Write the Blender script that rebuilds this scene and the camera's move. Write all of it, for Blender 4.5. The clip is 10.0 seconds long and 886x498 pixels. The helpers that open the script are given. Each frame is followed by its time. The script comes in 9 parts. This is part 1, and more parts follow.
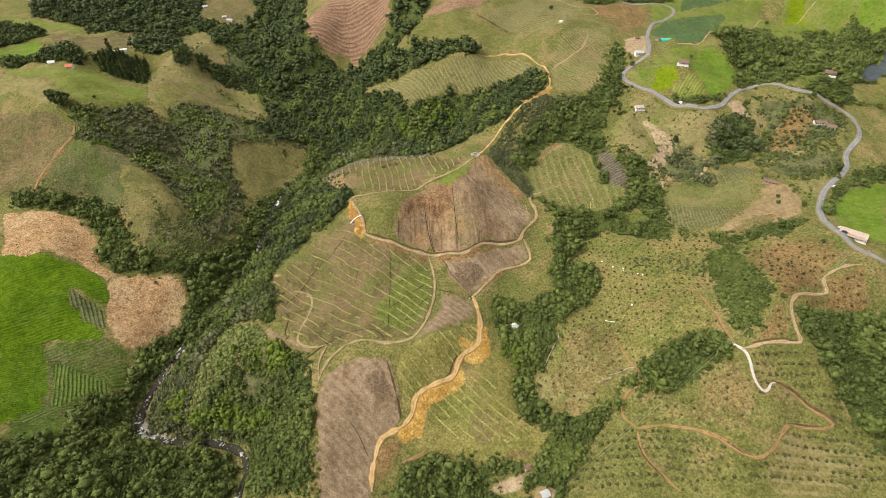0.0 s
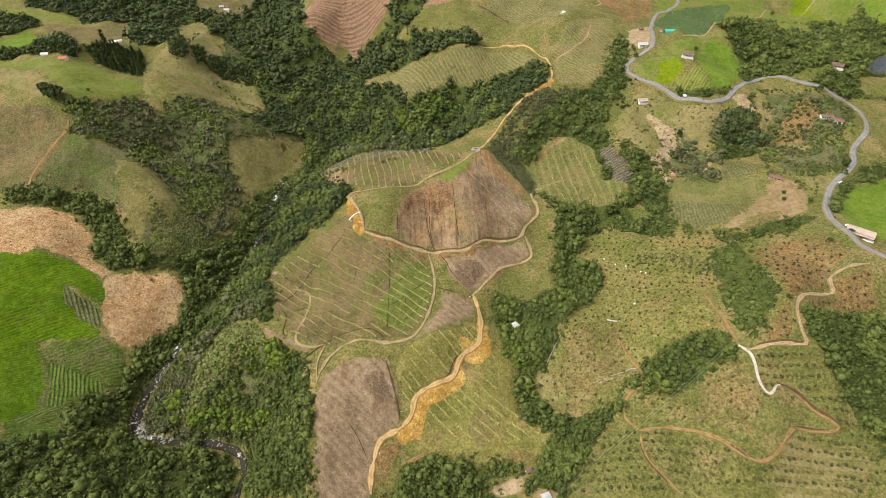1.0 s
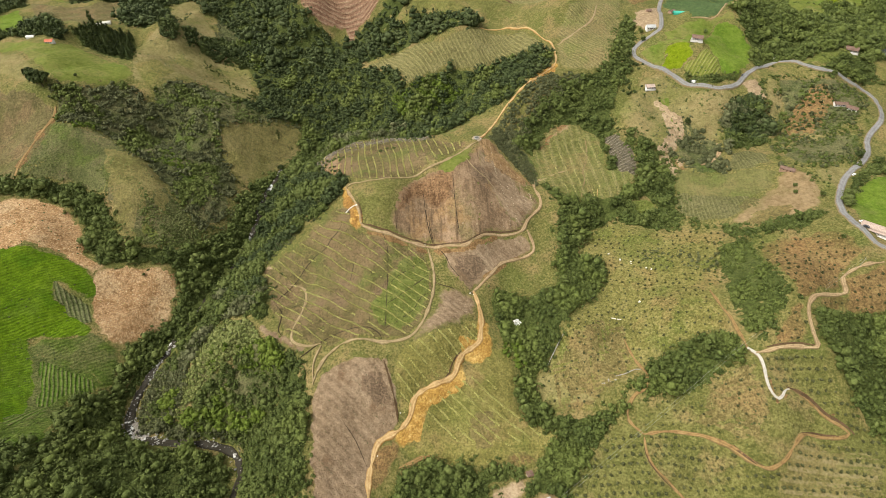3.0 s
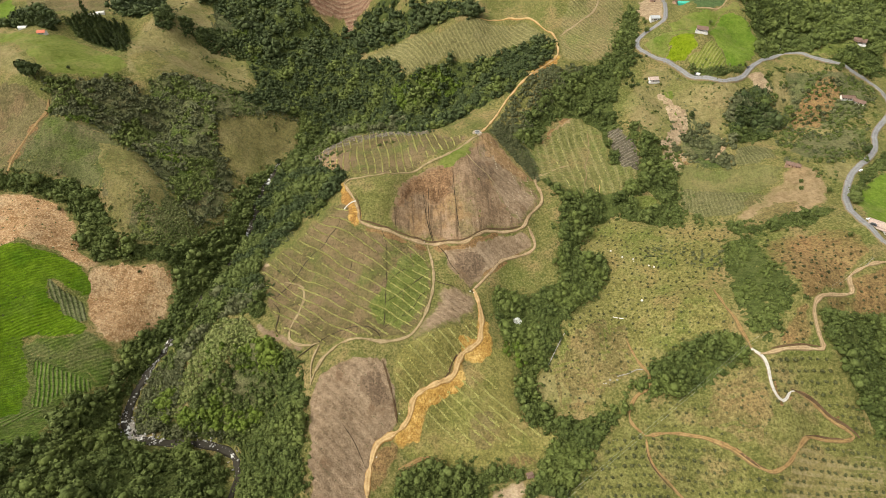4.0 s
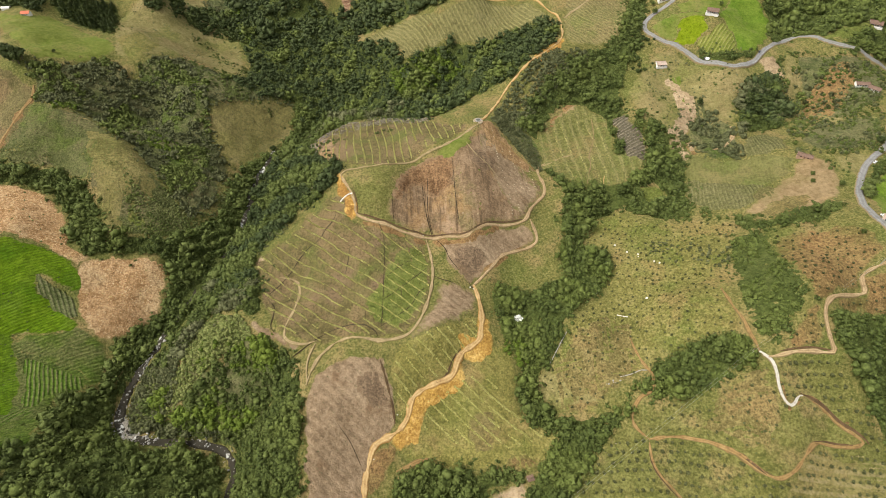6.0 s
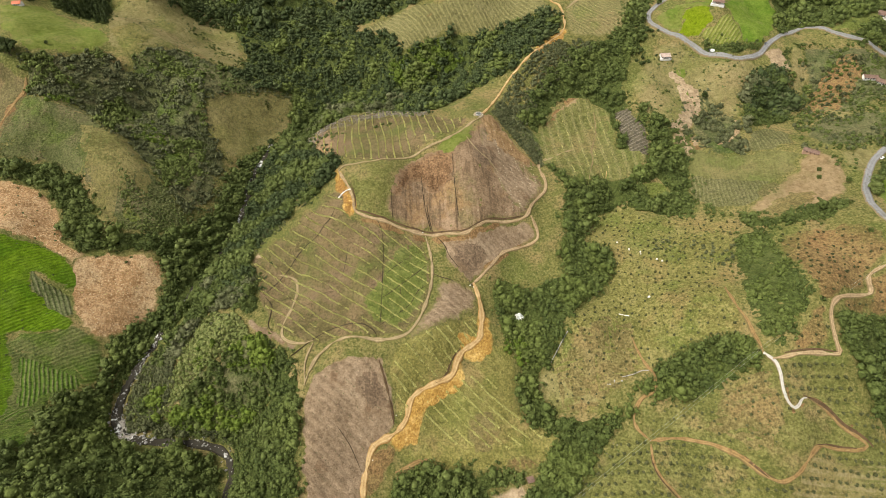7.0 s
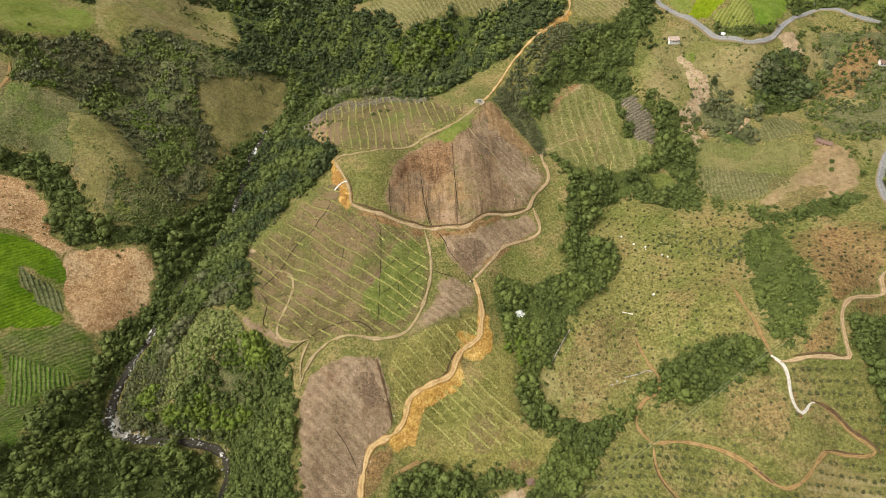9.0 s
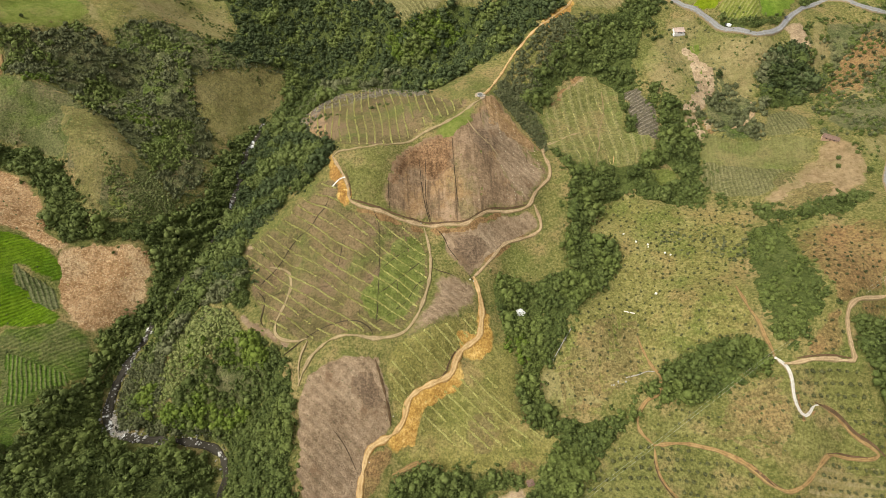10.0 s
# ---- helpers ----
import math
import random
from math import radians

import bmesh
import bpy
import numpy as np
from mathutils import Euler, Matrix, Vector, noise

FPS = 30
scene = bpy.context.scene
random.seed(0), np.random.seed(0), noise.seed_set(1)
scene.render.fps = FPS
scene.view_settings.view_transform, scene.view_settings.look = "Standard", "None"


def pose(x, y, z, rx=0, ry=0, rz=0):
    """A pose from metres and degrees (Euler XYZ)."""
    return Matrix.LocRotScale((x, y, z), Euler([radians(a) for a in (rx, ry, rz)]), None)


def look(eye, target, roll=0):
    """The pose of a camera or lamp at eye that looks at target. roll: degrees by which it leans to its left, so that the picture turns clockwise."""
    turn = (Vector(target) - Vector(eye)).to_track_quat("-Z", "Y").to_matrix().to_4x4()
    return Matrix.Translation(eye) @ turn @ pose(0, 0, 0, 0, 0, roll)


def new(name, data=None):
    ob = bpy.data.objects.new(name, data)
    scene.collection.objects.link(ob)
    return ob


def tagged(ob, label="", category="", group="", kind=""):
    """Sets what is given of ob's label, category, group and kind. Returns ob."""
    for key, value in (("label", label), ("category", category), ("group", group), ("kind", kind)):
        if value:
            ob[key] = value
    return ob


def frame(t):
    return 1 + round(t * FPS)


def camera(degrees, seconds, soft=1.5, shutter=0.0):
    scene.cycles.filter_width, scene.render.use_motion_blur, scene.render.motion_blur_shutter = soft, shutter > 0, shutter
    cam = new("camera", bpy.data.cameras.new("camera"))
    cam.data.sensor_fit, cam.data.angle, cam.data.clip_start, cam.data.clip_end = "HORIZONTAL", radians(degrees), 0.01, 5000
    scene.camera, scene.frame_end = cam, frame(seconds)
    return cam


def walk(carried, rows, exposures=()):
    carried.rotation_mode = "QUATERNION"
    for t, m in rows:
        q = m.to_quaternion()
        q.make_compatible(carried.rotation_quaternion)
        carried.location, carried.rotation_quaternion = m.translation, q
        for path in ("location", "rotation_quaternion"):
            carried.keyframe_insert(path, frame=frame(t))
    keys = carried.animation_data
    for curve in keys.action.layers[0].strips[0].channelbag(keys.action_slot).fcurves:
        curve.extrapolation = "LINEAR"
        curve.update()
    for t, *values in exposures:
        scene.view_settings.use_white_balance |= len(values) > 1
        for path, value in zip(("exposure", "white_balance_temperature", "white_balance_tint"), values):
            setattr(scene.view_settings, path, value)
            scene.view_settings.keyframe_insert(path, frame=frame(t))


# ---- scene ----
# the drone flies level up the valley and tips its camera down
EXPOSURE = 0.07
cam = camera(80, 10.0, soft=0.2)
walk(cam, [
    (0, pose(-1.542, -46.443, 376.958, 48.8376, 0.0620, -0.1885)),
    (1, pose(-1.252, -36.960, 377.236, 47.7491, 0.0615, -0.1445)),
    (2, pose(-0.957, -27.587, 377.417, 46.6422, 0.0533, -0.1058)),
    (3, pose(-0.653, -18.312, 377.521, 45.5158, 0.0390, -0.0701)),
    (4, pose(-0.335, -9.121, 377.568, 44.3688, 0.0205, -0.0355)),
    (5, pose(0.000, 0.000, 377.579, 43.2000, -0.0000, 0.0000)),
    (6, pose(0.356, 9.064, 377.573, 42.0083, -0.0206, 0.0383)),
    (7, pose(0.737, 18.084, 377.571, 40.7926, -0.0391, 0.0813)),
    (8, pose(1.148, 27.075, 377.594, 39.5517, -0.0532, 0.1306)),
    (9, pose(1.591, 36.049, 377.661, 38.2846, -0.0608, 0.1879)),
    (10, pose(2.071, 45.020, 377.792, 36.9901, -0.0592, 0.2547)),
], exposures=[(0, EXPOSURE), (10, EXPOSURE)])

# ---------------------------------------------------------------- world and light
world = bpy.data.worlds.new("world")
scene.world = world
world.use_nodes = True
sky = world.node_tree.nodes.new("ShaderNodeTexSky")
sky.sky_type = "NISHITA"
sky.sun_disc = False
SUN_ELEVATION, SUN_AZIMUTH = radians(56), radians(258)   # azimuth clockwise from +y
sky.sun_elevation, sky.sun_rotation = SUN_ELEVATION, SUN_AZIMUTH
sky.dust_density = 5.0
veil = world.node_tree.nodes.new("ShaderNodeHueSaturation")   # thin bright cloud takes the blue out of the sky
veil.inputs["Saturation"].default_value = 0.05
world.node_tree.links.new(sky.outputs[0], veil.inputs["Color"])
world.node_tree.links.new(veil.outputs[0], world.node_tree.nodes["Background"].inputs[0])
world.node_tree.nodes["Background"].inputs[1].default_value = 0.2
sun = new("sun", bpy.data.lights.new("sun", "SUN"))
sun.data.energy = 2.3
sun.data.angle = radians(36)
sun.data.color = (1.0, 0.92, 0.75)
toward = Vector((math.sin(SUN_AZIMUTH) * math.cos(SUN_ELEVATION), math.cos(SUN_AZIMUTH) * math.cos(SUN_ELEVATION), math.sin(SUN_ELEVATION)))
sun.matrix_world = look(toward * 900, (0, 0, 0))


# ---------------------------------------------------------------- materials
def nodes_of(m):
    m.use_nodes = True
    return m.node_tree.nodes, m.node_tree.links, m.node_tree.nodes["Principled BSDF"]


def ramp(N, stops):
    r = N.new("ShaderNodeValToRGB")
    while len(r.color_ramp.elements) < len(stops):
        r.color_ramp.elements.new(0.5)
    for e, (p, c) in zip(r.color_ramp.elements, stops):
        e.position, e.color = p, (*c, 1)
    return r


def mix(N, L, fac, a, b):
    x = N.new("ShaderNodeMix")
    x.data_type = "RGBA"
    for sock, v in ((x.inputs[0], fac), (x.inputs[6], a), (x.inputs[7], b)):
        if isinstance(v, (int, float)):
            sock.default_value = v
        elif isinstance(v, tuple):
            sock.default_value = (*v, 1)
        else:
            L.new(v, sock)
    return x.outputs[2]


def fuzz(N, L, scale, detail=5.0, rough=0.6, co=None):
    n = N.new("ShaderNodeTexNoise")
    n.inputs["Scale"].default_value, n.inputs["Detail"].default_value, n.inputs["Roughness"].default_value = scale, detail, rough
    L.new(co, n.inputs["Vector"])
    return n.outputs["Fac"]


def span(N, L, v, lo, hi, a=0.0, b=1.0):
    m = N.new("ShaderNodeMapRange")
    L.new(v, m.inputs[0])
    for i, x in enumerate((lo, hi, a, b)):
        m.inputs[i + 1].default_value = x
    return m.outputs[0]


def maths(N, L, op, a, b):
    m = N.new("ShaderNodeMath")
    m.operation = op
    for s, v in zip(m.inputs, (a, b)):
        if isinstance(v, (int, float)):
            s.default_value = v
        else:
            L.new(v, s)
    return m.outputs[0]


GRASS = ((0.085, 0.095, 0.024), (0.145, 0.135, 0.040), (0.215, 0.175, 0.066))


def mottled(N, L, c, co, tones, amount=0.75):
    """Patches some ten to thirty metres wide of greener and of drier growth."""
    c = mix(N, L, span(N, L, fuzz(N, L, 0.028, 5, 0.58, co), 0.52, 0.62, 0.0, amount), c, tones[0])
    shifted = N.new("ShaderNodeMapping")
    shifted.inputs["Location"].default_value = (371, 92, 40)
    L.new(co, shifted.inputs[0])
    return mix(N, L, span(N, L, fuzz(N, L, 0.034, 5, 0.62, shifted.outputs[0]), 0.51, 0.62, 0.0, amount), c, tones[1])


def turf(N, L, co):
    """Colour of the rough hill grass that grows between the fields."""
    big, mid, fine = fuzz(N, L, 0.018, 4, 0.6, co), fuzz(N, L, 0.09, 5, 0.65, co), fuzz(N, L, 0.6, 4, 0.7, co)
    f = maths(N, L, "ADD", maths(N, L, "MULTIPLY", big, 0.55), maths(N, L, "MULTIPLY", mid, 0.45))
    clump = fuzz(N, L, 0.24, 4, 0.7, co)
    f = maths(N, L, "ADD", maths(N, L, "MULTIPLY", f, 0.45), maths(N, L, "MULTIPLY", clump, 0.55))
    r = ramp(N, [(0.38, GRASS[0]), (0.5, GRASS[1]), (0.62, GRASS[2])])
    L.new(f, r.inputs[0])
    c = mottled(N, L, r.outputs[0], co, ((0.105, 0.12, 0.028), (0.25, 0.178, 0.08)))
    c = mix(N, L, span(N, L, fine, 0.48, 0.64, 0.0, 0.85), c, (0.05, 0.06, 0.014))
    c = mix(N, L, span(N, L, fine, 0.46, 0.32, 0.0, 0.6), c, (0.29, 0.25, 0.11))
    return c, fine, mid


def ground_material(name):
    m = bpy.data.materials.new(name)
    N, L, B = nodes_of(m)
    co = N.new("ShaderNodeTexCoord").outputs["Object"]
    c, fine, mid = turf(N, L, co)
    L.new(c, B.inputs["Base Color"])
    B.inputs["Roughness"].default_value = 0.95
    B.inputs["Specular IOR Level"].default_value = 0.1
    bump(N, L, B, maths(N, L, "ADD", fine, mid), 0.9, 0.8)
    return m


def bump(N, L, B, h, strength, distance):
    b = N.new("ShaderNodeBump")
    b.inputs["Strength"].default_value, b.inputs["Distance"].default_value = strength, distance
    L.new(h, b.inputs["Height"])
    L.new(b.outputs[0], B.inputs["Normal"])


def field_material(name, dark, base, light, rows=0.0, angle=0.0, row_colour=None, row_mix=0.7, grain=0.78, specks=None, speck_at=0.66, rim=True, patch=None, patch_at=0.55, streak=0.0, around=None, mottle=None):
    """Tilled or grazed ground: three tones at two scales, plough lines, stubble specks, and turf creeping in at the rim."""
    m = bpy.data.materials.new(name)
    N, L, B = nodes_of(m)
    co = N.new("ShaderNodeTexCoord").outputs["Object"]
    big, mid, fine = fuzz(N, L, 0.03, 4, 0.6, co), fuzz(N, L, 0.13, 5, 0.65, co), fuzz(N, L, 0.65, 4, 0.7, co)
    f = maths(N, L, "ADD", maths(N, L, "MULTIPLY", big, 0.5), maths(N, L, "MULTIPLY", mid, 0.5))
    r = ramp(N, [(0.34, dark), (0.5, base), (0.66, light)])
    L.new(f, r.inputs[0])
    c = r.outputs[0]
    if mottle:
        c = mottled(N, L, c, co, mottle)
    clump = fuzz(N, L, 0.27, 5, 0.7, co)
    c = mix(N, L, span(N, L, clump, 0.51, 0.63, 0.0, 0.55), c, tuple(v * 0.72 for v in dark))
    c = mix(N, L, span(N, L, clump, 0.47, 0.35, 0.0, 0.5), c, tuple(v * 1.15 for v in light))
    if streak:
        st = N.new("ShaderNodeMapping")
        st.inputs["Scale"].default_value = (0.1, 1.0, 0.1)
        turn = N.new("ShaderNodeMapping")
        turn.inputs["Rotation"].default_value = (0, 0, -angle)
        L.new(co, turn.inputs[0])
        L.new(turn.outputs[0], st.inputs[0])
        s1 = fuzz(N, L, 0.22, 5, 0.7, st.outputs[0])
        c = mix(N, L, span(N, L, s1, 0.52, 0.66, 0.0, streak), c, tuple(v * 0.55 for v in dark))
        c = mix(N, L, span(N, L, s1, 0.46, 0.34, 0.0, streak * 0.6), c, tuple(v * 1.15 for v in light))
    if patch:
        c = mix(N, L, span(N, L, fuzz(N, L, 0.045, 5, 0.65, co), patch_at - 0.05, patch_at + 0.08), c, patch)
    height = fine
    if rows:
        mp = N.new("ShaderNodeMapping")
        mp.inputs["Rotation"].default_value = (0, 0, -angle)
        L.new(co, mp.inputs[0])
        w = N.new("ShaderNodeTexWave")
        w.wave_type, w.bands_direction, w.wave_profile = "BANDS", "Y", "SIN"
        w.inputs["Scale"].default_value = math.pi / (10 * rows)
        w.inputs["Distortion"].default_value, w.inputs["Detail"].default_value, w.inputs["Detail Scale"].default_value = 1.2, 2.0, 0.6
        L.new(mp.outputs[0], w.inputs[0])
        edge = span(N, L, w.outputs["Fac"], 0.55, 0.85)
        gaps = span(N, L, fuzz(N, L, 0.35, 3, 0.6, co), 0.36, 0.55)
        c = mix(N, L, maths(N, L, "MULTIPLY", maths(N, L, "MULTIPLY", edge, gaps), row_mix), c, row_colour or dark)
        height = maths(N, L, "ADD", fine, maths(N, L, "MULTIPLY", w.outputs["Fac"], row_mix))
    c = mix(N, L, span(N, L, fine, 0.46, 0.68, 0.0, grain), c, tuple(v * 0.5 for v in dark))
    c = mix(N, L, span(N, L, fine, 0.45, 0.3, 0.0, grain * 0.7), c, tuple(v * 1.3 for v in light))
    if specks:
        c = mix(N, L, span(N, L, fuzz(N, L, 0.75, 3, 0.8, co), speck_at, speck_at + 0.05), c, specks)
    if rim:
        a = N.new("ShaderNodeAttribute")
        a.attribute_name = "rim"
        t = around or turf(N, L, co)[0]
        k = maths(N, L, "ADD", a.outputs["Fac"], maths(N, L, "MULTIPLY", maths(N, L, "SUBTRACT", fuzz(N, L, 0.3, 5, 0.7, co), 0.5), 1.1))
        c = mix(N, L, span(N, L, k, 0.08, 0.4), t, c)
    L.new(c, B.inputs["Base Color"])
    B.inputs["Roughness"].default_value = 0.95
    B.inputs["Specular IOR Level"].default_value = 0.08
    bump(N, L, B, maths(N, L, "ADD", height, maths(N, L, "MULTIPLY", clump, 1.5)), 0.9, 0.9)
    return m


def plain(name, colour, rough=0.7, vary=0.25, scale=2.0, metal=0.0):
    m = bpy.data.materials.new(name)
    N, L, B = nodes_of(m)
    co = N.new("ShaderNodeTexCoord").outputs["Object"]
    f = fuzz(N, L, scale, 5, 0.65, co)
    L.new(mix(N, L, span(N, L, f, 0.3, 0.7), tuple(v * (1 - vary) for v in colour), tuple(min(1, v * (1 + vary)) for v in colour)), B.inputs["Base Color"])
    B.inputs["Roughness"].default_value, B.inputs["Metallic"].default_value = rough, metal
    bump(N, L, B, f, 0.3, 0.05)
    return m


def leaf_material(name, dark, base, light, tinted=True):
    m = bpy.data.materials.new(name)
    N, L, B = nodes_of(m)
    g = N.new("ShaderNodeNewGeometry")
    r = ramp(N, [(0.0, dark), (0.5, base), (1.0, light)])
    if tinted:
        a = N.new("ShaderNodeAttribute")
        a.attribute_name = "tint"
        v = a.outputs["Fac"]
    else:
        v = N.new("ShaderNodeObjectInfo").outputs["Random"]
    k = maths(N, L, "ADD", maths(N, L, "MULTIPLY", g.outputs["Random Per Island"], 0.45), maths(N, L, "MULTIPLY", v, 0.55))
    L.new(k, r.inputs[0])
    co = N.new("ShaderNodeTexCoord").outputs["Object"]
    fine = fuzz(N, L, 1.1, 3, 0.7, co)
    c = mix(N, L, span(N, L, fine, 0.5, 0.7, 0.0, 0.6), r.outputs[0], tuple(v * 0.45 for v in base))
    c = mix(N, L, span(N, L, fine, 0.48, 0.32, 0.0, 0.5), c, tuple(v * 1.25 for v in light))
    L.new(c, B.inputs["Base Color"])
    bump(N, L, B, fine, 0.8, 0.5)
    B.inputs["Roughness"].default_value = 0.75
    B.inputs["Specular IOR Level"].default_value = 0.2
    return m


def road_material(name, dark, base, light, rough=0.9, ragged=1.0, edge_tone=(0.2, 0.148, 0.072)):
    m = bpy.data.materials.new(name)
    N, L, B = nodes_of(m)
    co = N.new("ShaderNodeTexCoord").outputs["Object"]
    f, fine = fuzz(N, L, 0.12, 5, 0.65, co), fuzz(N, L, 1.3, 4, 0.7, co)
    a = N.new("ShaderNodeAttribute")
    a.attribute_name = "across"
    r = ramp(N, [(0.32, dark), (0.5, base), (0.68, light)])
    L.new(maths(N, L, "ADD", maths(N, L, "MULTIPLY", f, 0.65), maths(N, L, "MULTIPLY", fine, 0.35)), r.inputs[0])
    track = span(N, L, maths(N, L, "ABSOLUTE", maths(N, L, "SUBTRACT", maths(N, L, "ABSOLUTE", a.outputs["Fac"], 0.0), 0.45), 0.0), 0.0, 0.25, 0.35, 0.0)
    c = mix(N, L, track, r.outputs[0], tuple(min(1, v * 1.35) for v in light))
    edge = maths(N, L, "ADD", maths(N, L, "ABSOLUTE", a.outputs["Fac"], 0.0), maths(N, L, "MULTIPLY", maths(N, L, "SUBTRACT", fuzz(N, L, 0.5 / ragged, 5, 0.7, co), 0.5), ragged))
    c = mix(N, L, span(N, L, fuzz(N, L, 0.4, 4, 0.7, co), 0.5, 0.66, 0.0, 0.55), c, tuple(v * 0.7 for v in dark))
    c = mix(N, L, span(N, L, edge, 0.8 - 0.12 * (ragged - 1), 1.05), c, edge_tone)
    L.new(c, B.inputs["Base Color"])
    B.inputs["Roughness"].default_value = rough
    B.inputs["Specular IOR Level"].default_value = 0.15
    bump(N, L, B, fine, 0.5, 0.2)
    return m


ANG = {'soil': -1.503, 'soil_grey': -0.689, 'soil_pink': 0.083, 'vivid': 0.619, 'terrace': -1.163, 'terrace_low': 1.073, 'rowdark': -1.046, 'rows_fine': -1.014, 'rows_hill': -0.854, 'rows_bench': -1.762, 'clearing': -1.507, 'strips': 0.401}   # which way the rows of each field run
M = {}
M["turf"] = ground_material("hill_grass")
M["soil"] = field_material("brown_soil", (0.15, 0.1, 0.055), (0.23, 0.157, 0.093), (0.31, 0.215, 0.132), angle=ANG["soil"], streak=0.8, grain=0.45, patch=(0.15, 0.1, 0.058), patch_at=0.63, mottle=((0.165, 0.142, 0.055), (0.29, 0.178, 0.082)))
M["soil_rust"] = field_material("rusty_streaked_soil", (0.12, 0.066, 0.03), (0.2, 0.118, 0.058), (0.29, 0.18, 0.095), angle=ANG["soil"], streak=0.9, around=(0.225, 0.15, 0.087))
M["soil_grey"] = field_material("grey_brown_soil", (0.18, 0.126, 0.074), (0.268, 0.19, 0.117), (0.345, 0.258, 0.167), rows=5.2, angle=ANG["soil_grey"], row_colour=(0.15, 0.105, 0.063), row_mix=0.3, streak=0.35, patch=(0.17, 0.108, 0.06), patch_at=0.6, grain=0.4)
M["soil_dark"] = field_material("dark_bare_earth", (0.12, 0.082, 0.049), (0.172, 0.12, 0.074), (0.225, 0.16, 0.1), angle=ANG["soil"], streak=0.5, around=(0.21, 0.145, 0.088))
M["soil_pale"] = field_material("pale_dry_soil", (0.22, 0.155, 0.09), (0.34, 0.25, 0.15), (0.44, 0.34, 0.22), grain=0.4)
M["worn"] = field_material("worn_brown_grass", (0.09, 0.078, 0.03), (0.14, 0.118, 0.05), (0.19, 0.158, 0.072), mottle=((0.11, 0.11, 0.035), (0.2, 0.135, 0.07)))
M["soil_orange"] = field_material("orange_clay", (0.22, 0.11, 0.028), (0.36, 0.2, 0.055), (0.47, 0.3, 0.11), grain=0.6)
M["clay_slope"] = field_material("orange_clay_slope", (0.17, 0.1, 0.045), (0.27, 0.17, 0.082), (0.37, 0.245, 0.125), grain=0.6, angle=ANG["soil"], streak=0.6, around=(0.21, 0.145, 0.082))
M["soil_red"] = field_material("red_brown_dry_grass", (0.12, 0.08, 0.03), (0.2, 0.135, 0.055), (0.27, 0.19, 0.08), mottle=((0.125, 0.12, 0.035), (0.27, 0.16, 0.07)))
M["soil_pink"] = field_material("pink_terraced_soil", (0.17, 0.09, 0.055), (0.25, 0.145, 0.09), (0.32, 0.2, 0.13), rows=4.5, angle=ANG["soil_pink"], row_colour=(0.37, 0.27, 0.17), row_mix=0.75)
M["burnt"] = field_material("cleared_tan_stubble", (0.22, 0.122, 0.05), (0.37, 0.226, 0.11), (0.5, 0.34, 0.185), grain=0.7, specks=(0.55, 0.43, 0.26), speck_at=0.59, mottle=((0.27, 0.15, 0.06), (0.47, 0.34, 0.19)))
M["vivid"] = field_material("vivid_green_crop", (0.055, 0.1, 0.003), (0.092, 0.158, 0.005), (0.132, 0.2, 0.012), rows=2.2, angle=ANG["vivid"], row_colour=(0.03, 0.06, 0.004), row_mix=0.45, grain=0.4, mottle=((0.06, 0.13, 0.005), (0.1, 0.155, 0.015)))
M["terrace"] = field_material("terraced_green_crop", (0.045, 0.085, 0.01), (0.075, 0.13, 0.015), (0.11, 0.155, 0.03), rows=2.5, angle=ANG["terrace"], row_colour=(0.19, 0.18, 0.08), row_mix=0.85)
M["terrace_low"] = field_material("terraced_green_rows", (0.05, 0.085, 0.012), (0.08, 0.125, 0.02), (0.115, 0.15, 0.035), rows=2.6, angle=ANG["terrace_low"], row_colour=(0.19, 0.18, 0.08), row_mix=0.8)
M["rowdark"] = field_material("dark_crop_rows", (0.06, 0.075, 0.022), (0.095, 0.11, 0.038), (0.13, 0.135, 0.06), rows=2.8, angle=ANG["rowdark"], row_colour=(0.2, 0.19, 0.1), row_mix=0.8)
M["weedy"] = field_material("green_weedy_slope", (0.055, 0.085, 0.014), (0.088, 0.125, 0.02), (0.13, 0.15, 0.04), rows=2.6, angle=ANG["vivid"], row_colour=(0.05, 0.075, 0.015), row_mix=0.5, mottle=((0.06, 0.115, 0.01), (0.15, 0.14, 0.06)))
M["greygreen"] = field_material("grey_green_weeds", (0.06, 0.075, 0.024), (0.105, 0.115, 0.042), (0.15, 0.145, 0.07), mottle=((0.085, 0.13, 0.02), (0.175, 0.155, 0.075)))
M["fern"] = field_material("grey_green_fern_slope", (0.068, 0.078, 0.026), (0.11, 0.118, 0.042), (0.158, 0.15, 0.066), mottle=((0.095, 0.135, 0.022), (0.2, 0.165, 0.085)))
M["pasture"] = field_material("smooth_green_pasture", (0.1, 0.128, 0.02), (0.145, 0.17, 0.034), (0.18, 0.185, 0.05), grain=0.25, mottle=((0.105, 0.16, 0.02), (0.19, 0.175, 0.06)))
M["meadow"] = field_material("bright_green_meadow", (0.085, 0.135, 0.012), (0.125, 0.185, 0.022), (0.165, 0.215, 0.036), grain=0.35, mottle=((0.085, 0.15, 0.013), (0.165, 0.18, 0.05)))
M["lime"] = field_material("lime_green_crop", (0.1, 0.14, 0.004), (0.14, 0.19, 0.006), (0.18, 0.22, 0.014), grain=0.4)
M["tan"] = field_material("dry_tan_grass", (0.138, 0.122, 0.043), (0.205, 0.18, 0.07), (0.265, 0.228, 0.1), grain=0.5, mottle=((0.16, 0.168, 0.045), (0.25, 0.195, 0.09)))
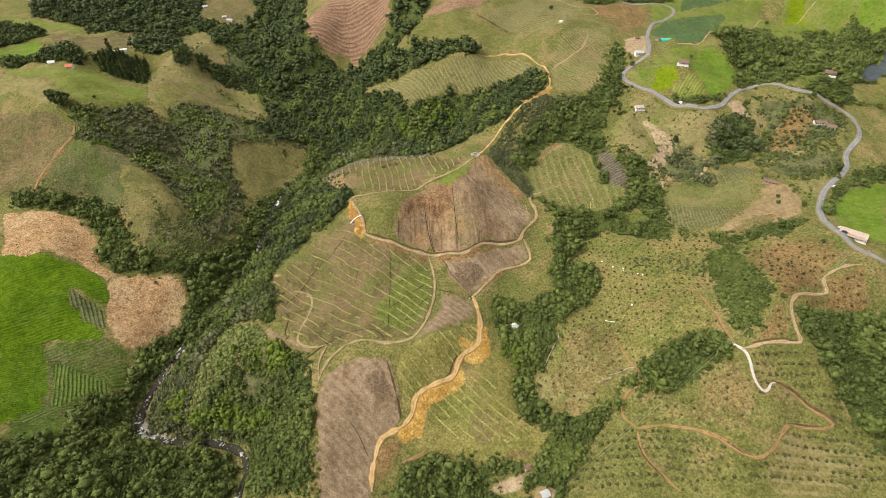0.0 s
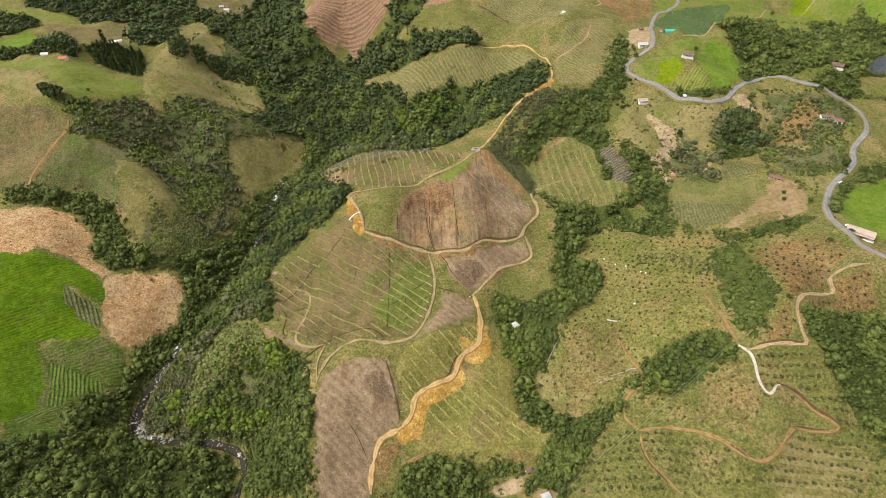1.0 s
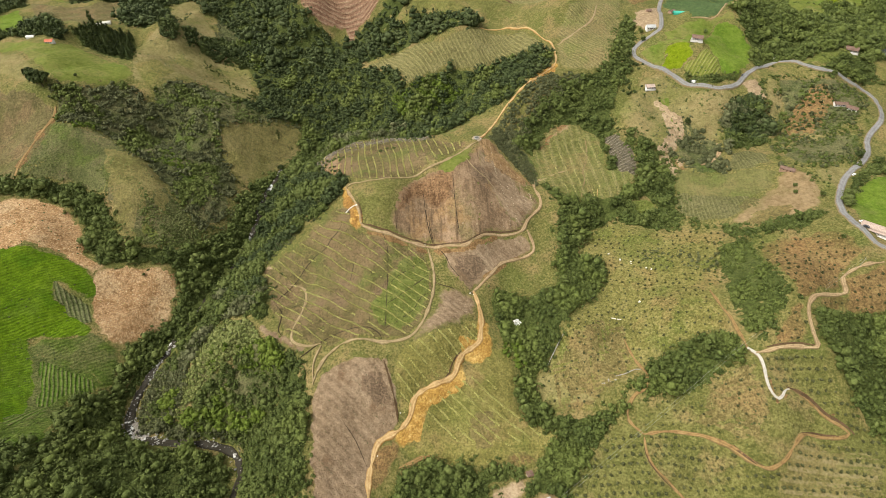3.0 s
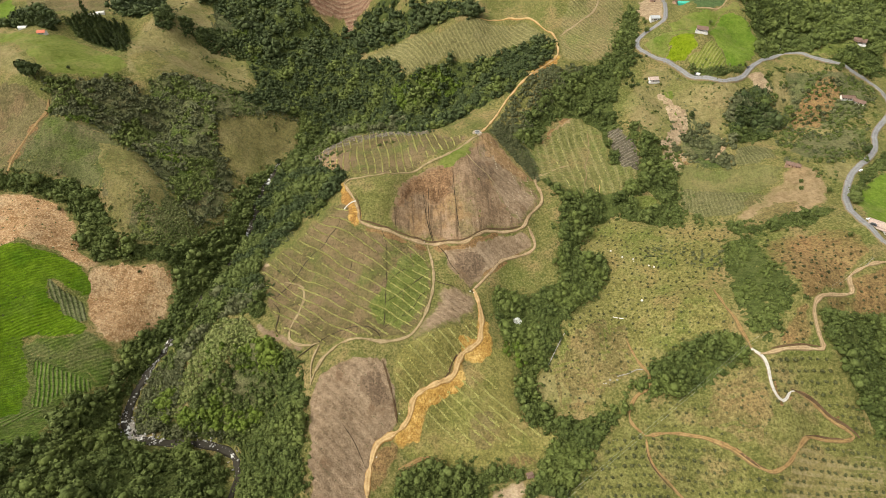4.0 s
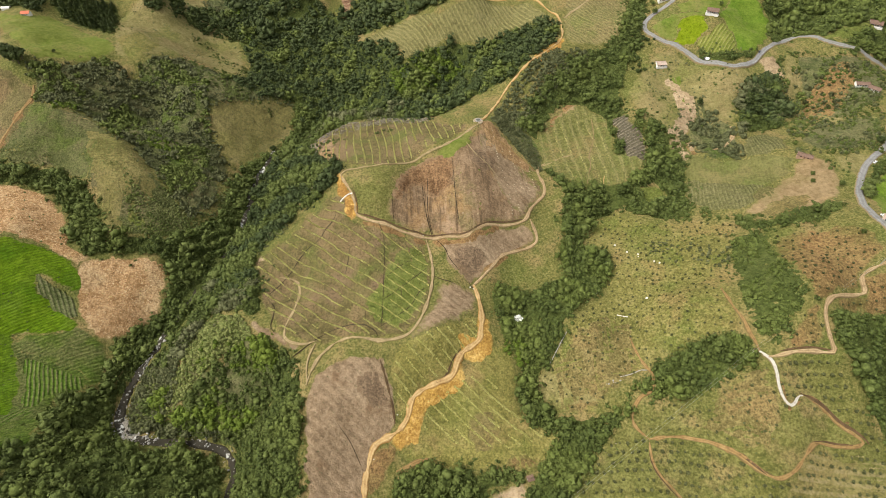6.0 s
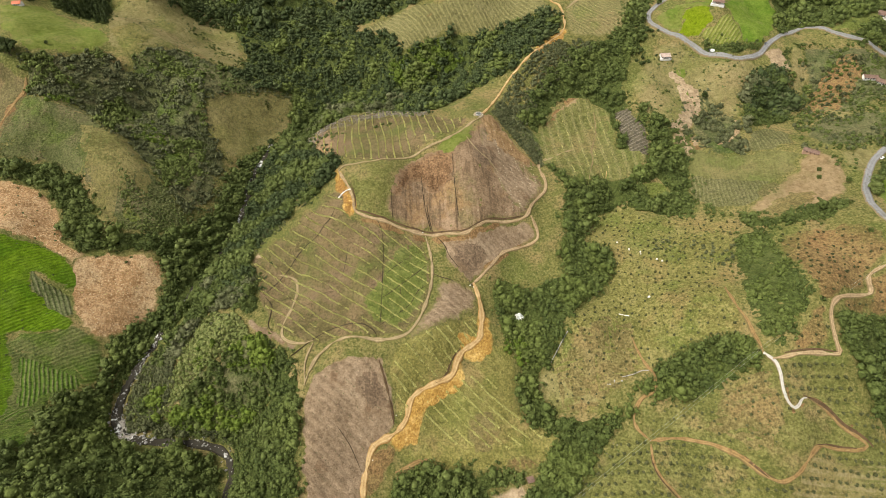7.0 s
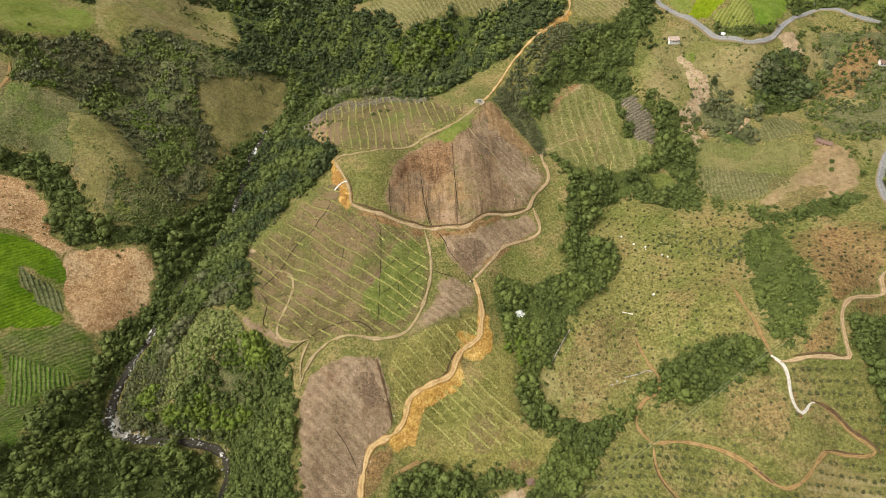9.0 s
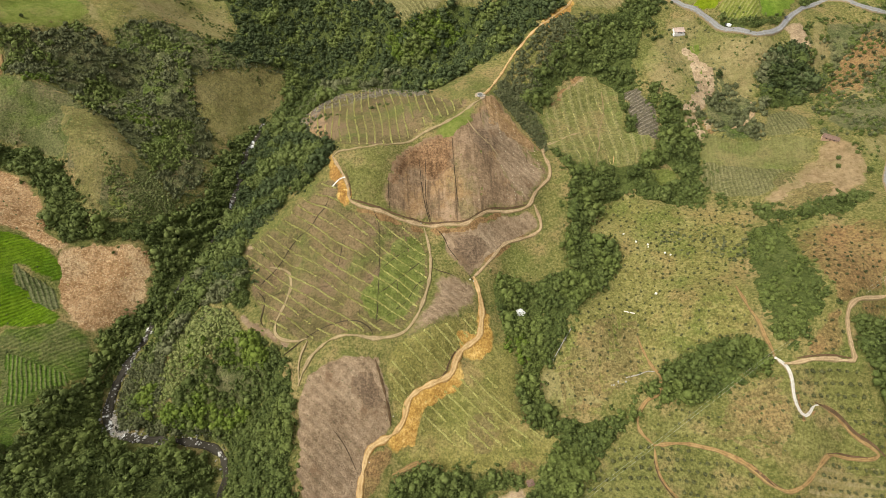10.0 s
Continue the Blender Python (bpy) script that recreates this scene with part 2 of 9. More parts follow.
M["spur_grass"] = field_material("olive_brown_spur_grass", (0.12, 0.105, 0.038), (0.188, 0.164, 0.058), (0.25, 0.215, 0.085), grain=0.5, mottle=((0.12, 0.12, 0.034), (0.21, 0.175, 0.075)))
M["olive"] = field_material("olive_hill_grass", (0.092, 0.1, 0.025), (0.15, 0.146, 0.042), (0.2, 0.182, 0.065), mottle=((0.124, 0.13, 0.036), (0.255, 0.185, 0.085)))
M["olive_warm"] = field_material("yellow_olive_orchard_grass", (0.12, 0.12, 0.032), (0.185, 0.17, 0.05), (0.25, 0.215, 0.086), mottle=((0.105, 0.135, 0.026), (0.24, 0.17, 0.07)))
M["dry_orchard"] = field_material("dry_orchard_grass", (0.12, 0.1, 0.036), (0.183, 0.148, 0.055), (0.245, 0.198, 0.085), mottle=((0.15, 0.135, 0.045), (0.24, 0.165, 0.07)))
M["yellow_olive"] = field_material("yellow_olive_row_field", (0.135, 0.128, 0.033), (0.21, 0.19, 0.055), (0.28, 0.24, 0.088), mottle=((0.148, 0.16, 0.037), (0.3, 0.212, 0.092)))
M["nursery"] = field_material("green_brown_nursery_soil", (0.09, 0.076, 0.028), (0.14, 0.115, 0.046), (0.185, 0.148, 0.068), patch=(0.19, 0.13, 0.075), patch_at=0.57, mottle=((0.11, 0.14, 0.03), (0.23, 0.155, 0.085)))
M["young"] = field_material("young_light_green_crop", (0.09, 0.11, 0.022), (0.135, 0.16, 0.035), (0.18, 0.185, 0.06))
M["young_rows"] = field_material("pale_striped_young_crop", (0.1, 0.125, 0.02), (0.15, 0.175, 0.03), (0.2, 0.205, 0.05), rows=3.4, angle=0.917, row_colour=(0.27, 0.26, 0.1), row_mix=0.75, grain=0.4)
M["orchard_rows"] = field_material("banded_orchard_soil", (0.12, 0.11, 0.035), (0.185, 0.16, 0.055), (0.24, 0.205, 0.085), rows=5.8, angle=-0.106, row_colour=(0.29, 0.235, 0.125), row_mix=0.6, grain=0.5, mottle=((0.13, 0.14, 0.035), (0.24, 0.185, 0.08)))
M["rows_fine"] = field_material("olive_field_fine_rows", (0.11, 0.105, 0.037), (0.165, 0.15, 0.057), (0.215, 0.19, 0.085), rows=4.4, angle=ANG["rows_fine"], row_colour=(0.3, 0.27, 0.12), row_mix=0.6)
M["rows_hill"] = field_material("dotted_hill_field", (0.12, 0.115, 0.04), (0.18, 0.16, 0.06), (0.22, 0.19, 0.08), rows=4.4, angle=ANG["rows_hill"], row_colour=(0.31, 0.28, 0.13), row_mix=0.5, mottle=((0.145, 0.16, 0.042), (0.24, 0.18, 0.085)))
M["rows_clearing"] = field_material("row_planted_clearing", (0.1, 0.108, 0.03), (0.15, 0.148, 0.045), (0.2, 0.182, 0.068), rows=8.5, angle=ANG["clearing"], row_colour=(0.29, 0.25, 0.12), row_mix=0.45, mottle=((0.12, 0.15, 0.035), (0.22, 0.16, 0.07)))
M["rows_bench"] = field_material("row_planted_bench", (0.08, 0.088, 0.03), (0.125, 0.122, 0.045), (0.17, 0.155, 0.07), rows=2.6, angle=ANG["rows_bench"], row_colour=(0.22, 0.2, 0.1), row_mix=0.6)
M["rows_smooth"] = field_material("smooth_green_bench", (0.095, 0.1, 0.032), (0.14, 0.138, 0.045), (0.185, 0.17, 0.066), rows=2.6, angle=ANG["rows_bench"], row_colour=(0.19, 0.175, 0.075), row_mix=0.25, grain=0.35, mottle=((0.11, 0.135, 0.032), (0.2, 0.165, 0.07)))
M["soil_tan"] = field_material("tan_bare_soil", (0.18, 0.125, 0.06), (0.255, 0.182, 0.095), (0.31, 0.228, 0.125), grain=0.25, mottle=((0.2, 0.165, 0.07), (0.33, 0.23, 0.12)))
M["strips"] = field_material("grey_strip_beds", (0.07, 0.06, 0.04), (0.11, 0.095, 0.06), (0.15, 0.13, 0.085), rows=3.4, angle=ANG["strips"], row_colour=(0.26, 0.22, 0.17), row_mix=0.7)
M["net"] = field_material("dark_shade_net", (0.05, 0.085, 0.03), (0.075, 0.115, 0.04), (0.1, 0.14, 0.055), grain=0.3)
M["slate"] = field_material("blue_grey_shade_net", (0.05, 0.06, 0.065), (0.075, 0.088, 0.095), (0.1, 0.11, 0.12), grain=0.2, rim=False)
M["gravel"] = field_material("pale_river_gravel", (0.2, 0.18, 0.14), (0.32, 0.29, 0.24), (0.42, 0.39, 0.33), rim=False, specks=(0.6, 0.58, 0.54), speck_at=0.62)
M["understory"] = field_material("dark_forest_floor", (0.042, 0.056, 0.014), (0.07, 0.088, 0.022), (0.105, 0.12, 0.036), rim=False)
M["asphalt"] = road_material("worn_grey_asphalt", (0.15, 0.148, 0.14), (0.2, 0.197, 0.188), (0.25, 0.245, 0.235), 0.85)
M["dirt"] = road_material("pale_dirt_track", (0.2, 0.135, 0.068), (0.3, 0.212, 0.115), (0.4, 0.3, 0.178), ragged=1.4)
M["clay"] = road_material("orange_clay_track", (0.145, 0.088, 0.033), (0.22, 0.136, 0.053), (0.3, 0.2, 0.09), ragged=1.9, edge_tone=(0.15, 0.115, 0.045))
M["clay_bank"] = field_material("orange_clay_bank", (0.3, 0.155, 0.034), (0.46, 0.275, 0.068), (0.58, 0.4, 0.15), grain=0.6, mottle=((0.32, 0.165, 0.036), (0.58, 0.4, 0.13)))
M["brown_bank"] = field_material("brown_clay_bank", (0.13, 0.075, 0.032), (0.215, 0.13, 0.056), (0.3, 0.19, 0.085), grain=0.7)
M["clay_bright"] = road_material("bright_orange_clay_track", (0.28, 0.165, 0.062), (0.4, 0.265, 0.115), (0.52, 0.38, 0.2), ragged=1.2, edge_tone=(0.3, 0.165, 0.05))
M["concrete"] = road_material("white_concrete_track", (0.33, 0.305, 0.26), (0.42, 0.39, 0.335), (0.5, 0.465, 0.4))
M["path"] = road_material("faint_grass_track", (0.19, 0.14, 0.07), (0.265, 0.198, 0.105), (0.35, 0.27, 0.155), ragged=1.5, edge_tone=(0.165, 0.135, 0.055))
M["brown_track"] = road_material("brown_gully_soil", (0.1, 0.07, 0.03), (0.2, 0.145, 0.07), (0.27, 0.205, 0.11), ragged=1.6, edge_tone=(0.15, 0.13, 0.05))
# ditch ribbons lie flat: the dark of the hollow is put into the colour
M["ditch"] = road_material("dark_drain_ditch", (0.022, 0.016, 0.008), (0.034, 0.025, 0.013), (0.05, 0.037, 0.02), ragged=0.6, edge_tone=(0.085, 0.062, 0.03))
# bare brown earth, with the shade of the cut banks put into its colour
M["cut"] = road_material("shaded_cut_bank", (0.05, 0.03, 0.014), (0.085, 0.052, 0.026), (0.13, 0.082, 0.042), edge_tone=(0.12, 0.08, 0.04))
M["bark"] = plain("bark", (0.1, 0.075, 0.05), 0.9, 0.3, 1.5)
M["leaf"] = leaf_material("forest_leaves", (0.0462, 0.0638, 0.0143), (0.0814, 0.1056, 0.0231), (0.1342, 0.1584, 0.044))
M["leaf_bright"] = leaf_material("bright_leaves", (0.0551, 0.0742, 0.0148), (0.0912, 0.1166, 0.0233), (0.1325, 0.159, 0.0403))
M["leaf_lime"] = leaf_material("lime_leaves", (0.055, 0.088, 0.009), (0.096, 0.138, 0.015), (0.14, 0.18, 0.028))
# distance haze put into a darker, bluer leaf colour; nearer trees share it
M["leaf_far"] = leaf_material("far_hazed_leaves", (0.0318, 0.0466, 0.0138), (0.053, 0.0731, 0.0223), (0.0869, 0.106, 0.0371))
M["leaf_grey"] = leaf_material("grey_green_scrub", (0.052, 0.06, 0.023), (0.095, 0.105, 0.042), (0.16, 0.162, 0.078))
M["leaf_dark"] = leaf_material("dark_leaves", (0.024, 0.036, 0.010), (0.048, 0.066, 0.016), (0.085, 0.105, 0.028))
M["leaf_orchard"] = leaf_material("orchard_leaves", (0.045, 0.048, 0.018), (0.072, 0.076, 0.027), (0.108, 0.11, 0.042), tinted=False)
M["leaf_row"] = leaf_material("row_plants", (0.25, 0.25, 0.065), (0.36, 0.34, 0.105), (0.47, 0.43, 0.175))
M["leaf_grass"] = leaf_material("grass_tussocks", (0.09, 0.098, 0.028), (0.155, 0.15, 0.05), (0.25, 0.22, 0.1))
M["leaf_fern"] = leaf_material("green_tussocks", (0.06, 0.085, 0.018), (0.11, 0.135, 0.03), (0.17, 0.185, 0.06))
M["leaf_fern2"] = leaf_material("grey_green_ferns", (0.068, 0.084, 0.024), (0.118, 0.132, 0.042), (0.18, 0.186, 0.072))
M["leaf_palefern"] = leaf_material("pale_green_ferns", (0.096, 0.12, 0.0288), (0.168, 0.192, 0.054), (0.252, 0.264, 0.096))
M["leaf_straw"] = leaf_material("dry_straw_mulch", (0.15, 0.125, 0.055), (0.225, 0.188, 0.088), (0.3, 0.25, 0.125))
M["leaf_dead"] = leaf_material("dead_brushwood", (0.12, 0.1, 0.075), (0.2, 0.175, 0.135), (0.32, 0.29, 0.24))
M["leaf_peg"] = leaf_material("dry_pale_seedling_mulch", (0.3, 0.25, 0.15), (0.42, 0.36, 0.24), (0.55, 0.48, 0.34))
M["leaf_blossom"] = leaf_material("white_blossom", (0.62, 0.63, 0.59), (0.78, 0.79, 0.75), (0.88, 0.88, 0.85), tinted=False)
M["wall_white"] = plain("white_plaster", (0.75, 0.73, 0.68), 0.85, 0.1)
M["wall_tan"] = plain("bare_brick_wall", (0.42, 0.27, 0.18), 0.9, 0.2)
M["roof_clay"] = plain("weathered_clay_tiles", (0.17, 0.105, 0.075), 0.85, 0.35, 1.2)
M["roof_red"] = plain("orange_red_roof", (0.5, 0.13, 0.06), 0.7, 0.15)
M["roof_grey"] = plain("grey_sheet_roof", (0.42, 0.43, 0.43), 0.5, 0.15)
M["roof_tan"] = plain("pale_pink_tile_roof", (0.42, 0.32, 0.26), 0.8, 0.3, 1.2)
M["glass"] = plain("dark_window_glass", (0.03, 0.035, 0.04), 0.15, 0.1)
M["tank_water"] = plain("grey_green_still_water", (0.12, 0.125, 0.11), 0.2, 0.15)
M["wood"] = plain("brown_wood", (0.16, 0.09, 0.05), 0.7, 0.25)
M["car_white"] = plain("white_car_paint", (0.78, 0.78, 0.78), 0.3, 0.03)
M["car_dark"] = plain("dark_car_paint", (0.05, 0.055, 0.06), 0.35, 0.05)
M["tyre"] = plain("rubber", (0.02, 0.02, 0.02), 0.9, 0.1)
M["white_bag"] = plain("white_plastic", (0.62, 0.6, 0.54), 0.6, 0.1)
M["rock"] = plain("pale_boulder", (0.3, 0.285, 0.26), 0.85, 0.3, 1.0)
M["pad"] = plain("pale_tamped_earth", (0.3, 0.24, 0.16), 0.95, 0.3, 0.6)
M["tarp"] = plain("turquoise_tarp", (0.05, 0.42, 0.3), 0.6, 0.15)
M["steel"] = plain("galvanised_wire", (0.35, 0.36, 0.33), 0.5, 0.1, metal=0.6)


def water_material():
    m = bpy.data.materials.new("dark_stream_water")
    N, L, B = nodes_of(m)
    co = N.new("ShaderNodeTexCoord").outputs["Object"]
    f, g = fuzz(N, L, 0.35, 5, 0.7, co), fuzz(N, L, 0.07, 3, 0.6, co)
    foam = span(N, L, maths(N, L, "ADD", f, maths(N, L, "MULTIPLY", maths(N, L, "SUBTRACT", g, 0.5), 0.9)), 0.63, 0.7)
    L.new(mix(N, L, foam, (0.04, 0.035, 0.025), (0.55, 0.55, 0.52)), B.inputs["Base Color"])
    L.new(span(N, L, foam, 0, 1, 0.45, 0.8), B.inputs["Roughness"])
    B.inputs["Specular IOR Level"].default_value = 0.04
    bump(N, L, B, fuzz(N, L, 0.8, 4, 0.6, co), 0.5, 0.3)
    return m


M["water"] = water_material()

# ---------------------------------------------------------------- the lie of the land
LANDFORMS = {}


def landform(name, line):
    """A ridge, spur, stream or hollow: x, y and height along its line."""
    LANDFORMS[name] = line


landform('ridge_north', [(32, 423, 93), (50, 469, 80), (72, 505, 93), (95, 518, 105), (122, 547, 106), (135, 596, 108), (150, 626, 116)])
landform('ridge_far', [(141, 646, 124), (165, 691, 138), (177, 818, 124)])
landform('spur_west', [(8, 407, 87), (-23, 384, 81), (-71, 362, 87), (-124, 298, 54), (-139, 269, 46), (-150, 243, 46), (-168, 220, 45), (-191, 205, 31), (-214, 185, 7)])
landform('spur_south', [(17, 343, 84), (3, 320, 68), (-15, 265, 57), (-21, 232, 57), (-41, 186, 48), (-53, 158, 37), (-66, 126, 34)])
landform('spur_east', [(51, 410, 80), (81, 397, 65), (92, 369, 64), (80, 339, 58), (71, 311, 48), (-21, 170, 37), (-48, 142, 30), (-52, 117, 24)])
landform('west_face', [(-76, 311, 74), (-88, 278, 56), (-97, 243, 49), (-91, 181, 50), (-91, 152, 42), (-82, 120, 39)])
landform('face_mid', [(-56, 283, 64), (-57, 243, 57), (-67, 214, 54)])
landform('south_field', [(36, 207, 36), (26, 174, 29), (6, 148, 24), (-9, 128, 18)])
landform('gully_east', [(164, 349, 61), (120, 358, 64), (103, 320, 52), (92, 274, 46), (60, 209, 32), (53, 181, 25), (75, 156, 23), (63, 132, 26), (43, 120, 19)])
landform('gully_orchard', [(251, 272, 94), (201, 199, 91), (147, 177, 56)])
landform('bench_east', [(244, 340, 79), (123, 309, 50), (142, 267, 54), (116, 226, 52), (76, 186, 27)])
landform('bench_mid', [(218, 290, 76), (189, 253, 71)])
landform('hill_orchard', [(298, 256, 112), (258, 240, 106), (234, 206, 106), (219, 186, 97), (181, 148, 66), (160, 133, 52), (139, 112, 43)])
landform('hill_shoulder', [(293, 225, 105), (245, 157, 86), (246, 134, 73), (221, 118, 63), (202, 107, 58)])
landform('orchard_foot', [(124, 147, 44), (106, 128, 38), (87, 115, 34)])
landform('road_line', [(306, 274, 110), (322, 318, 99), (355, 353, 99), (405, 414, 98), (447, 499, 98), (414, 526, 109), (384, 567, 105), (333, 517, 108), (294, 500, 102), (241, 542, 107), (227, 577, 113)])
landform('road_far', [(247, 616, 124), (296, 723, 112), (389, 867, 99)])
landform('river', [(-146, 139, -4), (-162, 155, -3), (-196, 161, -2), (-237, 167, 0), (-244, 182, 1), (-237, 214, 3), (-229, 253, 5), (-213, 306, 7), (-197, 366, 9), (-196, 423, 11), (-190, 463, 13), (-185, 519, 15), (-153, 549, 18), (-109, 587, 22)])
landform('river_far', [(-283, 814, 36), (-327, 921, 45)])
landform('spur_grass', [(-429, 440, 89), (-359, 440, 99)])
landform('slope_grass', [(-398, 380, 85), (-367, 383, 88), (-313, 354, 67)])
landform('west_fields', [(-344, 321, 71), (-315, 316, 56), (-293, 294, 48), (-265, 231, 24)])
landform('west_green', [(-346, 270, 65), (-324, 275, 59), (-316, 241, 45), (-288, 202, 28), (-269, 166, 29), (-276, 141, 41)])
landform('riverside', [(-236, 296, 27), (-249, 222, 11)])
landform('south_bank', [(-224, 132, 27), (-184, 132, 16), (-154, 127, 8)])
landform('pasture', [(-481, 563, 120), (-465, 570, 122), (-421, 565, 119), (-391, 525, 117), (-350, 528, 105)])
landform('knoll_bald', [(-374, 609, 99), (-351, 631, 88), (-317, 647, 70), (-275, 604, 51)])
landform('valley_bush', [(-367, 473, 104), (-319, 462, 72), (-279, 448, 61), (-242, 424, 44), (-213, 407, 29)])
landform('bush_spur', [(-311, 540, 93), (-291, 519, 77), (-236, 487, 49)])
landform('north_slope', [(-61, 665, 67), (-102, 614, 41), (-56, 547, 41), (10, 598, 63)])
landform('north_spur', [(-3, 636, 97), (49, 673, 106)])
landform('north_spur_far', [(42, 643, 112), (-19, 745, 121), (-70, 793, 130)])
landform('brown_hill', [(-203, 800, 108), (-153, 797, 87), (-125, 817, 119), (-136, 763, 48)])
landform('far_west', [(-426, 648, 116), (-671, 893, 74), (-673, 803, 78), (-410, 533, 122)])
landform('far_middle', [(-503, 974, 63), (-390, 941, 58), (-286, 843, 53), (-346, 746, 63)])
landform('east_gap', [(175, 462, 73), (128, 503, 89), (180, 537, 96)])
landform('patch', [(121, 438, 66), (116, 371, 66), (154, 381, 65)])
landform('north_east', [(209, 565, 107), (207, 620, 108)])
landform('plateau', [(292, 584, 126), (337, 585, 111), (289, 644, 131), (424, 755, 95)])
landform('huts', [(226, 520, 99), (224, 466, 86), (264, 471, 92)])
landform('barn', [(258, 349, 83), (338, 368, 100), (391, 474, 106), (385, 514, 107), (445, 571, 116), (405, 618, 114)])
landform('saddle_nw', [(-129, 442, 55), (-76, 493, 51), (40, 507, 78), (-55, 406, 79)])
landform('knoll_top', [(-352, 674, 103), (-366, 692, 99), (-330, 730, 62), (-380, 745, 78)])
landform('spots_0', [(-306, 667, 55), (-229, 719, 64), (358, 639, 139), (-164, 299, 46), (122, 729, 115), (-192, 790, 107), (62, 621, 90), (-478, 733, 84), (-135, 754, 51), (99, 651, 107), (281, 182, 85), (-455, 707, 94), (-7, 347, 73), (-194, 318, 17), (286, 572, 131), (95, 233, 55), (-111, 133, 34)])
landform('spots_1', [(434, 636, 120), (454, 628, 115), (29, 708, 120), (-430, 742, 94), (-271, 371, 68), (-123, 776, 66), (-3, 645, 106), (-457, 620, 127), (390, 580, 100), (295, 683, 117), (-156, 178, 22), (468, 515, 93), (-40, 341, 88), (223, 168, 86), (471, 578, 116), (-19, 713, 106)])
landform('spots_2', [(393, 571, 112), (-450, 536, 129), (-410, 578, 110), (-339, 489, 93), (275, 261, 101), (-364, 591, 104), (69, 488, 82), (127, 658, 126), (-412, 470, 118), (-331, 434, 81), (47, 663, 104), (150, 293, 58), (233, 182, 102), (262, 520, 96)])
landform('west_valley', [(-264, 140, 38), (-251, 155, 20), (-293, 183, 30), (-270, 198, 18), (-243, 181, 1), (-316, 216, 36), (-236, 202, 1), (-285, 225, 31), (-237, 241, 10), (-319, 253, 51), (-280, 270, 37), (-255, 267, 22), (-334, 284, 69), (-232, 276, 17), (-289, 304, 50), (-242, 327, 40)])
landform('west_spurs', [(-333, 332, 60), (-300, 344, 58), (-245, 346, 40), (-367, 354, 72), (-340, 373, 71), (-307, 361, 71), (-275, 356, 62), (-260, 373, 55), (-297, 378, 80), (-276, 392, 66), (-271, 384, 62), (-328, 418, 85), (-292, 408, 69), (-256, 409, 52), (-395, 425, 96), (-386, 441, 98), (-352, 429, 91), (-338, 444, 80), (-375, 465, 102), (-245, 458, 37), (-411, 483, 123), (-398, 490, 125), (-303, 476, 52), (-285, 480, 56), (-313, 518, 84), (-269, 502, 70), (-247, 502, 64), (-238, 501, 54)])
landform('west_knolls', [(-224, 121, 33), (-193, 128, 21), (-186, 170, 9), (-217, 175, 7), (-200, 180, 14), (-188, 193, 24), (-175, 180, 15), (-222, 201, 10), (-206, 207, 24), (-176, 206, 34), (-196, 247, 26), (-195, 225, 35), (-173, 240, 36), (-203, 285, 13), (-200, 326, 12), (-230, 365, 37), (-226, 455, 27), (-195, 491, 19), (-178, 475, 15), (-201, 548, 45), (-299, 550, 84), (-178, 552, 28), (-447, 576, 126), (-430, 588, 110), (-377, 584, 101), (-193, 593, 25), (-356, 618, 91), (-246, 637, 37), (-393, 650, 90), (-347, 661, 98)])
landform('west_knolls_upper', [(-327, 670, 75), (-201, 666, 40), (-261, 695, 52), (-281, 710, 59), (-203, 727, 50)])
landform('knoll_dome', [(-100, 118, 33), (-167, 137, 8), (-128, 129, 20), (-94, 132, 41), (-150, 164, 13), (-135, 169, 20), (-119, 150, 26), (-109, 162, 35), (-96, 164, 46), (-158, 188, 25), (-137, 197, 34), (-127, 183, 27), (-108, 189, 47), (-89, 197, 52), (-164, 212, 40), (-151, 205, 36), (-148, 219, 44), (-125, 202, 40), (-115, 223, 49), (-96, 213, 49), (-130, 229, 47), (-111, 238, 49), (-157, 256, 43), (-114, 258, 44)])
landform('gorge_side', [(-110, 271, 49), (-147, 289, 49), (-122, 277, 42), (-149, 305, 49), (-107, 320, 65), (-133, 329, 59), (-87, 357, 82), (-142, 394, 49), (-106, 451, 59)])
landform('south_slopes', [(-72, 119, 33), (-61, 141, 33), (-50, 131, 26), (14, 125, 21), (-70, 167, 45), (-32, 150, 29), (-2, 160, 26), (37, 152, 24), (-57, 195, 54), (-25, 191, 47), (-18, 182, 35), (-38, 212, 54), (-10, 212, 58), (9, 202, 44), (26, 220, 46), (41, 215, 38), (31, 240, 47), (58, 241, 37), (23, 266, 49)])
landform('summit_slopes', [(50, 292, 50), (-67, 314, 72), (-43, 310, 72), (-17, 304, 60), (-11, 303, 62), (19, 300, 65), (41, 321, 62), (-33, 328, 77), (31, 327, 78), (-46, 370, 86), (-19, 361, 74), (48, 357, 77), (-12, 391, 91), (29, 376, 88), (-2, 400, 92), (14, 418, 88), (33, 426, 91)])
landform('north_valley', [(117, 467, 68), (-43, 508, 44), (66, 500, 85), (99, 523, 102), (-3, 562, 43), (123, 567, 108), (-46, 587, 63), (44, 576, 69), (127, 599, 113), (103, 603, 97), (-149, 640, 35), (-98, 674, 57), (-139, 739, 45)])
landform('east_hollow', [(84, 298, 47), (130, 298, 54), (145, 302, 57), (71, 325, 60), (134, 335, 46), (149, 346, 50), (89, 358, 64), (147, 362, 56), (76, 375, 62), (147, 420, 64), (98, 426, 63)])
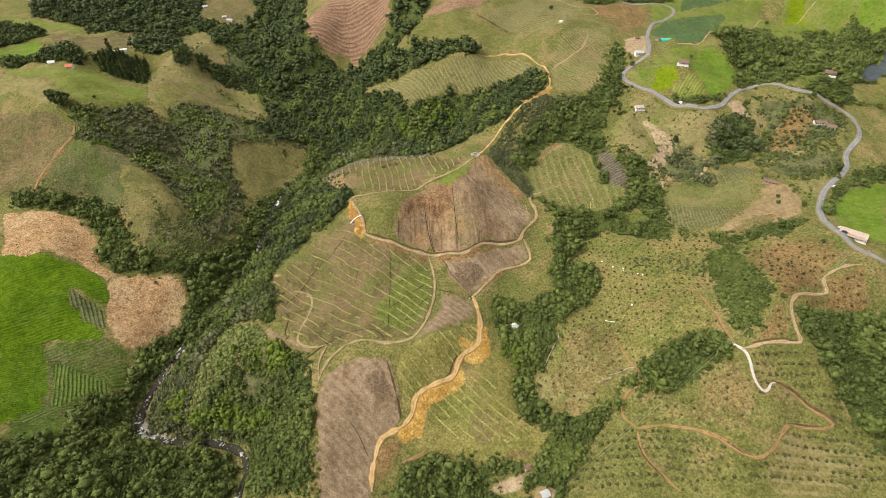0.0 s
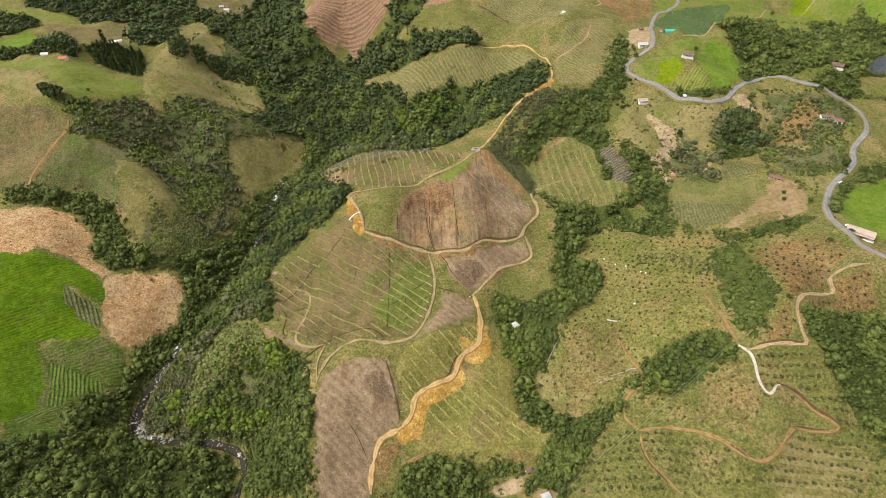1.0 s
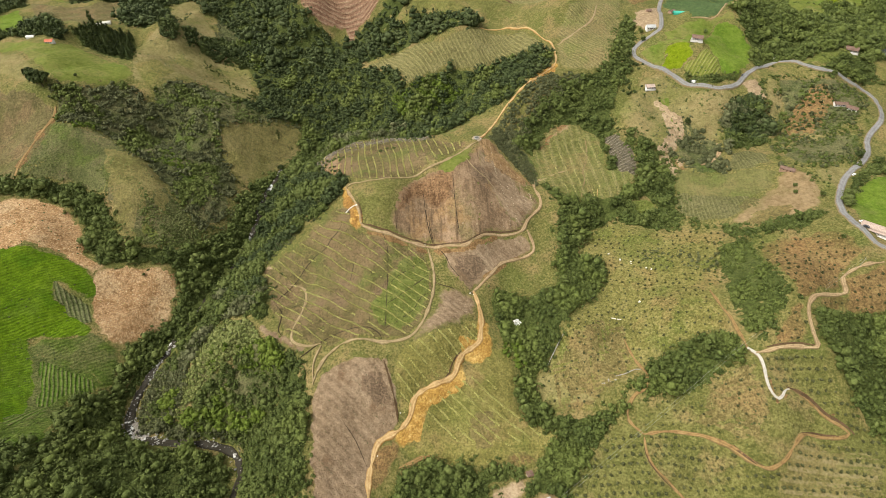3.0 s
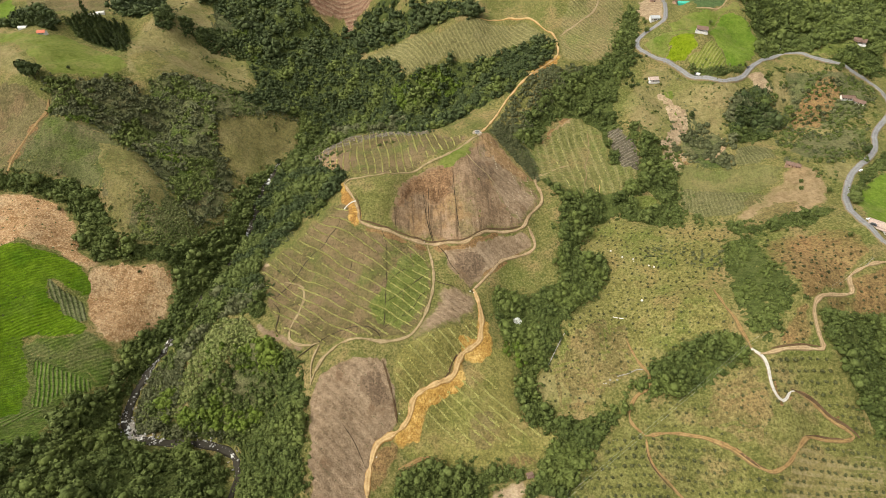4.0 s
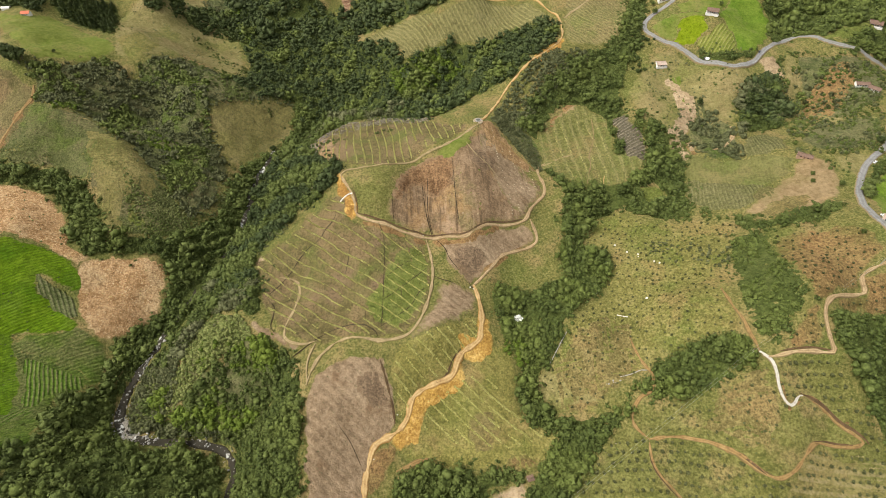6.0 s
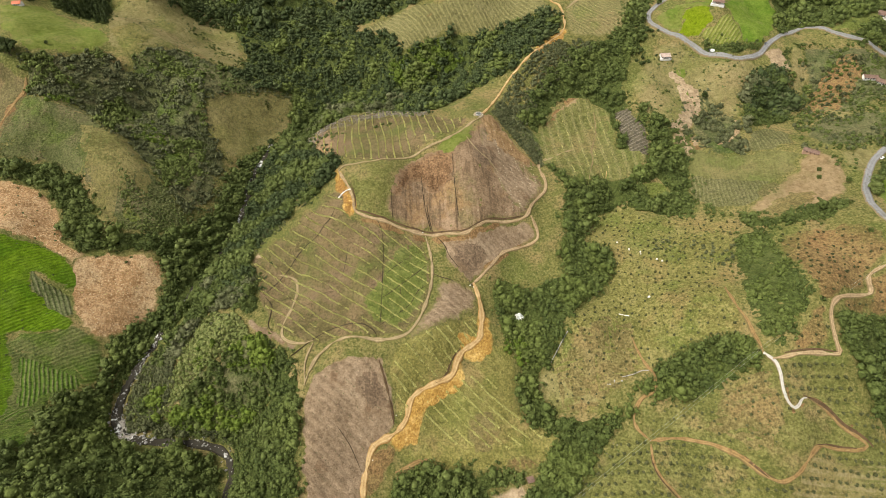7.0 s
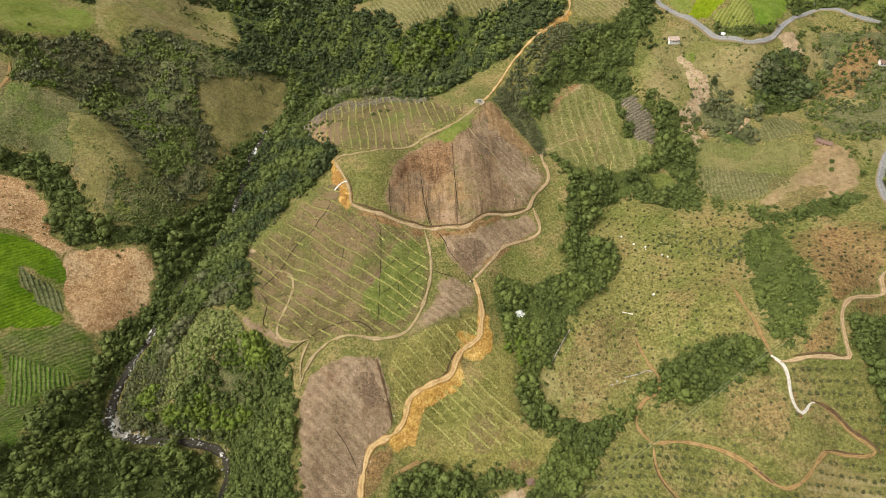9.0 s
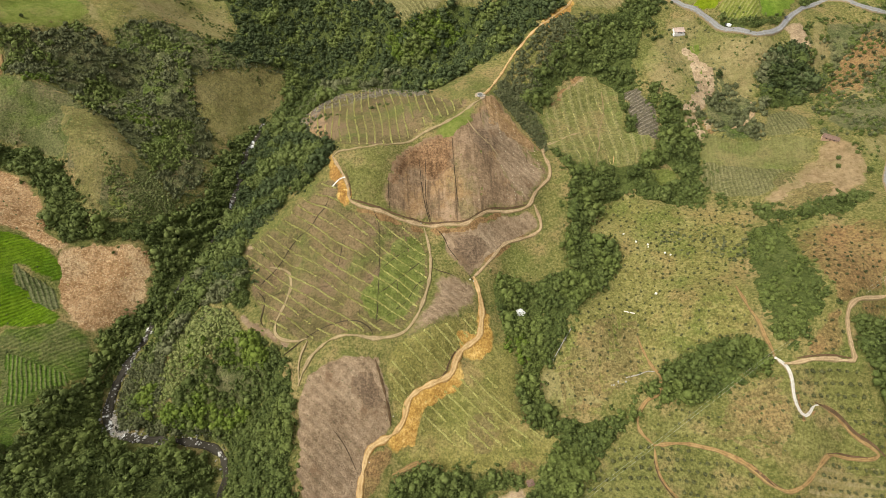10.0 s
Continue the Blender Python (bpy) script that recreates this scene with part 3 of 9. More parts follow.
landform('orchard_gully', [(74, 144, 22), (95, 125, 36), (146, 127, 48), (107, 166, 37), (143, 153, 48), (64, 187, 25), (91, 178, 30), (96, 196, 39), (69, 213, 37), (77, 206, 32), (91, 223, 49), (139, 201, 53), (108, 234, 55), (126, 228, 48), (133, 232, 55), (149, 248, 58), (72, 267, 40)])
landform('orchard_slopes', [(164, 118, 46), (186, 112, 61), (232, 118, 63), (249, 112, 61), (178, 136, 62), (206, 131, 73), (230, 145, 72), (255, 137, 75), (169, 158, 61), (192, 159, 76), (208, 151, 82), (234, 161, 85), (152, 184, 54), (172, 186, 65), (194, 187, 85), (205, 179, 89), (244, 178, 97), (157, 207, 65), (222, 200, 102), (270, 202, 93), (163, 237, 72), (181, 236, 79), (218, 229, 97), (246, 229, 112)])
landform('bench_slopes', [(191, 264, 72), (239, 273, 91), (277, 270, 103), (182, 293, 66), (262, 294, 97), (161, 315, 57), (236, 321, 80), (293, 308, 99), (188, 348, 59), (288, 341, 88), (172, 367, 61), (197, 364, 61), (305, 367, 98), (327, 369, 99), (189, 399, 70), (248, 391, 79), (264, 375, 76), (273, 381, 84)])
landform('road_slopes', [(216, 408, 72), (230, 419, 72), (236, 421, 70), (361, 407, 96), (388, 419, 100), (187, 447, 82), (273, 431, 79), (303, 444, 76), (328, 429, 87), (205, 456, 89), (249, 470, 87), (266, 451, 79), (302, 473, 93), (366, 461, 85), (182, 477, 84), (237, 496, 87), (380, 476, 99), (277, 512, 108), (441, 519, 101), (204, 531, 98), (219, 550, 107), (427, 554, 120), (199, 578, 114), (282, 586, 123), (353, 587, 115), (411, 594, 109)])

# sharp crests (rise above the slope) and gullies (below it): line, metres, half width
FOLDS = [
    ([(-639.5, 833), (-586, 805), (-569, 837), (-515, 859.5)], 4, 12),
    ([(-387.5, 658.5), (-371.5, 684.5), (-395, 859), (-359, 855)], 4, 10),
    ([(-102, 688), (-30.5, 679.5), (40, 646)], 6, 13),
    ([(-123, 736.5), (-50.5, 699.5), (12.5, 671.5)], -6, 12),
    ([(-70, 736.5), (-31, 739), (11.5, 748.5)], 6, 14),
    ([(-309, 857.5), (-220.5, 720), (-148.5, 776)], -8, 18),
    ([(-87.5, 644.5), (-165.5, 722), (-215.5, 678)], 5, 20),
    ([(-359, 955.5), (-300.5, 880), (-265, 802)], 6, 18),
    ([(294, 707), (358, 750.5), (435, 809.5)], 2, 9),
    ([(358, 637.5), (394.5, 620), (421, 587)], -3, 12),
    ([(559.5, 769.5), (537, 677), (510, 590.5)], 3, 12),
    ([(-370, 450), (-345.5, 450.5), (-322, 451), (-297, 432), (-267, 405.5), (-251, 388)], -7, 13),
    ([(-383, 443), (-363.5, 438.5), (-343.5, 434), (-323.5, 431.5), (-296.5, 407), (-273.5, 388), (-264, 377.5), (-255.5, 368.5)], 8, 15),
    ([(-322.5, 425), (-311.5, 383.5), (-311.5, 368.5), (-298, 344), (-285, 326)], 2.4, 8),
    ([(-293.5, 386.5), (-278.5, 360), (-268, 339), (-260, 324.5)], -2.2, 7),
    ([(-348.5, 615.5), (-327, 620.5), (-308, 623.5), (-296.5, 621), (-279, 632)], -2.6, 6),
    ([(-356, 621.5), (-330.5, 633.5), (-309.5, 639), (-289.5, 662.5)], 1.5, 6),
    ([(-259.5, 539.5), (-236.5, 554.5), (-212.5, 556.5), (-181.5, 562.5)], 2.5, 8),
    ([(-356.5, 511.5), (-332, 480), (-314.5, 454.5)], -4, 12),
    ([(-313, 850), (-277, 803.5), (-219, 713.5), (-212, 680), (-225.5, 642)], -6, 16),
    ([(-194.5, 731), (-172, 676.5), (-133, 616.5)], 5, 16),
    ([(-58.5, 604.5), (-64, 571.5), (-98.5, 557.5)], -5, 14),
    ([(4, 610), (-6, 581.5), (-28.5, 539)], 4, 14),
    ([(254.5, 472.5), (257.5, 434.5), (265.5, 403)], -3, 10),
    ([(222.5, 534), (212, 503), (198.5, 464)], 2.5, 9),
    ([(231, 424), (239, 397.5), (257.5, 378), (280.5, 381)], 2, 8),
    ([(123.5, 309), (141, 285), (139, 256.5), (115.5, 225), (93.5, 205)], 1.8, 8),
    ([(-190.5, 201.5), (-180.5, 187.5), (-175, 171)], 4, 12),
    ([(204.5, 531.5), (223.5, 506.5), (230, 462), (219.5, 435.5)], -2.5, 9),
    ([(314.5, 481.5), (289.5, 452.5), (279, 424.5)], 3, 10),
    ([(360, 510.5), (343.5, 448), (324.5, 411.5)], -3, 10),
    ([(386.5, 502.5), (376, 458.5), (353, 425)], 3, 11),
    ([(246, 383.5), (273, 372.5), (293, 349)], 2.5, 7),
    ([(213, 389.5), (211, 349.5), (239, 314), (272.5, 319)], -2.5, 8),
    ([(412.5, 484), (371, 438.5), (362.5, 398)], -2, 8),
    ([(-76, 310.5), (-103, 284.5), (-114, 238.5)], 1.5, 10),
    ([(-45, 344), (-39, 315.5), (-42.5, 283.5), (-47.5, 231.5)], -1.5, 9),
    ([(16, 399.5), (8, 350.5), (5, 309)], -1.5, 8),
    ([(-149, 220.5), (-126.5, 187.5), (-117.5, 157.5)], -3, 12),
]

knots = []
for line in LANDFORMS.values():
    for p in line:
        if all((p[0] - q[0]) ** 2 + (p[1] - q[1]) ** 2 > 64 for q in knots):
            knots.append(p)
knots = np.array(knots, float)


def bend(d):
    return d * d * np.log(d + 1e-9)


def solve_land():
    n = len(knots)
    xy = knots[:, :2] / 300
    d = np.hypot(xy[:, None, 0] - xy[None, :, 0], xy[:, None, 1] - xy[None, :, 1])
    A = np.zeros((n + 3, n + 3))
    A[:n, :n] = bend(d) + 0.002 * np.eye(n)
    A[:n, n:] = np.c_[np.ones(n), xy]
    A[n:, :n] = A[:n, n:].T
    return np.linalg.solve(A, np.r_[knots[:, 2], 0, 0, 0])


weights = solve_land()
STEP = 4.0
far = [14 * 1.25 ** k for k in range(23)]
reach = np.cumsum(far)
xs = np.r_[-720 - reach[::-1], np.arange(-720, 721, STEP), 720 + reach]
ys = np.r_[20 - reach[::-1], np.arange(20, 1141, STEP), 1140 + reach]


def waves(x, y, size, seed, octaves=4):
    """Smooth rolling relief out of seeded sines."""
    rng = np.random.RandomState(seed)
    z = np.zeros_like(x)
    for o in range(octaves):
        for k in range(5):
            a, p = rng.uniform(0, 2 * math.pi, 2)
            w = 2 * math.pi / (size * 0.55 ** o) * rng.uniform(0.7, 1.3)
            z += np.sin((x * math.cos(a) + y * math.sin(a)) * w + p) * 0.5 ** o / 2.2
    return z


def to_edge(line, x, y, closed=True):
    """Distance of the points from a line or an outline."""
    p = np.asarray(line, float)
    q = np.roll(p, -1, 0)
    if not closed:
        p, q = p[:-1], q[:-1]
    best = np.full(len(x), 1e9)
    for (ax, ay), (bx, by) in zip(p, q):
        l2 = (bx - ax) ** 2 + (by - ay) ** 2 + 1e-9
        t = np.clip(((x - ax) * (bx - ax) + (y - ay) * (by - ay)) / l2, 0, 1)
        best = np.minimum(best, np.hypot(x - ax - t * (bx - ax), y - ay - t * (by - ay)))
    return best


def raw_height(x, y):
    fold = np.zeros(x.shape)
    for line, rise, wide in FOLDS:
        p = np.asarray(line, float)
        near = (x > p[:, 0].min() - 4 * wide) & (x < p[:, 0].max() + 4 * wide) & (y > p[:, 1].min() - 4 * wide) & (y < p[:, 1].max() + 4 * wide)
        d = to_edge(p, x[near], y[near], False)
        fade = np.clip(np.minimum(np.hypot(x[near] - p[0, 0], y[near] - p[0, 1]), np.hypot(x[near] - p[-1, 0], y[near] - p[-1, 1])) / (3 * wide) + 0.2, 0, 1)
        fold[near] += rise * np.exp(-d / wide) * fade
    z, near = np.empty(x.shape), np.empty(x.shape)
    for i in range(0, x.size, 4000):
        d = np.hypot(x[i:i + 4000, None] / 300 - knots[:, 0] / 300, y[i:i + 4000, None] / 300 - knots[:, 1] / 300)
        near[i:i + 4000] = d.min(1) * 300
        z[i:i + 4000] = bend(d) @ weights[:-3] + weights[-3] + weights[-2] * x[i:i + 4000] / 300 + weights[-1] * y[i:i + 4000] / 300
    w = np.clip((near - 110) / 200, 0, 1)
    w = w * w * (3 - 2 * w)
    wide = 85 + 38 * waves(x, y, 420, 3)
    return z * (1 - w) + wide * w + 1.1 * waves(x, y, 52, 8, 3) + 0.3 * waves(x, y, 26, 5, 3) + 0.16 * waves(x, y, 12, 6, 2) + fold


gx, gy = np.meshgrid(xs, ys)
GZ = raw_height(gx.ravel(), gy.ravel()).reshape(gx.shape)


def heights(x, y):
    x, y = np.asarray(x, float), np.asarray(y, float)
    i = np.clip(np.searchsorted(xs, x) - 1, 0, len(xs) - 2)
    j = np.clip(np.searchsorted(ys, y) - 1, 0, len(ys) - 2)
    u, v = (x - xs[i]) / (xs[i + 1] - xs[i]), (y - ys[j]) / (ys[j + 1] - ys[j])
    return GZ[j, i] * (1 - u) * (1 - v) + GZ[j, i + 1] * u * (1 - v) + GZ[j + 1, i] * (1 - u) * v + GZ[j + 1, i + 1] * u * v


def height(x, y):
    return float(heights(x, y))


def mesh_of(name, verts, faces, material, attr=None, values=None, smooth=False):
    """A mesh out of numpy arrays: verts (n, 3), faces (m, 3 or 4)."""
    verts, faces = np.asarray(verts, np.float32), np.asarray(faces, np.int32)
    me = bpy.data.meshes.new(name)
    k = faces.shape[1]
    me.vertices.add(len(verts))
    me.vertices.foreach_set("co", verts.ravel())
    me.loops.add(faces.size)
    me.loops.foreach_set("vertex_index", faces.ravel())
    me.polygons.add(len(faces))
    me.polygons.foreach_set("loop_start", np.arange(0, faces.size, k, dtype=np.int32))
    me.polygons.foreach_set("loop_total", np.full(len(faces), k, np.int32))
    me.update(calc_edges=True)
    if smooth:
        me.polygons.foreach_set("use_smooth", np.ones(len(faces), bool))
    if attr:
        me.attributes.new(attr, "FLOAT", "POINT").data.foreach_set("value", np.asarray(values, np.float32))
    me.materials.append(material)
    me.validate()
    return me


ny, nx = gx.shape
idx = np.arange(nx * ny).reshape(ny, nx)
quads = np.stack([idx[:-1, :-1], idx[:-1, 1:], idx[1:, 1:], idx[1:, :-1]], -1).reshape(-1, 4)
tagged(new("ground", mesh_of("ground", np.c_[gx.ravel(), gy.ravel(), GZ.ravel()], quads, M["turf"], smooth=True)),
       "rolling hills under rough olive and tan grass", "ground", kind="structure")


def inside(poly, x, y):
    """Which of the points lie in the polygon."""
    p = np.asarray(poly, float)
    hit = np.zeros(len(x), bool)
    q = np.roll(p, -1, 0)
    for (ax, ay), (bx, by) in zip(p, q):
        if ay != by:
            hit ^= ((ay > y) != (by > y)) & (x < (bx - ax) * (y - ay) / (by - ay) + ax)
    return hit


def rounded(pts, closed, times=2):
    p = np.asarray(pts, float)
    for _ in range(times):
        q = np.roll(p, -1, 0)
        if closed:
            p = np.stack([0.75 * p + 0.25 * q, 0.25 * p + 0.75 * q], 1).reshape(-1, 2)
        else:
            a, b = p[:-1], p[1:]
            p = np.r_[p[:1], np.stack([0.75 * a + 0.25 * b, 0.25 * a + 0.75 * b], 1).reshape(-1, 2), p[-1:]]
    return p


def resampled(p, step, closed):
    p = np.r_[p, p[:1]] if closed else p
    d = np.r_[0, np.cumsum(np.hypot(*np.diff(p, axis=0).T))]
    n = max(int(d[-1] / step), 3)
    s = np.linspace(0, d[-1], n + 1)
    s = s[:-1] if closed else s
    return np.c_[np.interp(s, d, p[:, 0]), np.interp(s, d, p[:, 1])]


from mathutils.geometry import delaunay_2d_cdt
FIELDS, ROADS, lift = [], [], [0.28]


def drape(name, label, category, material, outline, grid=4.0, rim=5.0, clear=True, raise_by=None, bumps=0.0):
    """A patch of land with its own cover, laid on the slope."""
    edge = resampled(np.asarray(outline, float), 3.5, True)
    edge = edge + 1.1 * np.c_[waves(edge[:, 0], edge[:, 1], 17, 11, 3), waves(edge[:, 0], edge[:, 1], 17, 12, 3)]
    lo, hi = edge.min(0), edge.max(0)
    a, b = np.meshgrid(np.arange(lo[0], hi[0], grid), np.arange(lo[1], hi[1], grid))
    a, b = a.ravel(), b.ravel()
    keep = inside(edge, a, b)
    a, b = a[keep], b[keep]
    keep = to_edge(edge, a, b) > grid * 0.45
    a, b = a[keep], b[keep]
    n = len(edge)
    co = [Vector(p) for p in edge.tolist()] + [Vector(p) for p in zip(a.tolist(), b.tolist())]
    v, _, f, *_ = delaunay_2d_cdt(co, [], [list(range(n))], 1, 1e-4)
    v = np.array([(p[0], p[1]) for p in v])
    f = np.array([t for t in f if len(t) == 3])
    lift[0] += 0.003
    off = to_edge(edge, v[:, 0], v[:, 1])
    z = heights(v[:, 0], v[:, 1]) - 0.04 + (0.04 + (raise_by or lift[0])) * np.clip(off / min(2.5, rim * 0.5), 0, 1)
    if bumps:
        z += bumps * (0.55 + waves(v[:, 0], v[:, 1], 13, 14, 2)).clip(0, 2) * np.clip((off - 1.5) / 4, 0, 1)
        for p in FIELDS:
            if (p.max(0) > lo).all() and (p.min(0) < hi).all():
                z[inside(p, v[:, 0], v[:, 1])] -= 3.0
    d = np.clip(off / rim, 0, 1)
    me = mesh_of(name, np.c_[v, z], f, M[material], "rim", d, smooth=True)
    ob = tagged(new(name, me), label, category, kind="structure")
    if clear:
        FIELDS.append(np.asarray(outline, float))
    return ob


def ribbon(name, label, category, material, line, width, raise_by=0.6, wobble=0.16, kind="structure", clear=True, hug=0.0):
    """A road, track or ditch laid along a line of the plan, graded level across."""
    p = resampled(rounded(line, False, 2), 2.2, False)
    t = np.gradient(p, axis=0)
    t /= np.hypot(t[:, 0], t[:, 1])[:, None] + 1e-9
    side = np.c_[-t[:, 1], t[:, 0]]
    half = width / 2 * (1 + wobble * waves(p[:, 0], p[:, 1], 14, 21, 2))
    along = np.r_[0, np.cumsum(np.hypot(*np.diff(p, axis=0).T))]
    half = half * np.clip(np.minimum(along, along[-1] - along) / 5.0, 0.45, 1)
    offs = np.array([-1.14, -0.92, -0.45, 0, 0.45, 0.92, 1.14])
    rows = [p + side * (half * o)[:, None] for o in offs]
    hs = np.array([heights(r[:, 0], r[:, 1]) for r in rows])
    top = hs[1:-1].max(0) * 0.35 + hs[1:-1].mean(0) * 0.65
    v = []
    for o, r, h in zip(offs, rows, hs):
        flat = np.maximum(h + 0.1, h * 0.5 + top * 0.5) + raise_by if abs(o) < 1.0 else h + 0.05
        v.append(np.c_[r, flat])
    n, k = len(p), len(offs)
    v = np.stack(v, 1).reshape(-1, 3)
    i = (np.arange(n - 1)[:, None] * k + np.arange(k - 1)).ravel()
    f = np.stack([i, i + 1, i + k + 1, i + k], -1)
    me = mesh_of(name, v, f, M[material], "across", np.tile(offs, n), smooth=True)
    ob = tagged(new(name, me), label, category, kind=kind)
    if clear:
        ROADS.append((p[::2], width - 2 * hug))
    return ob


def bank(label, material, line, width, raise_by=0.45):
    """Clay thrown down the slope below a track: a strip with a torn outline."""
    p = resampled(rounded(line, False, 2), 3.0, False)
    t = np.gradient(p, axis=0)
    t /= np.hypot(t[:, 0], t[:, 1])[:, None] + 1e-9
    side = np.c_[-t[:, 1], t[:, 0]]
    half = width / 2 * (1 + 0.45 * waves(p[:, 0], p[:, 1], 19, 23, 3).clip(-1, 1))
    taper = np.clip(np.minimum(np.arange(len(p)), np.arange(len(p))[::-1]) / 3.0, 0.25, 1)
    outline = np.r_[p + side * (half * taper)[:, None], (p - side * (half * taper)[:, None])[::-1]]
    return drape("clay_bank", label, "clay bank", material, outline, 3.0, width * 0.4, False, raise_by)


# ---------------------------------------------------------------- plants
def blob(rng, n, centre, radii, size, top=0.25):
    """n leaf sprays lying over an ellipsoid, as single triangles."""
    d = rng.normal(size=(n, 3))
    d[:, 2] += top
    d /= np.linalg.norm(d, axis=1)[:, None]
    c = centre + d * radii * rng.uniform(0.78, 1.22, (n, 1))
    nrm = d + rng.normal(scale=0.6, size=(n, 3))
    nrm /= np.linalg.norm(nrm, axis=1)[:, None]
    u = np.cross(nrm, rng.normal(size=(n, 3)))
    u /= np.linalg.norm(u, axis=1)[:, None]
    w = np.cross(nrm, u)
    s = size * rng.uniform(0.7, 1.3, (n, 1))
    tri = np.stack([c + u * s, c - 0.5 * u * s + 0.87 * w * s, c - 0.5 * u * s - 0.87 * w * s], 1)
    return tri.reshape(-1, 3)


ICO_V, ICO_F = None, None
_b = bmesh.new()
bmesh.ops.create_icosphere(_b, subdivisions=1, radius=1)
ICO_V = np.array([v.co[:] for v in _b.verts])
ICO_F = np.array([[v.index for v in f.verts] for f in _b.faces])
_b.free()


def stick(a, b, r0, r1, sides=5):
    a, b = np.asarray(a, float), np.asarray(b, float)
    d = (b - a) / np.linalg.norm(b - a)
    u = np.cross(d, (0.3, 0.9, 0.2))
    u /= np.linalg.norm(u)
    w = np.cross(d, u)
    t = np.arange(sides) * 2 * math.pi / sides
    ring = np.cos(t)[:, None] * u + np.sin(t)[:, None] * w
    v = np.r_[a + ring * r0, b + ring * r1]
    i = np.arange(sides)
    j = (i + 1) % sides
    return v, np.r_[np.c_[i, j, j + sides], np.c_[i, j + sides, i + sides]]


def joined(parts):
    vs, fs, n = [], [], 0
    for v, f in parts:
        vs.append(v)
        fs.append(f + n)
        n += len(v)
    return np.concatenate(vs), np.concatenate(fs)


def tree_shape(seed, sprays=96, clumps=5, wide=1.0, tall=1.0, conifer=False):
    """Unit tree, about 8 m high: returns wood and crown as (verts, faces)."""
    rng = np.random.RandomState(seed)
    wood = [stick((0, 0, -1.5), (0.15, 0.1, 4.2 * tall), 0.26, 0.12)]
    crown, cores = [], []
    if conifer:
        for k in range(6):
            z, r = 1.5 + k * 1.25 * tall, (2.3 - 0.33 * k) * wide
            crown.append(blob(rng, sprays // 6, np.array([0, 0, z]), np.array([r, r, 0.9]), 0.75, 0.4))
            cores.append((ICO_V * (r * 0.75, r * 0.75, 0.8) + (0, 0, z), ICO_F))
    else:
        for k in range(clumps):
            a = k * 2.4 + rng.uniform(0, 0.8)
            q = 0.0 if k == 0 else rng.uniform(1.0, 2.1) * wide
            c = np.array([q * math.cos(a), q * math.sin(a), (5.6 if k == 0 else rng.uniform(3.2, 5.0)) * tall])
            r = np.array([1, 1, 0.85]) * rng.uniform(0.8, 1.5) * (1.15 if k == 0 else 1) * wide
            wood.append(stick((0.1, 0.1, 2.4 * tall), c - (0, 0, 0.4), 0.11, 0.05, 4))
            crown.append(blob(rng, sprays // clumps, c, r, 0.66))
            if k % 2 == 0:
                cores.append((ICO_V * r * rng.uniform(0.5, 0.98, (len(ICO_V), 1)) + c, ICO_F))
        cores.append((ICO_V * (1.7 * wide, 1.7 * wide, 1.4 * tall) * rng.uniform(0.8, 1.1, (len(ICO_V), 1)) + (0, 0, 3.4 * tall), ICO_F))
    tris = np.concatenate(crown)
    leaves = (tris, np.arange(len(tris)).reshape(-1, 3))
    return joined(wood), joined([leaves] + cores)


def bush_shape(seed, sprays=36, size=0.42):
    rng = np.random.RandomState(seed)
    parts = []
    for k in range(2):
        c = np.array([rng.uniform(-0.4, 0.4), rng.uniform(-0.4, 0.4), 0.75 - 0.2 * k])
        r = np.array([1.0, 1.0, 0.85]) * rng.uniform(0.75, 1.0)
        t = blob(rng, sprays // 2, c, r, size)
        parts.append((t, np.arange(len(t)).reshape(-1, 3)))
        parts.append((ICO_V * r * rng.uniform(0.75, 1.0, (len(ICO_V), 1)) + c, ICO_F))
    return joined(parts)


def scatter_mesh(name, shapes, x, y, scale, tint, material, seed, sink=0.0, flat=None):
    """Many copies of the shapes as one mesh."""
    rng = np.random.RandomState(seed)
    z = heights(x, y) - sink
    pick = rng.randint(0, len(shapes), len(x))
    vs, fs, ts, n = [], [], [], 0
    for s, (v, f) in enumerate(shapes):
        who = np.where(pick == s)[0]
        if not len(who):
            continue
        a = rng.uniform(0, 2 * math.pi, len(who))
        c, sn = np.cos(a), np.sin(a)
        sc = scale[who]
        st = rng.uniform(0.85, 1.2, len(who)) * sc
        X = (v[None, :, 0] * c[:, None] - v[None, :, 1] * sn[:, None]) * sc[:, None] + x[who, None]
        Y = (v[None, :, 0] * sn[:, None] + v[None, :, 1] * c[:, None]) * sc[:, None] + y[who, None]
        Z = v[None, :, 2] * st[:, None] + z[who, None]
        vs.append(np.stack([X, Y, Z], -1).reshape(-1, 3))
        fs.append((f[None] + (np.arange(len(who)) * len(v))[:, None, None]).reshape(-1, 3) + n)
        ts.append(np.repeat(tint[who], len(v)))
        n += len(who) * len(v)
    return mesh_of(name, np.concatenate(vs), np.concatenate(fs), material, "tint", np.concatenate(ts))


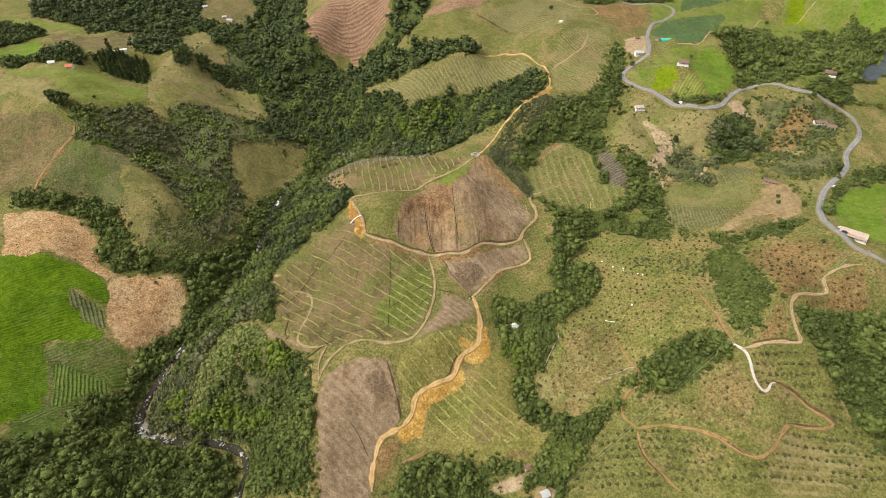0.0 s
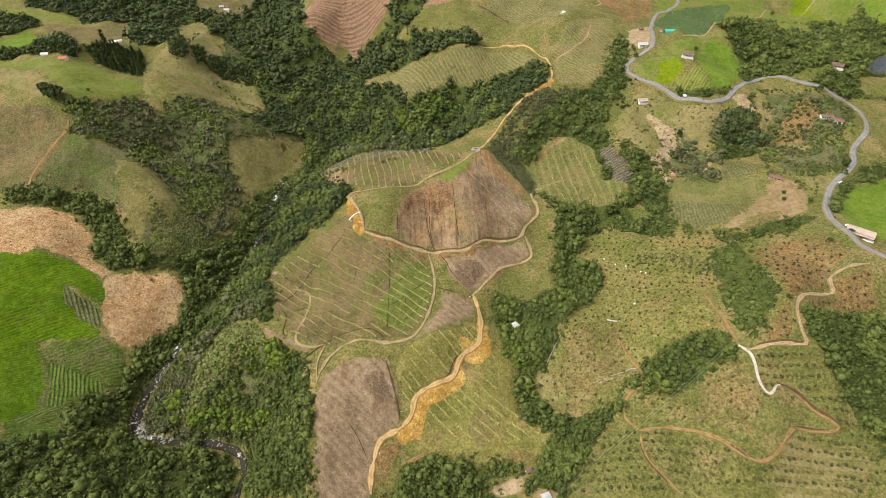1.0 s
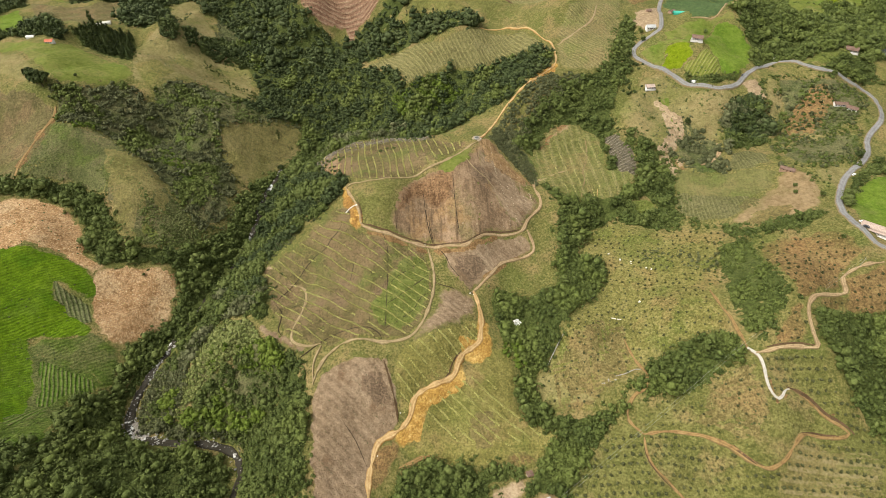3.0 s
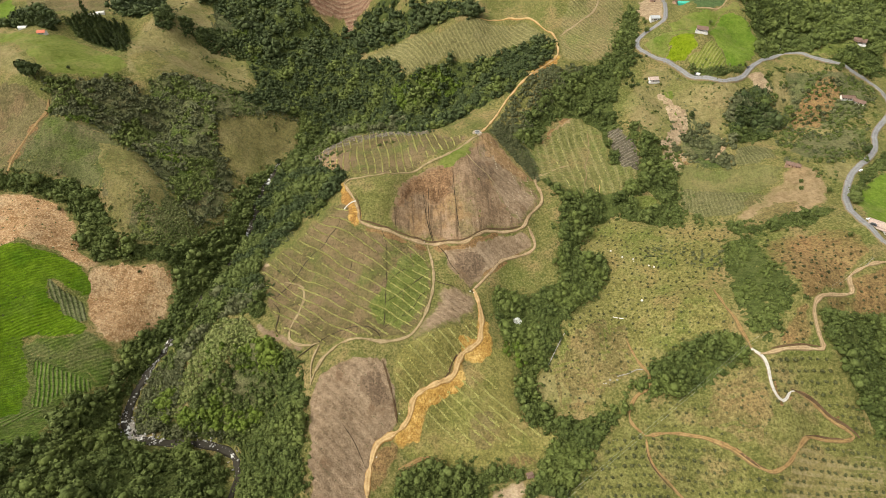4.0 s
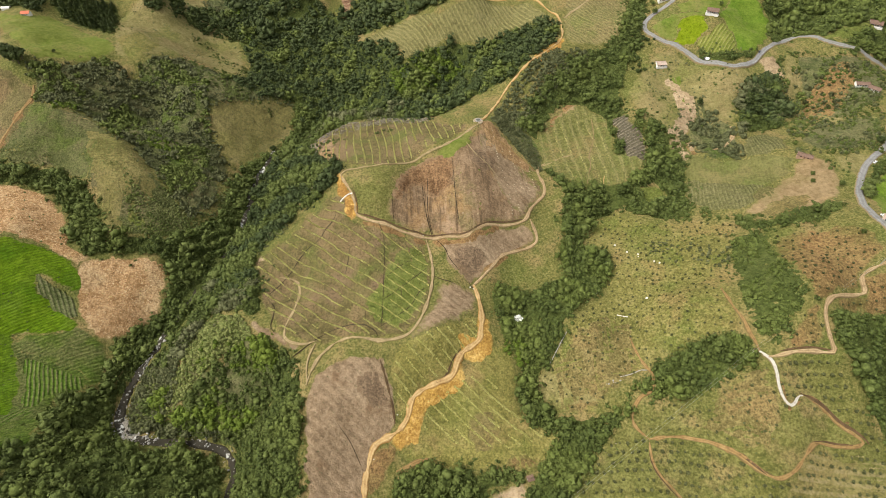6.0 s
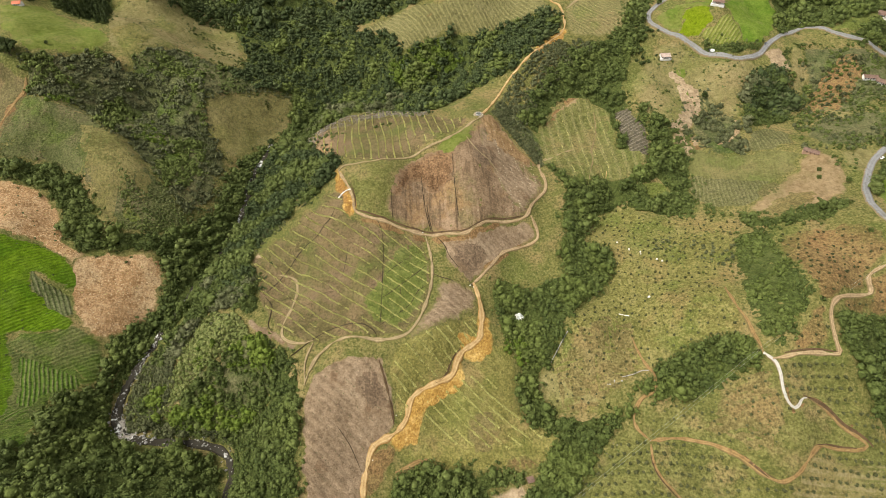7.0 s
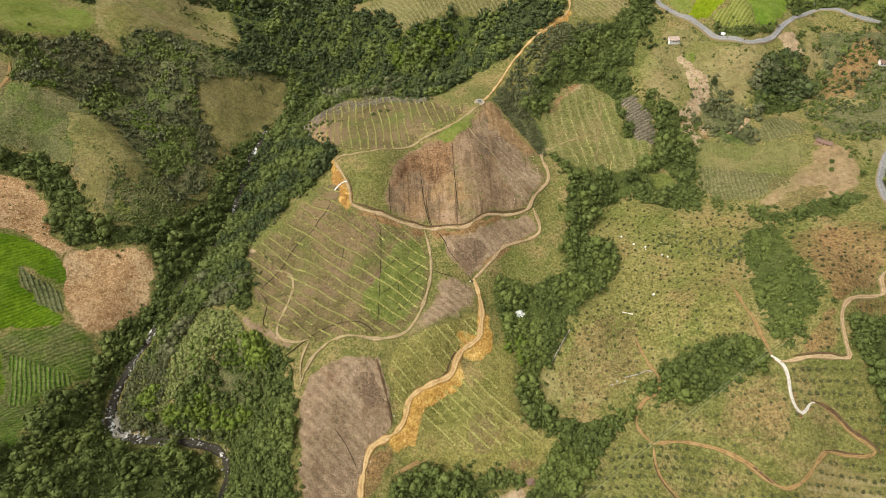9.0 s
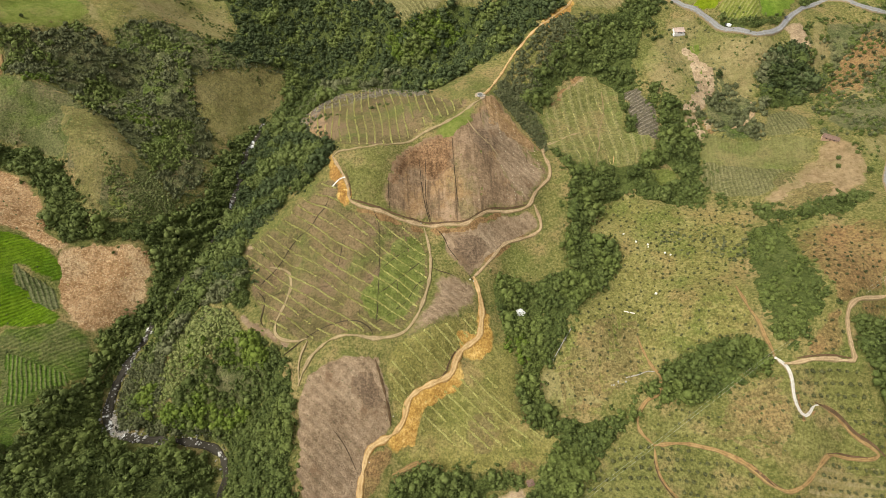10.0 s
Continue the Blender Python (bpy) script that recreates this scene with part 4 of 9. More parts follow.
def strew(poly, spacing, seed, jitter=0.42, holes=True, margin=0.0):
    """Points at about that spacing in the outline, clear of fields and roads."""
    rng = np.random.RandomState(seed)
    p = np.asarray(poly, float)
    lo, hi = p.min(0), p.max(0)
    a, b = np.meshgrid(np.arange(lo[0], hi[0], spacing), np.arange(lo[1], hi[1], spacing * 0.87))
    a[1::2] += spacing / 2
    a, b = a.ravel() + rng.uniform(-jitter, jitter, a.size) * spacing, b.ravel() + rng.uniform(-jitter, jitter, a.size) * spacing
    k = inside(p, a, b)
    a, b = a[k], b[k]
    if holes:
        k = np.ones(len(a), bool)
        for f in FIELDS:
            if f[:, 0].max() > lo[0] and f[:, 0].min() < hi[0] and f[:, 1].max() > lo[1] and f[:, 1].min() < hi[1]:
                k &= ~inside(f, a, b)
        a, b = a[k], b[k]
        k = np.ones(len(a), bool)
        for line, w in ROADS:
            if line[:, 0].max() > lo[0] - 9 and line[:, 0].min() < hi[0] + 9 and line[:, 1].max() > lo[1] - 9 and line[:, 1].min() < hi[1] + 9:
                k &= to_edge(line, a, b, False) > w / 2 + 2.0 + margin
        a, b = a[k], b[k]
    return a, b


TREES = [tree_shape(s, 74, 5 + s % 2, 1.42 + 0.13 * (s % 3), 0.78) for s in range(1, 8)]
FAR_TREES = [tree_shape(s, 36, 4, 1.5, 0.8) for s in range(11, 15)]
PINES = [tree_shape(20 + s, 84, conifer=True) for s in range(3)]
BUSHES = [bush_shape(40 + s) for s in range(4)]


def tussock_shape(seed, n=6):
    t = blob(np.random.RandomState(seed), n, np.array([0, 0, 0.3]), np.array([0.8, 0.8, 0.5]), 0.5, 0.9)
    return t, np.arange(len(t)).reshape(-1, 3)


def hem_shape(seed):
    rng = np.random.RandomState(seed)
    parts = []
    for k in range(2):
        a = k * 3.0 + rng.uniform(0, 1)
        c = np.array([0.55 * math.cos(a), 0.55 * math.sin(a), rng.uniform(0.5, 0.95)])
        r = np.array([0.9, 0.85, 0.75]) * rng.uniform(0.75, 1.1)
        t = blob(rng, 9, c, r, 0.5)
        parts += [(t, np.arange(len(t)).reshape(-1, 3)), (ICO_V * r * rng.uniform(0.6, 0.95, (len(ICO_V), 1)) + c, ICO_F)]
    return joined(parts)


TUSSOCKS = [tussock_shape(140 + s) for s in range(5)]
SPRIGS = [tussock_shape(160 + s, 9) for s in range(4)]
TUFTS = [bush_shape(60 + s, 14, 0.5) for s in range(3)]


HEM = [hem_shape(80 + k) for k in range(4)]


def hem(poly, material, seed):
    """Bushes and saplings straying out of a wood over its edge."""
    rng = np.random.RandomState(seed + 9)
    p = resampled(np.asarray(poly, float), 2.6, True)
    p = p + rng.normal(scale=3.0, size=p.shape)
    p = p[waves(p[:, 0], p[:, 1], 30, seed % 6 + 90, 2) + rng.uniform(-0.6, 0.6, len(p)) > -0.25]
    k = np.ones(len(p), bool)
    for line, w in ROADS:
        k &= to_edge(line, p[:, 0], p[:, 1], False) > w / 2 + 2.5
    p = p[k]
    if len(p) > 1:
        me = scatter_mesh("scrub", HEM, p[:, 0], p[:, 1], rng.uniform(0.6, 1.7, len(p)), rng.uniform(0, 1, len(p)), M[material], seed, 0.3)
        tagged(new("scrub", me), "bushes and saplings at the edge of the trees", "bushes", kind="stuff")


def woods(name, label, material, poly, spacing, size, seed, shapes=None, sink=2.2, floor=True, bright=None, litter="understory", thin=0.0, holes=True):
    """A wood: tree crowns over dark ground, one mass that nobody could count."""
    x, y = strew(poly, spacing * 0.93, seed, 0.5, holes)
    if len(x) < 2:
        return
    rng = np.random.RandomState(seed + 1)
    if thin:
        k = waves(x, y, 30, seed % 5 + 60, 3) + rng.uniform(-0.4, 0.4, len(x)) < 1.1 - 2.2 * thin
        x, y = x[k], y[k]
    shapes = shapes or TREES
    blot = waves(x, y, 55, seed % 7 + 30, 3)
    tint = np.clip(0.5 + 0.38 * blot + rng.uniform(-0.22, 0.22, len(x)), 0, 1)
    scale = size / (7.0 if shapes is not HEM else 7.6) * np.clip(rng.lognormal(-0.06, 0.38, len(x)), 0.4, 1.9) * (1 + 0.12 * blot)
    groups = [(np.ones(len(x), bool), material)]
    if bright:
        lush = blot + rng.uniform(-0.25, 0.25, len(x)) > bright[1]
        groups = [(~lush, material), (lush, bright[0])]
    for k, (who, mat) in enumerate(groups):
        if who.sum() > 1:
            me = scatter_mesh(name, [s[1] for s in shapes] if isinstance(shapes[0][0], tuple) else shapes, x[who], y[who], scale[who], tint[who], M[mat], seed + k, sink * size / 8)
            tagged(new(name, me), label if k == 0 else label.replace("dark", "bright"), "trees", kind="stuff")
    if floor:
        drape("forest_floor", "dark leaf litter and undergrowth beneath the trees", "undergrowth", litter, poly, 5.0, 5.0, False, 0.1, bumps=1.1)
        hem(poly, material if material != "leaf_dark" else "leaf", seed)


def scrub(name, label, material, poly, spacing, size, seed, keep=1.0, holes=True, shapes=None):
    """Low bushes strewn over open ground."""
    x, y = strew(poly, spacing, seed, 0.5, holes)
    rng = np.random.RandomState(seed + 5)
    k = waves(x, y, 40, seed % 5 + 50, 3) + rng.uniform(-0.8, 0.8, len(x)) > 1 - 2 * keep
    x, y = x[k], y[k]
    if len(x) < 2:
        return
    me = scatter_mesh(name, shapes or BUSHES, x, y, size / 2 * rng.uniform(0.45, 1.3, len(x)), rng.uniform(0, 1, len(x)), M[material], seed, 0.25)
    tagged(new(name, me), label, "bushes", kind="stuff")


STREAM_ROCKS = []
for k in range(5):
    _r = np.random.RandomState(200 + k)
    STREAM_ROCKS.append((ICO_V * (1, 0.75, 0.6) * _r.uniform(0.75, 1.2, (len(ICO_V), 1)), ICO_F))


def rocks(label, line, width, count, seed):
    """Boulders strewn along the bed of the stream."""
    rng = np.random.RandomState(seed)
    p = resampled(rounded(line, False, 2), 1.0, False)
    p = p[rng.randint(0, len(p), count)] + rng.normal(scale=width / 2.4, size=(count, 2))
    me = scatter_mesh("stream_boulders", STREAM_ROCKS, p[:, 0], p[:, 1], 0.25 + rng.exponential(0.35, count).clip(0, 1.3), rng.uniform(0, 1, count), M["rock"], seed, -0.75)
    tagged(new("stream_boulders", me), label, "boulders", kind="stuff")


def crop_rows(name, label, poly, way, spacing, size, seed, every=1.1, material="leaf_row", keep=0.8):
    """Planted rows that run along the slope, as low tufts."""
    rng = np.random.RandomState(seed)
    p = np.asarray(poly, float)
    t = np.array([math.cos(way), math.sin(way)])
    s = np.array([-t[1], t[0]])
    u, w = p @ t, p @ s
    xs_, ys_ = [], []
    for k in np.arange(w.min() + spacing / 2, w.max(), spacing):
        a = np.arange(u.min(), u.max(), every)
        q = a[:, None] * t + (k + 0.8 * np.sin(a / 13 + k))[:, None] * s
        xs_.append(q[:, 0])
        ys_.append(q[:, 1])
    x, y = np.concatenate(xs_), np.concatenate(ys_)
    g = inside(p, x, y) & (to_edge(p, x, y) > 2.5)
    x, y = x[g], y[g]
    g = waves(x, y, 22, seed % 5 + 70, 2) + rng.uniform(-0.5, 0.5, len(x)) > 0.9 - 1.8 * keep
    x, y = x[g] + rng.uniform(-0.25, 0.25, g.sum()), y[g] + rng.uniform(-0.25, 0.25, g.sum())
    me = scatter_mesh(name, SPRIGS, x, y, size / 2 * rng.uniform(0.6, 1.3, len(x)), rng.uniform(0, 1, len(x)), M[material], seed, 0.0)
    tagged(new(name, me), label, "crop rows", kind="stuff")


def part(name, verts, faces, material, parent, label=""):
    """One mesh object under a thing or under a part."""
    me = verts if isinstance(verts, bpy.types.Mesh) else None
    if me is None:
        me = bpy.data.meshes.new(name)
        me.from_pydata([tuple(v) for v in verts], [], [tuple(int(i) for i in f) for f in faces])
        me.materials.append(material)
    ob = new(name, me)
    ob.parent = parent
    return tagged(ob, label)


def box(lo, hi, bevel=0.0):
    b = bmesh.new()
    bmesh.ops.create_cube(b, size=1)
    for v in b.verts:
        v.co = Vector([l + (h - l) * (c + 0.5) for l, h, c in zip(lo, hi, v.co)])
    if bevel:
        bmesh.ops.bevel(b, geom=b.edges[:], offset=bevel, segments=2, affect="EDGES")
    b.verts.index_update()
    v, f = [x.co.copy() for x in b.verts], [[q.index for q in p.verts] for p in b.faces]
    b.free()
    return v, f


def thing(name, label, category, x, y, turn=0.0, group="", dz=0.0):
    e = tagged(new(name), label, category, group)
    e.location = (x, y, height(x, y) + dz)
    e.rotation_euler = (0, 0, turn)
    return e


# ---------------------------------------------------------------- fields, from the large to the small
drape('field', 'green far slopes of mixed crops', 'meadow', 'pasture', [(346.5, 887.1), (506.6, 1049.8), (1038.5, 1245), (666.2, 689.1), (558.5, 669), (509.5, 676.6), (487.2, 784.9), (455.1, 812.6), (341.9, 650.8), (368.2, 804.8), (315.2, 755.9)], clear=False)
drape('field', 'olive grass slope with scattered low bushes', 'hillside', 'fern', [(-394.7, 373.5), (-385.9, 428.7), (-383.6, 442.8), (-359.5, 439.7), (-342, 443.9), (-312.7, 422.1), (-278.3, 394.8), (-256.4, 378.2), (-230.7, 352.1), (-233.1, 331.9), (-251.1, 324.6), (-279.8, 323.7), (-296.3, 344.9), (-313.6, 364.8), (-345.3, 376.5), (-366.7, 375.9)])
drape('field', 'dry yellowish grass along the ridge', 'hillside', 'spur_grass', [(-334.3, 420.8), (-312.1, 422.6), (-297.1, 418.4), (-277.4, 398.7), (-263.4, 380.4), (-258.3, 361.1), (-262.6, 348.3), (-274.4, 362), (-278.2, 349.9), (-273.1, 317.9), (-283.3, 313.5), (-299.5, 343.9), (-311.8, 371.7)], rim=8.0, raise_by=0.5)
drape('field', 'dry tan hillside worn by cattle paths', 'hillside', 'worn', [(-567.5, 490.3), (-483.9, 487.2), (-413.6, 475.1), (-391.4, 459.1), (-382.5, 441.7), (-383, 400.2), (-393.1, 372.8), (-429.8, 374.8), (-492.6, 367.1)])
drape('field', 'smooth green pasture on a hilltop', 'pasture', 'pasture', [(-552.1, 607.4), (-495.5, 587.8), (-447, 573), (-437.9, 599.7), (-413.1, 579.1), (-362.8, 558.1), (-344.7, 544.1), (-349.1, 524.4), (-364.9, 501.1), (-393.5, 485.9), (-421.6, 508), (-479.2, 560.7), (-525.1, 568.9)])
drape('field', 'dry grass knoll with cattle paths', 'hillside', 'tan', [(-357.1, 561.3), (-390.9, 643.2), (-369.8, 675.6), (-440.5, 867.7), (-406.6, 906.9), (-375.9, 836.1), (-297.1, 703.4), (-266.7, 674.6), (-239.1, 595.3), (-259.2, 579.7), (-294.4, 587.4), (-310, 564.2), (-324.5, 530), (-343.3, 529.3)])
drape('field', 'tan grass spur above the stream', 'hillside', 'spur_grass', [(-247.9, 502), (-216, 530.1), (-174.3, 551.9), (-174.5, 523.7), (-180.2, 485), (-192.7, 478.3), (-208.8, 456.3), (-223.3, 444.7), (-237, 461.2), (-246.6, 477.4)])
drape('field', 'green pasture slope near the bottom of the valley', 'hillside', 'weedy', [(-344.6, 219.3), (-296.9, 227.6), (-279.2, 232.2), (-260.5, 225.5), (-257.9, 201.8), (-276.8, 183.5), (-270.7, 165.6), (-266.3, 141.7), (-281.9, 135.7), (-295.4, 135.4)])
drape('field', 'pale green fern slope on the knoll', 'hillside', 'fern', [(-192.3, 205.2), (-186.9, 235.6), (-176, 247.7), (-151.4, 238.2), (-142, 224), (-153.2, 214.3), (-169.9, 203.1), (-183, 189), (-198.3, 176.7), (-208.3, 175.6)], rim=4.0, raise_by=0.5)
drape('field', 'grey-green shrub slope beside the ploughed field', 'hillside', 'greygreen', [(48.8, 443), (62.1, 467.8), (74, 445.8), (90.3, 433.4), (97.2, 409.5), (96.4, 390.8), (87.2, 389.9), (70.6, 409.4), (55.2, 428.7)], rim=4.0, raise_by=0.5)
drape('field', 'vivid green vegetable field in rows', 'crop field', 'vivid', [(-433.3, 290.9), (-383.1, 294.3), (-353, 294.7), (-333.6, 298.2), (-307, 291.9), (-291.3, 281.8), (-290.3, 261.9), (-307.6, 269.1), (-318.5, 271.8), (-311.9, 258.1), (-281.4, 239.7), (-280.5, 230.2), (-294.8, 230.8), (-321.8, 225.4), (-311.8, 210.9), (-292.8, 171.4), (-292.3, 156.9), (-334.8, 136.3)], raise_by=0.6)
drape('field', 'dark rows of staked vegetables', 'crop field', 'rowdark', [(-321.8, 276.8), (-317.4, 272.2), (-311.9, 268.2), (-300.8, 263.7), (-289.9, 259.5), (-283.2, 245), (-289.3, 240.6), (-305, 250.7), (-313.7, 257.9), (-319.3, 266.8)], raise_by=0.75, rim=1.5)
drape('field', 'terraced green vegetable rows', 'crop field', 'terrace', [(-313.7, 214.6), (-306.4, 213), (-290.1, 206.6), (-270.8, 202.5), (-262.6, 195.3), (-277.4, 185.5), (-282, 174.7), (-291.7, 171.6)], raise_by=0.75, rim=2.0)
drape('field', 'terraced green rows turning down the slope', 'crop field', 'terrace_low', [(-305.1, 155.8), (-301.5, 164.1), (-292, 170.5), (-283.4, 181.2), (-283, 166.7), (-288.7, 159.2), (-298, 149.5)], raise_by=0.75, rim=2.0)
drape('field', 'grey-green weeds below the vegetable field', 'hillside', 'weedy', [(-282.7, 240.9), (-263.3, 230.2), (-258, 219.2), (-257.6, 201.2), (-263.4, 194.9), (-271.2, 203.7), (-290.5, 207.5), (-307.1, 212.8), (-327.7, 217.4), (-312.9, 228.8), (-290.9, 232.6)], rim=6.0, raise_by=0.6)
drape('field', 'cleared tan field covered in dry stubble', 'cleared field', 'burnt', [(-296.3, 278.8), (-295.5, 288.5), (-291.2, 295.7), (-267.4, 301.3), (-243.4, 307.1), (-235.7, 299.1), (-235.2, 282.9), (-239.1, 264.7), (-248.2, 246.8), (-262, 232.5), (-272.4, 233.9), (-285.2, 247.7), (-291.9, 260.9)])
drape('field', 'cleared tan field beside a green crop', 'cleared field', 'burnt', [(-410.8, 346.2), (-386.8, 353.9), (-370.8, 356.9), (-346.4, 352.5), (-334.6, 344.8), (-322.2, 328.8), (-309, 303.5), (-291.2, 295.2), (-294.2, 284.7), (-313, 292.1), (-330.9, 300.2), (-343.1, 296.9), (-351.9, 289.8), (-373.8, 280.5)])
drape('field', 'ploughed brown slope below the summit', 'ploughed field', 'soil', [(32.4, 420.7), (44.9, 418.4), (64.4, 400.8), (84.1, 378.1), (90.6, 359.1), (76.5, 340.5), (71.5, 328.7), (58.7, 323.4), (41.2, 319.4), (23.8, 302.7), (7.5, 301.7), (-9, 307.9), (-32.4, 310.5), (-43.9, 312.6), (-46.3, 326.4), (-40.6, 347.9), (-32.4, 374.6), (-12.2, 381), (8.1, 387.2), (21.3, 403)], rim=11.0)
drape('field', 'reddish streaked soil high on the ploughed slope', 'ploughed field', 'soil_rust', [(-44.7, 334.6), (-31.3, 374.2), (-12.2, 381), (9.2, 386.3), (13.9, 368.2), (7.8, 343.8), (-6.8, 339.2), (-20.8, 353.3), (-32.9, 331.2)], rim=14.0, raise_by=0.5)
drape('field', 'pale greyish soil down the ploughed slope', 'ploughed field', 'soil_grey', [(32.3, 416.5), (64.3, 399.5), (88.5, 358.9), (75.4, 340.1), (69.1, 329.7), (51.8, 339.6), (41.9, 362.9), (29.4, 381.5)], rim=12.0, raise_by=0.5)
drape('field', 'green-brown slope between two tracks', 'field', 'olive', [(-84.8, 359.7), (-70.6, 361), (-41.8, 367.8), (-34.8, 369.5), (-45.1, 344.6), (-44.8, 312), (-62.4, 314.7), (-70.5, 317.7), (-73.8, 337.5)])
drape('field', 'nursery slope of brown soil and thin grass', 'nursery field', 'nursery', [(-82.9, 342), (-74.4, 314), (-66.9, 311.5), (-38.7, 304.7), (-16.1, 303.5), (-10, 283.3), (-7, 266.2), (-12.5, 238.7), (-28.4, 215.4), (-54.5, 214.5), (-75, 213.1), (-93.7, 211), (-119.5, 223.6), (-138.7, 248.8), (-155.1, 291.7), (-126.5, 313.3), (-104.1, 338.4)])
drape('field', 'light green young crop patch', 'crop field', 'young', [(-38.7, 291.9), (-15.1, 302.9), (-9, 265.7), (-14.5, 239.9), (-32.5, 218.3), (-49.5, 225.3), (-62, 243.5), (-50, 262.5)], rim=9.0, raise_by=0.5)
drape('field', 'grey-brown soil between two tracks', 'ploughed field', 'soil_grey', [(-5.5, 301.2), (16.7, 301.2), (40.9, 315.1), (71.1, 325.8), (80.7, 313.7), (55.4, 300.6), (40, 285.5), (22.9, 266.9), (7.4, 277)])
drape('field', 'bare soil bank below the crossing', 'bare soil', 'soil_grey', [(-2.5, 266), (22.9, 264.6), (29, 250.6), (23.4, 237.6), (2.5, 223.8), (-11.8, 215.3), (-26.9, 211.2), (-20.4, 222.6), (-9.4, 238.4), (-5.5, 255.5)], rim=13, raise_by=0.5)
drape('field', 'large grey-brown ploughed field', 'ploughed field', 'soil_grey', [(-76.8, 196.5), (-57.3, 200.9), (-41.5, 200.8), (-36.5, 190.6), (-30.5, 161.6), (-35, 152.1), (-45, 144.1), (-48, 118.6), (-48.6, 99.2), (-80.1, 97), (-87.9, 137.3), (-91.7, 173), (-87.8, 187.7)], rim=3.0)
drape('field', 'yellow-olive field planted in rows', 'crop field', 'yellow_olive', [(-32, 208.7), (7, 227.9), (26.3, 237.6), (28.8, 221.5), (11.5, 204.4), (6.5, 193.9), (-15.7, 182.1), (-24, 161.8), (-30, 163.1), (-36.5, 192.5)])
drape('field', 'yellow-olive slope planted in rows', 'crop field', 'yellow_olive', [(31.3, 219.5), (51.4, 215.7), (55, 200.9), (52.5, 184.6), (58.5, 169), (79.6, 156.8), (63.6, 132.3), (28.3, 133.2), (-5.5, 135.9), (-30, 140.7), (-22.5, 154.3), (-15.1, 174.1), (10.6, 191.5)])
drape('field', 'orange clay spoil beside the track', 'clay bank', 'clay_bank', [(7.7, 196.9), (11.5, 205), (17.3, 201.7), (17.1, 190.7), (12.5, 182.5), (2.8, 177.5), (-5.5, 171.7), (-9.8, 165.7), (-12, 160.5), (-12.4, 153.9), (-14.6, 147.7), (-26.2, 144.5), (-34.2, 146.9), (-37.3, 149.9), (-30.7, 155.5), (-27, 161.2), (-25.4, 171.8), (-19.9, 181.1), (-7.2, 187.3), (3.2, 191.4)], grid=2.5, rim=5.5, raise_by=0.58)
drape('field', 'bare orange clay at the bend of the track', 'clay bank', 'clay_bank', [(8.3, 215.6), (15.1, 222.5), (23.6, 223), (26.8, 238.9), (35.8, 239.4), (36.3, 226.9), (39.6, 223.1), (37.6, 209.2), (28.9, 202.6), (19, 203.5), (10.7, 206.9)], grid=2.5, rim=5.5, raise_by=0.58)
drape('field', 'reddish clay bank below the track', 'clay bank', 'soil_red', [(-45.3, 142.6), (-36.5, 148), (-30.5, 148.2), (-29.5, 140.6), (-35.1, 132.4), (-39.6, 122.6), (-46.1, 113.7), (-49.2, 125.2), (-48, 137.5)], rim=2.5, raise_by=0.5)
drape('field', 'orange clay bank at the hairpin', 'clay bank', 'soil_orange', [(-89.9, 358.6), (-84.2, 356.1), (-74.8, 337.5), (-70, 315.8), (-61.4, 312.7), (-66.9, 309.3), (-76.3, 313.7), (-88.8, 341.7)], rim=1.6, raise_by=0.5)
drape('field', 'orange clay slope under the summit', 'clay bank', 'clay_slope', [(33.7, 425.8), (45.2, 440.3), (54.2, 423.2), (65, 409.9), (77.7, 395.8), (87, 388.2), (76.9, 385.5), (63.5, 389.6), (50, 392.2), (38.7, 400.5)], rim=6, raise_by=0.56)
drape('field', 'green grass tongue below the summit track', 'grass', 'pasture', [(3.1, 396), (16.3, 412.2), (30.8, 420.5), (28.3, 407.6), (25.8, 394.4), (17.3, 388.3), (8, 377), (-2, 378.6), (-12.2, 383.4)], rim=8, raise_by=0.58)
ribbon('footpath', 'faint pale footpath down the ploughed slope', 'path', 'path', [(21.2, 397.5), (26.1, 388.8), (33.4, 378.9), (42.4, 372.6), (48.2, 364.6)], 1.2, wobble=0.4)
drape('field', 'nursery slope with light planted lines', 'nursery field', 'nursery', [(-133.7, 439.1), (-129.9, 498.2), (-100.6, 486.7), (-51.7, 493.8), (-13.6, 443), (24.6, 423), (8.4, 402.2), (-22.4, 384.2), (-46.6, 367.6), (-82.3, 372.4), (-111.9, 400.3)])
drape('field', 'olive hill field planted in fine rows', 'crop field', 'rows_fine', [(-106.5, 659.9), (-61.7, 668.7), (-2.5, 636.8), (45.5, 650.9), (100, 648.2), (120.2, 614.2), (112.6, 606.8), (78, 610.7), (44.7, 600.6), (4, 611.4), (-30.1, 601.5), (-46.8, 590.1), (-59.1, 628.5)])
drape('field', 'dotted hill field in fine rows', 'crop field', 'rows_hill', [(135.4, 604.1), (144.5, 637), (156.6, 666.3), (237, 720.1), (212.3, 610.5), (190.8, 564.4), (168, 551.4), (133.1, 551), (132.5, 572)])
drape('field', 'hill field with contour rows', 'crop field', 'rows_fine', [(52, 690.7), (98, 722.5), (137, 696.3), (164.1, 684.7), (223.4, 826), (214, 848.7), (137.6, 822.7), (82.1, 787.1), (54.9, 752.7), (78.9, 739.6), (93.5, 716.2)])
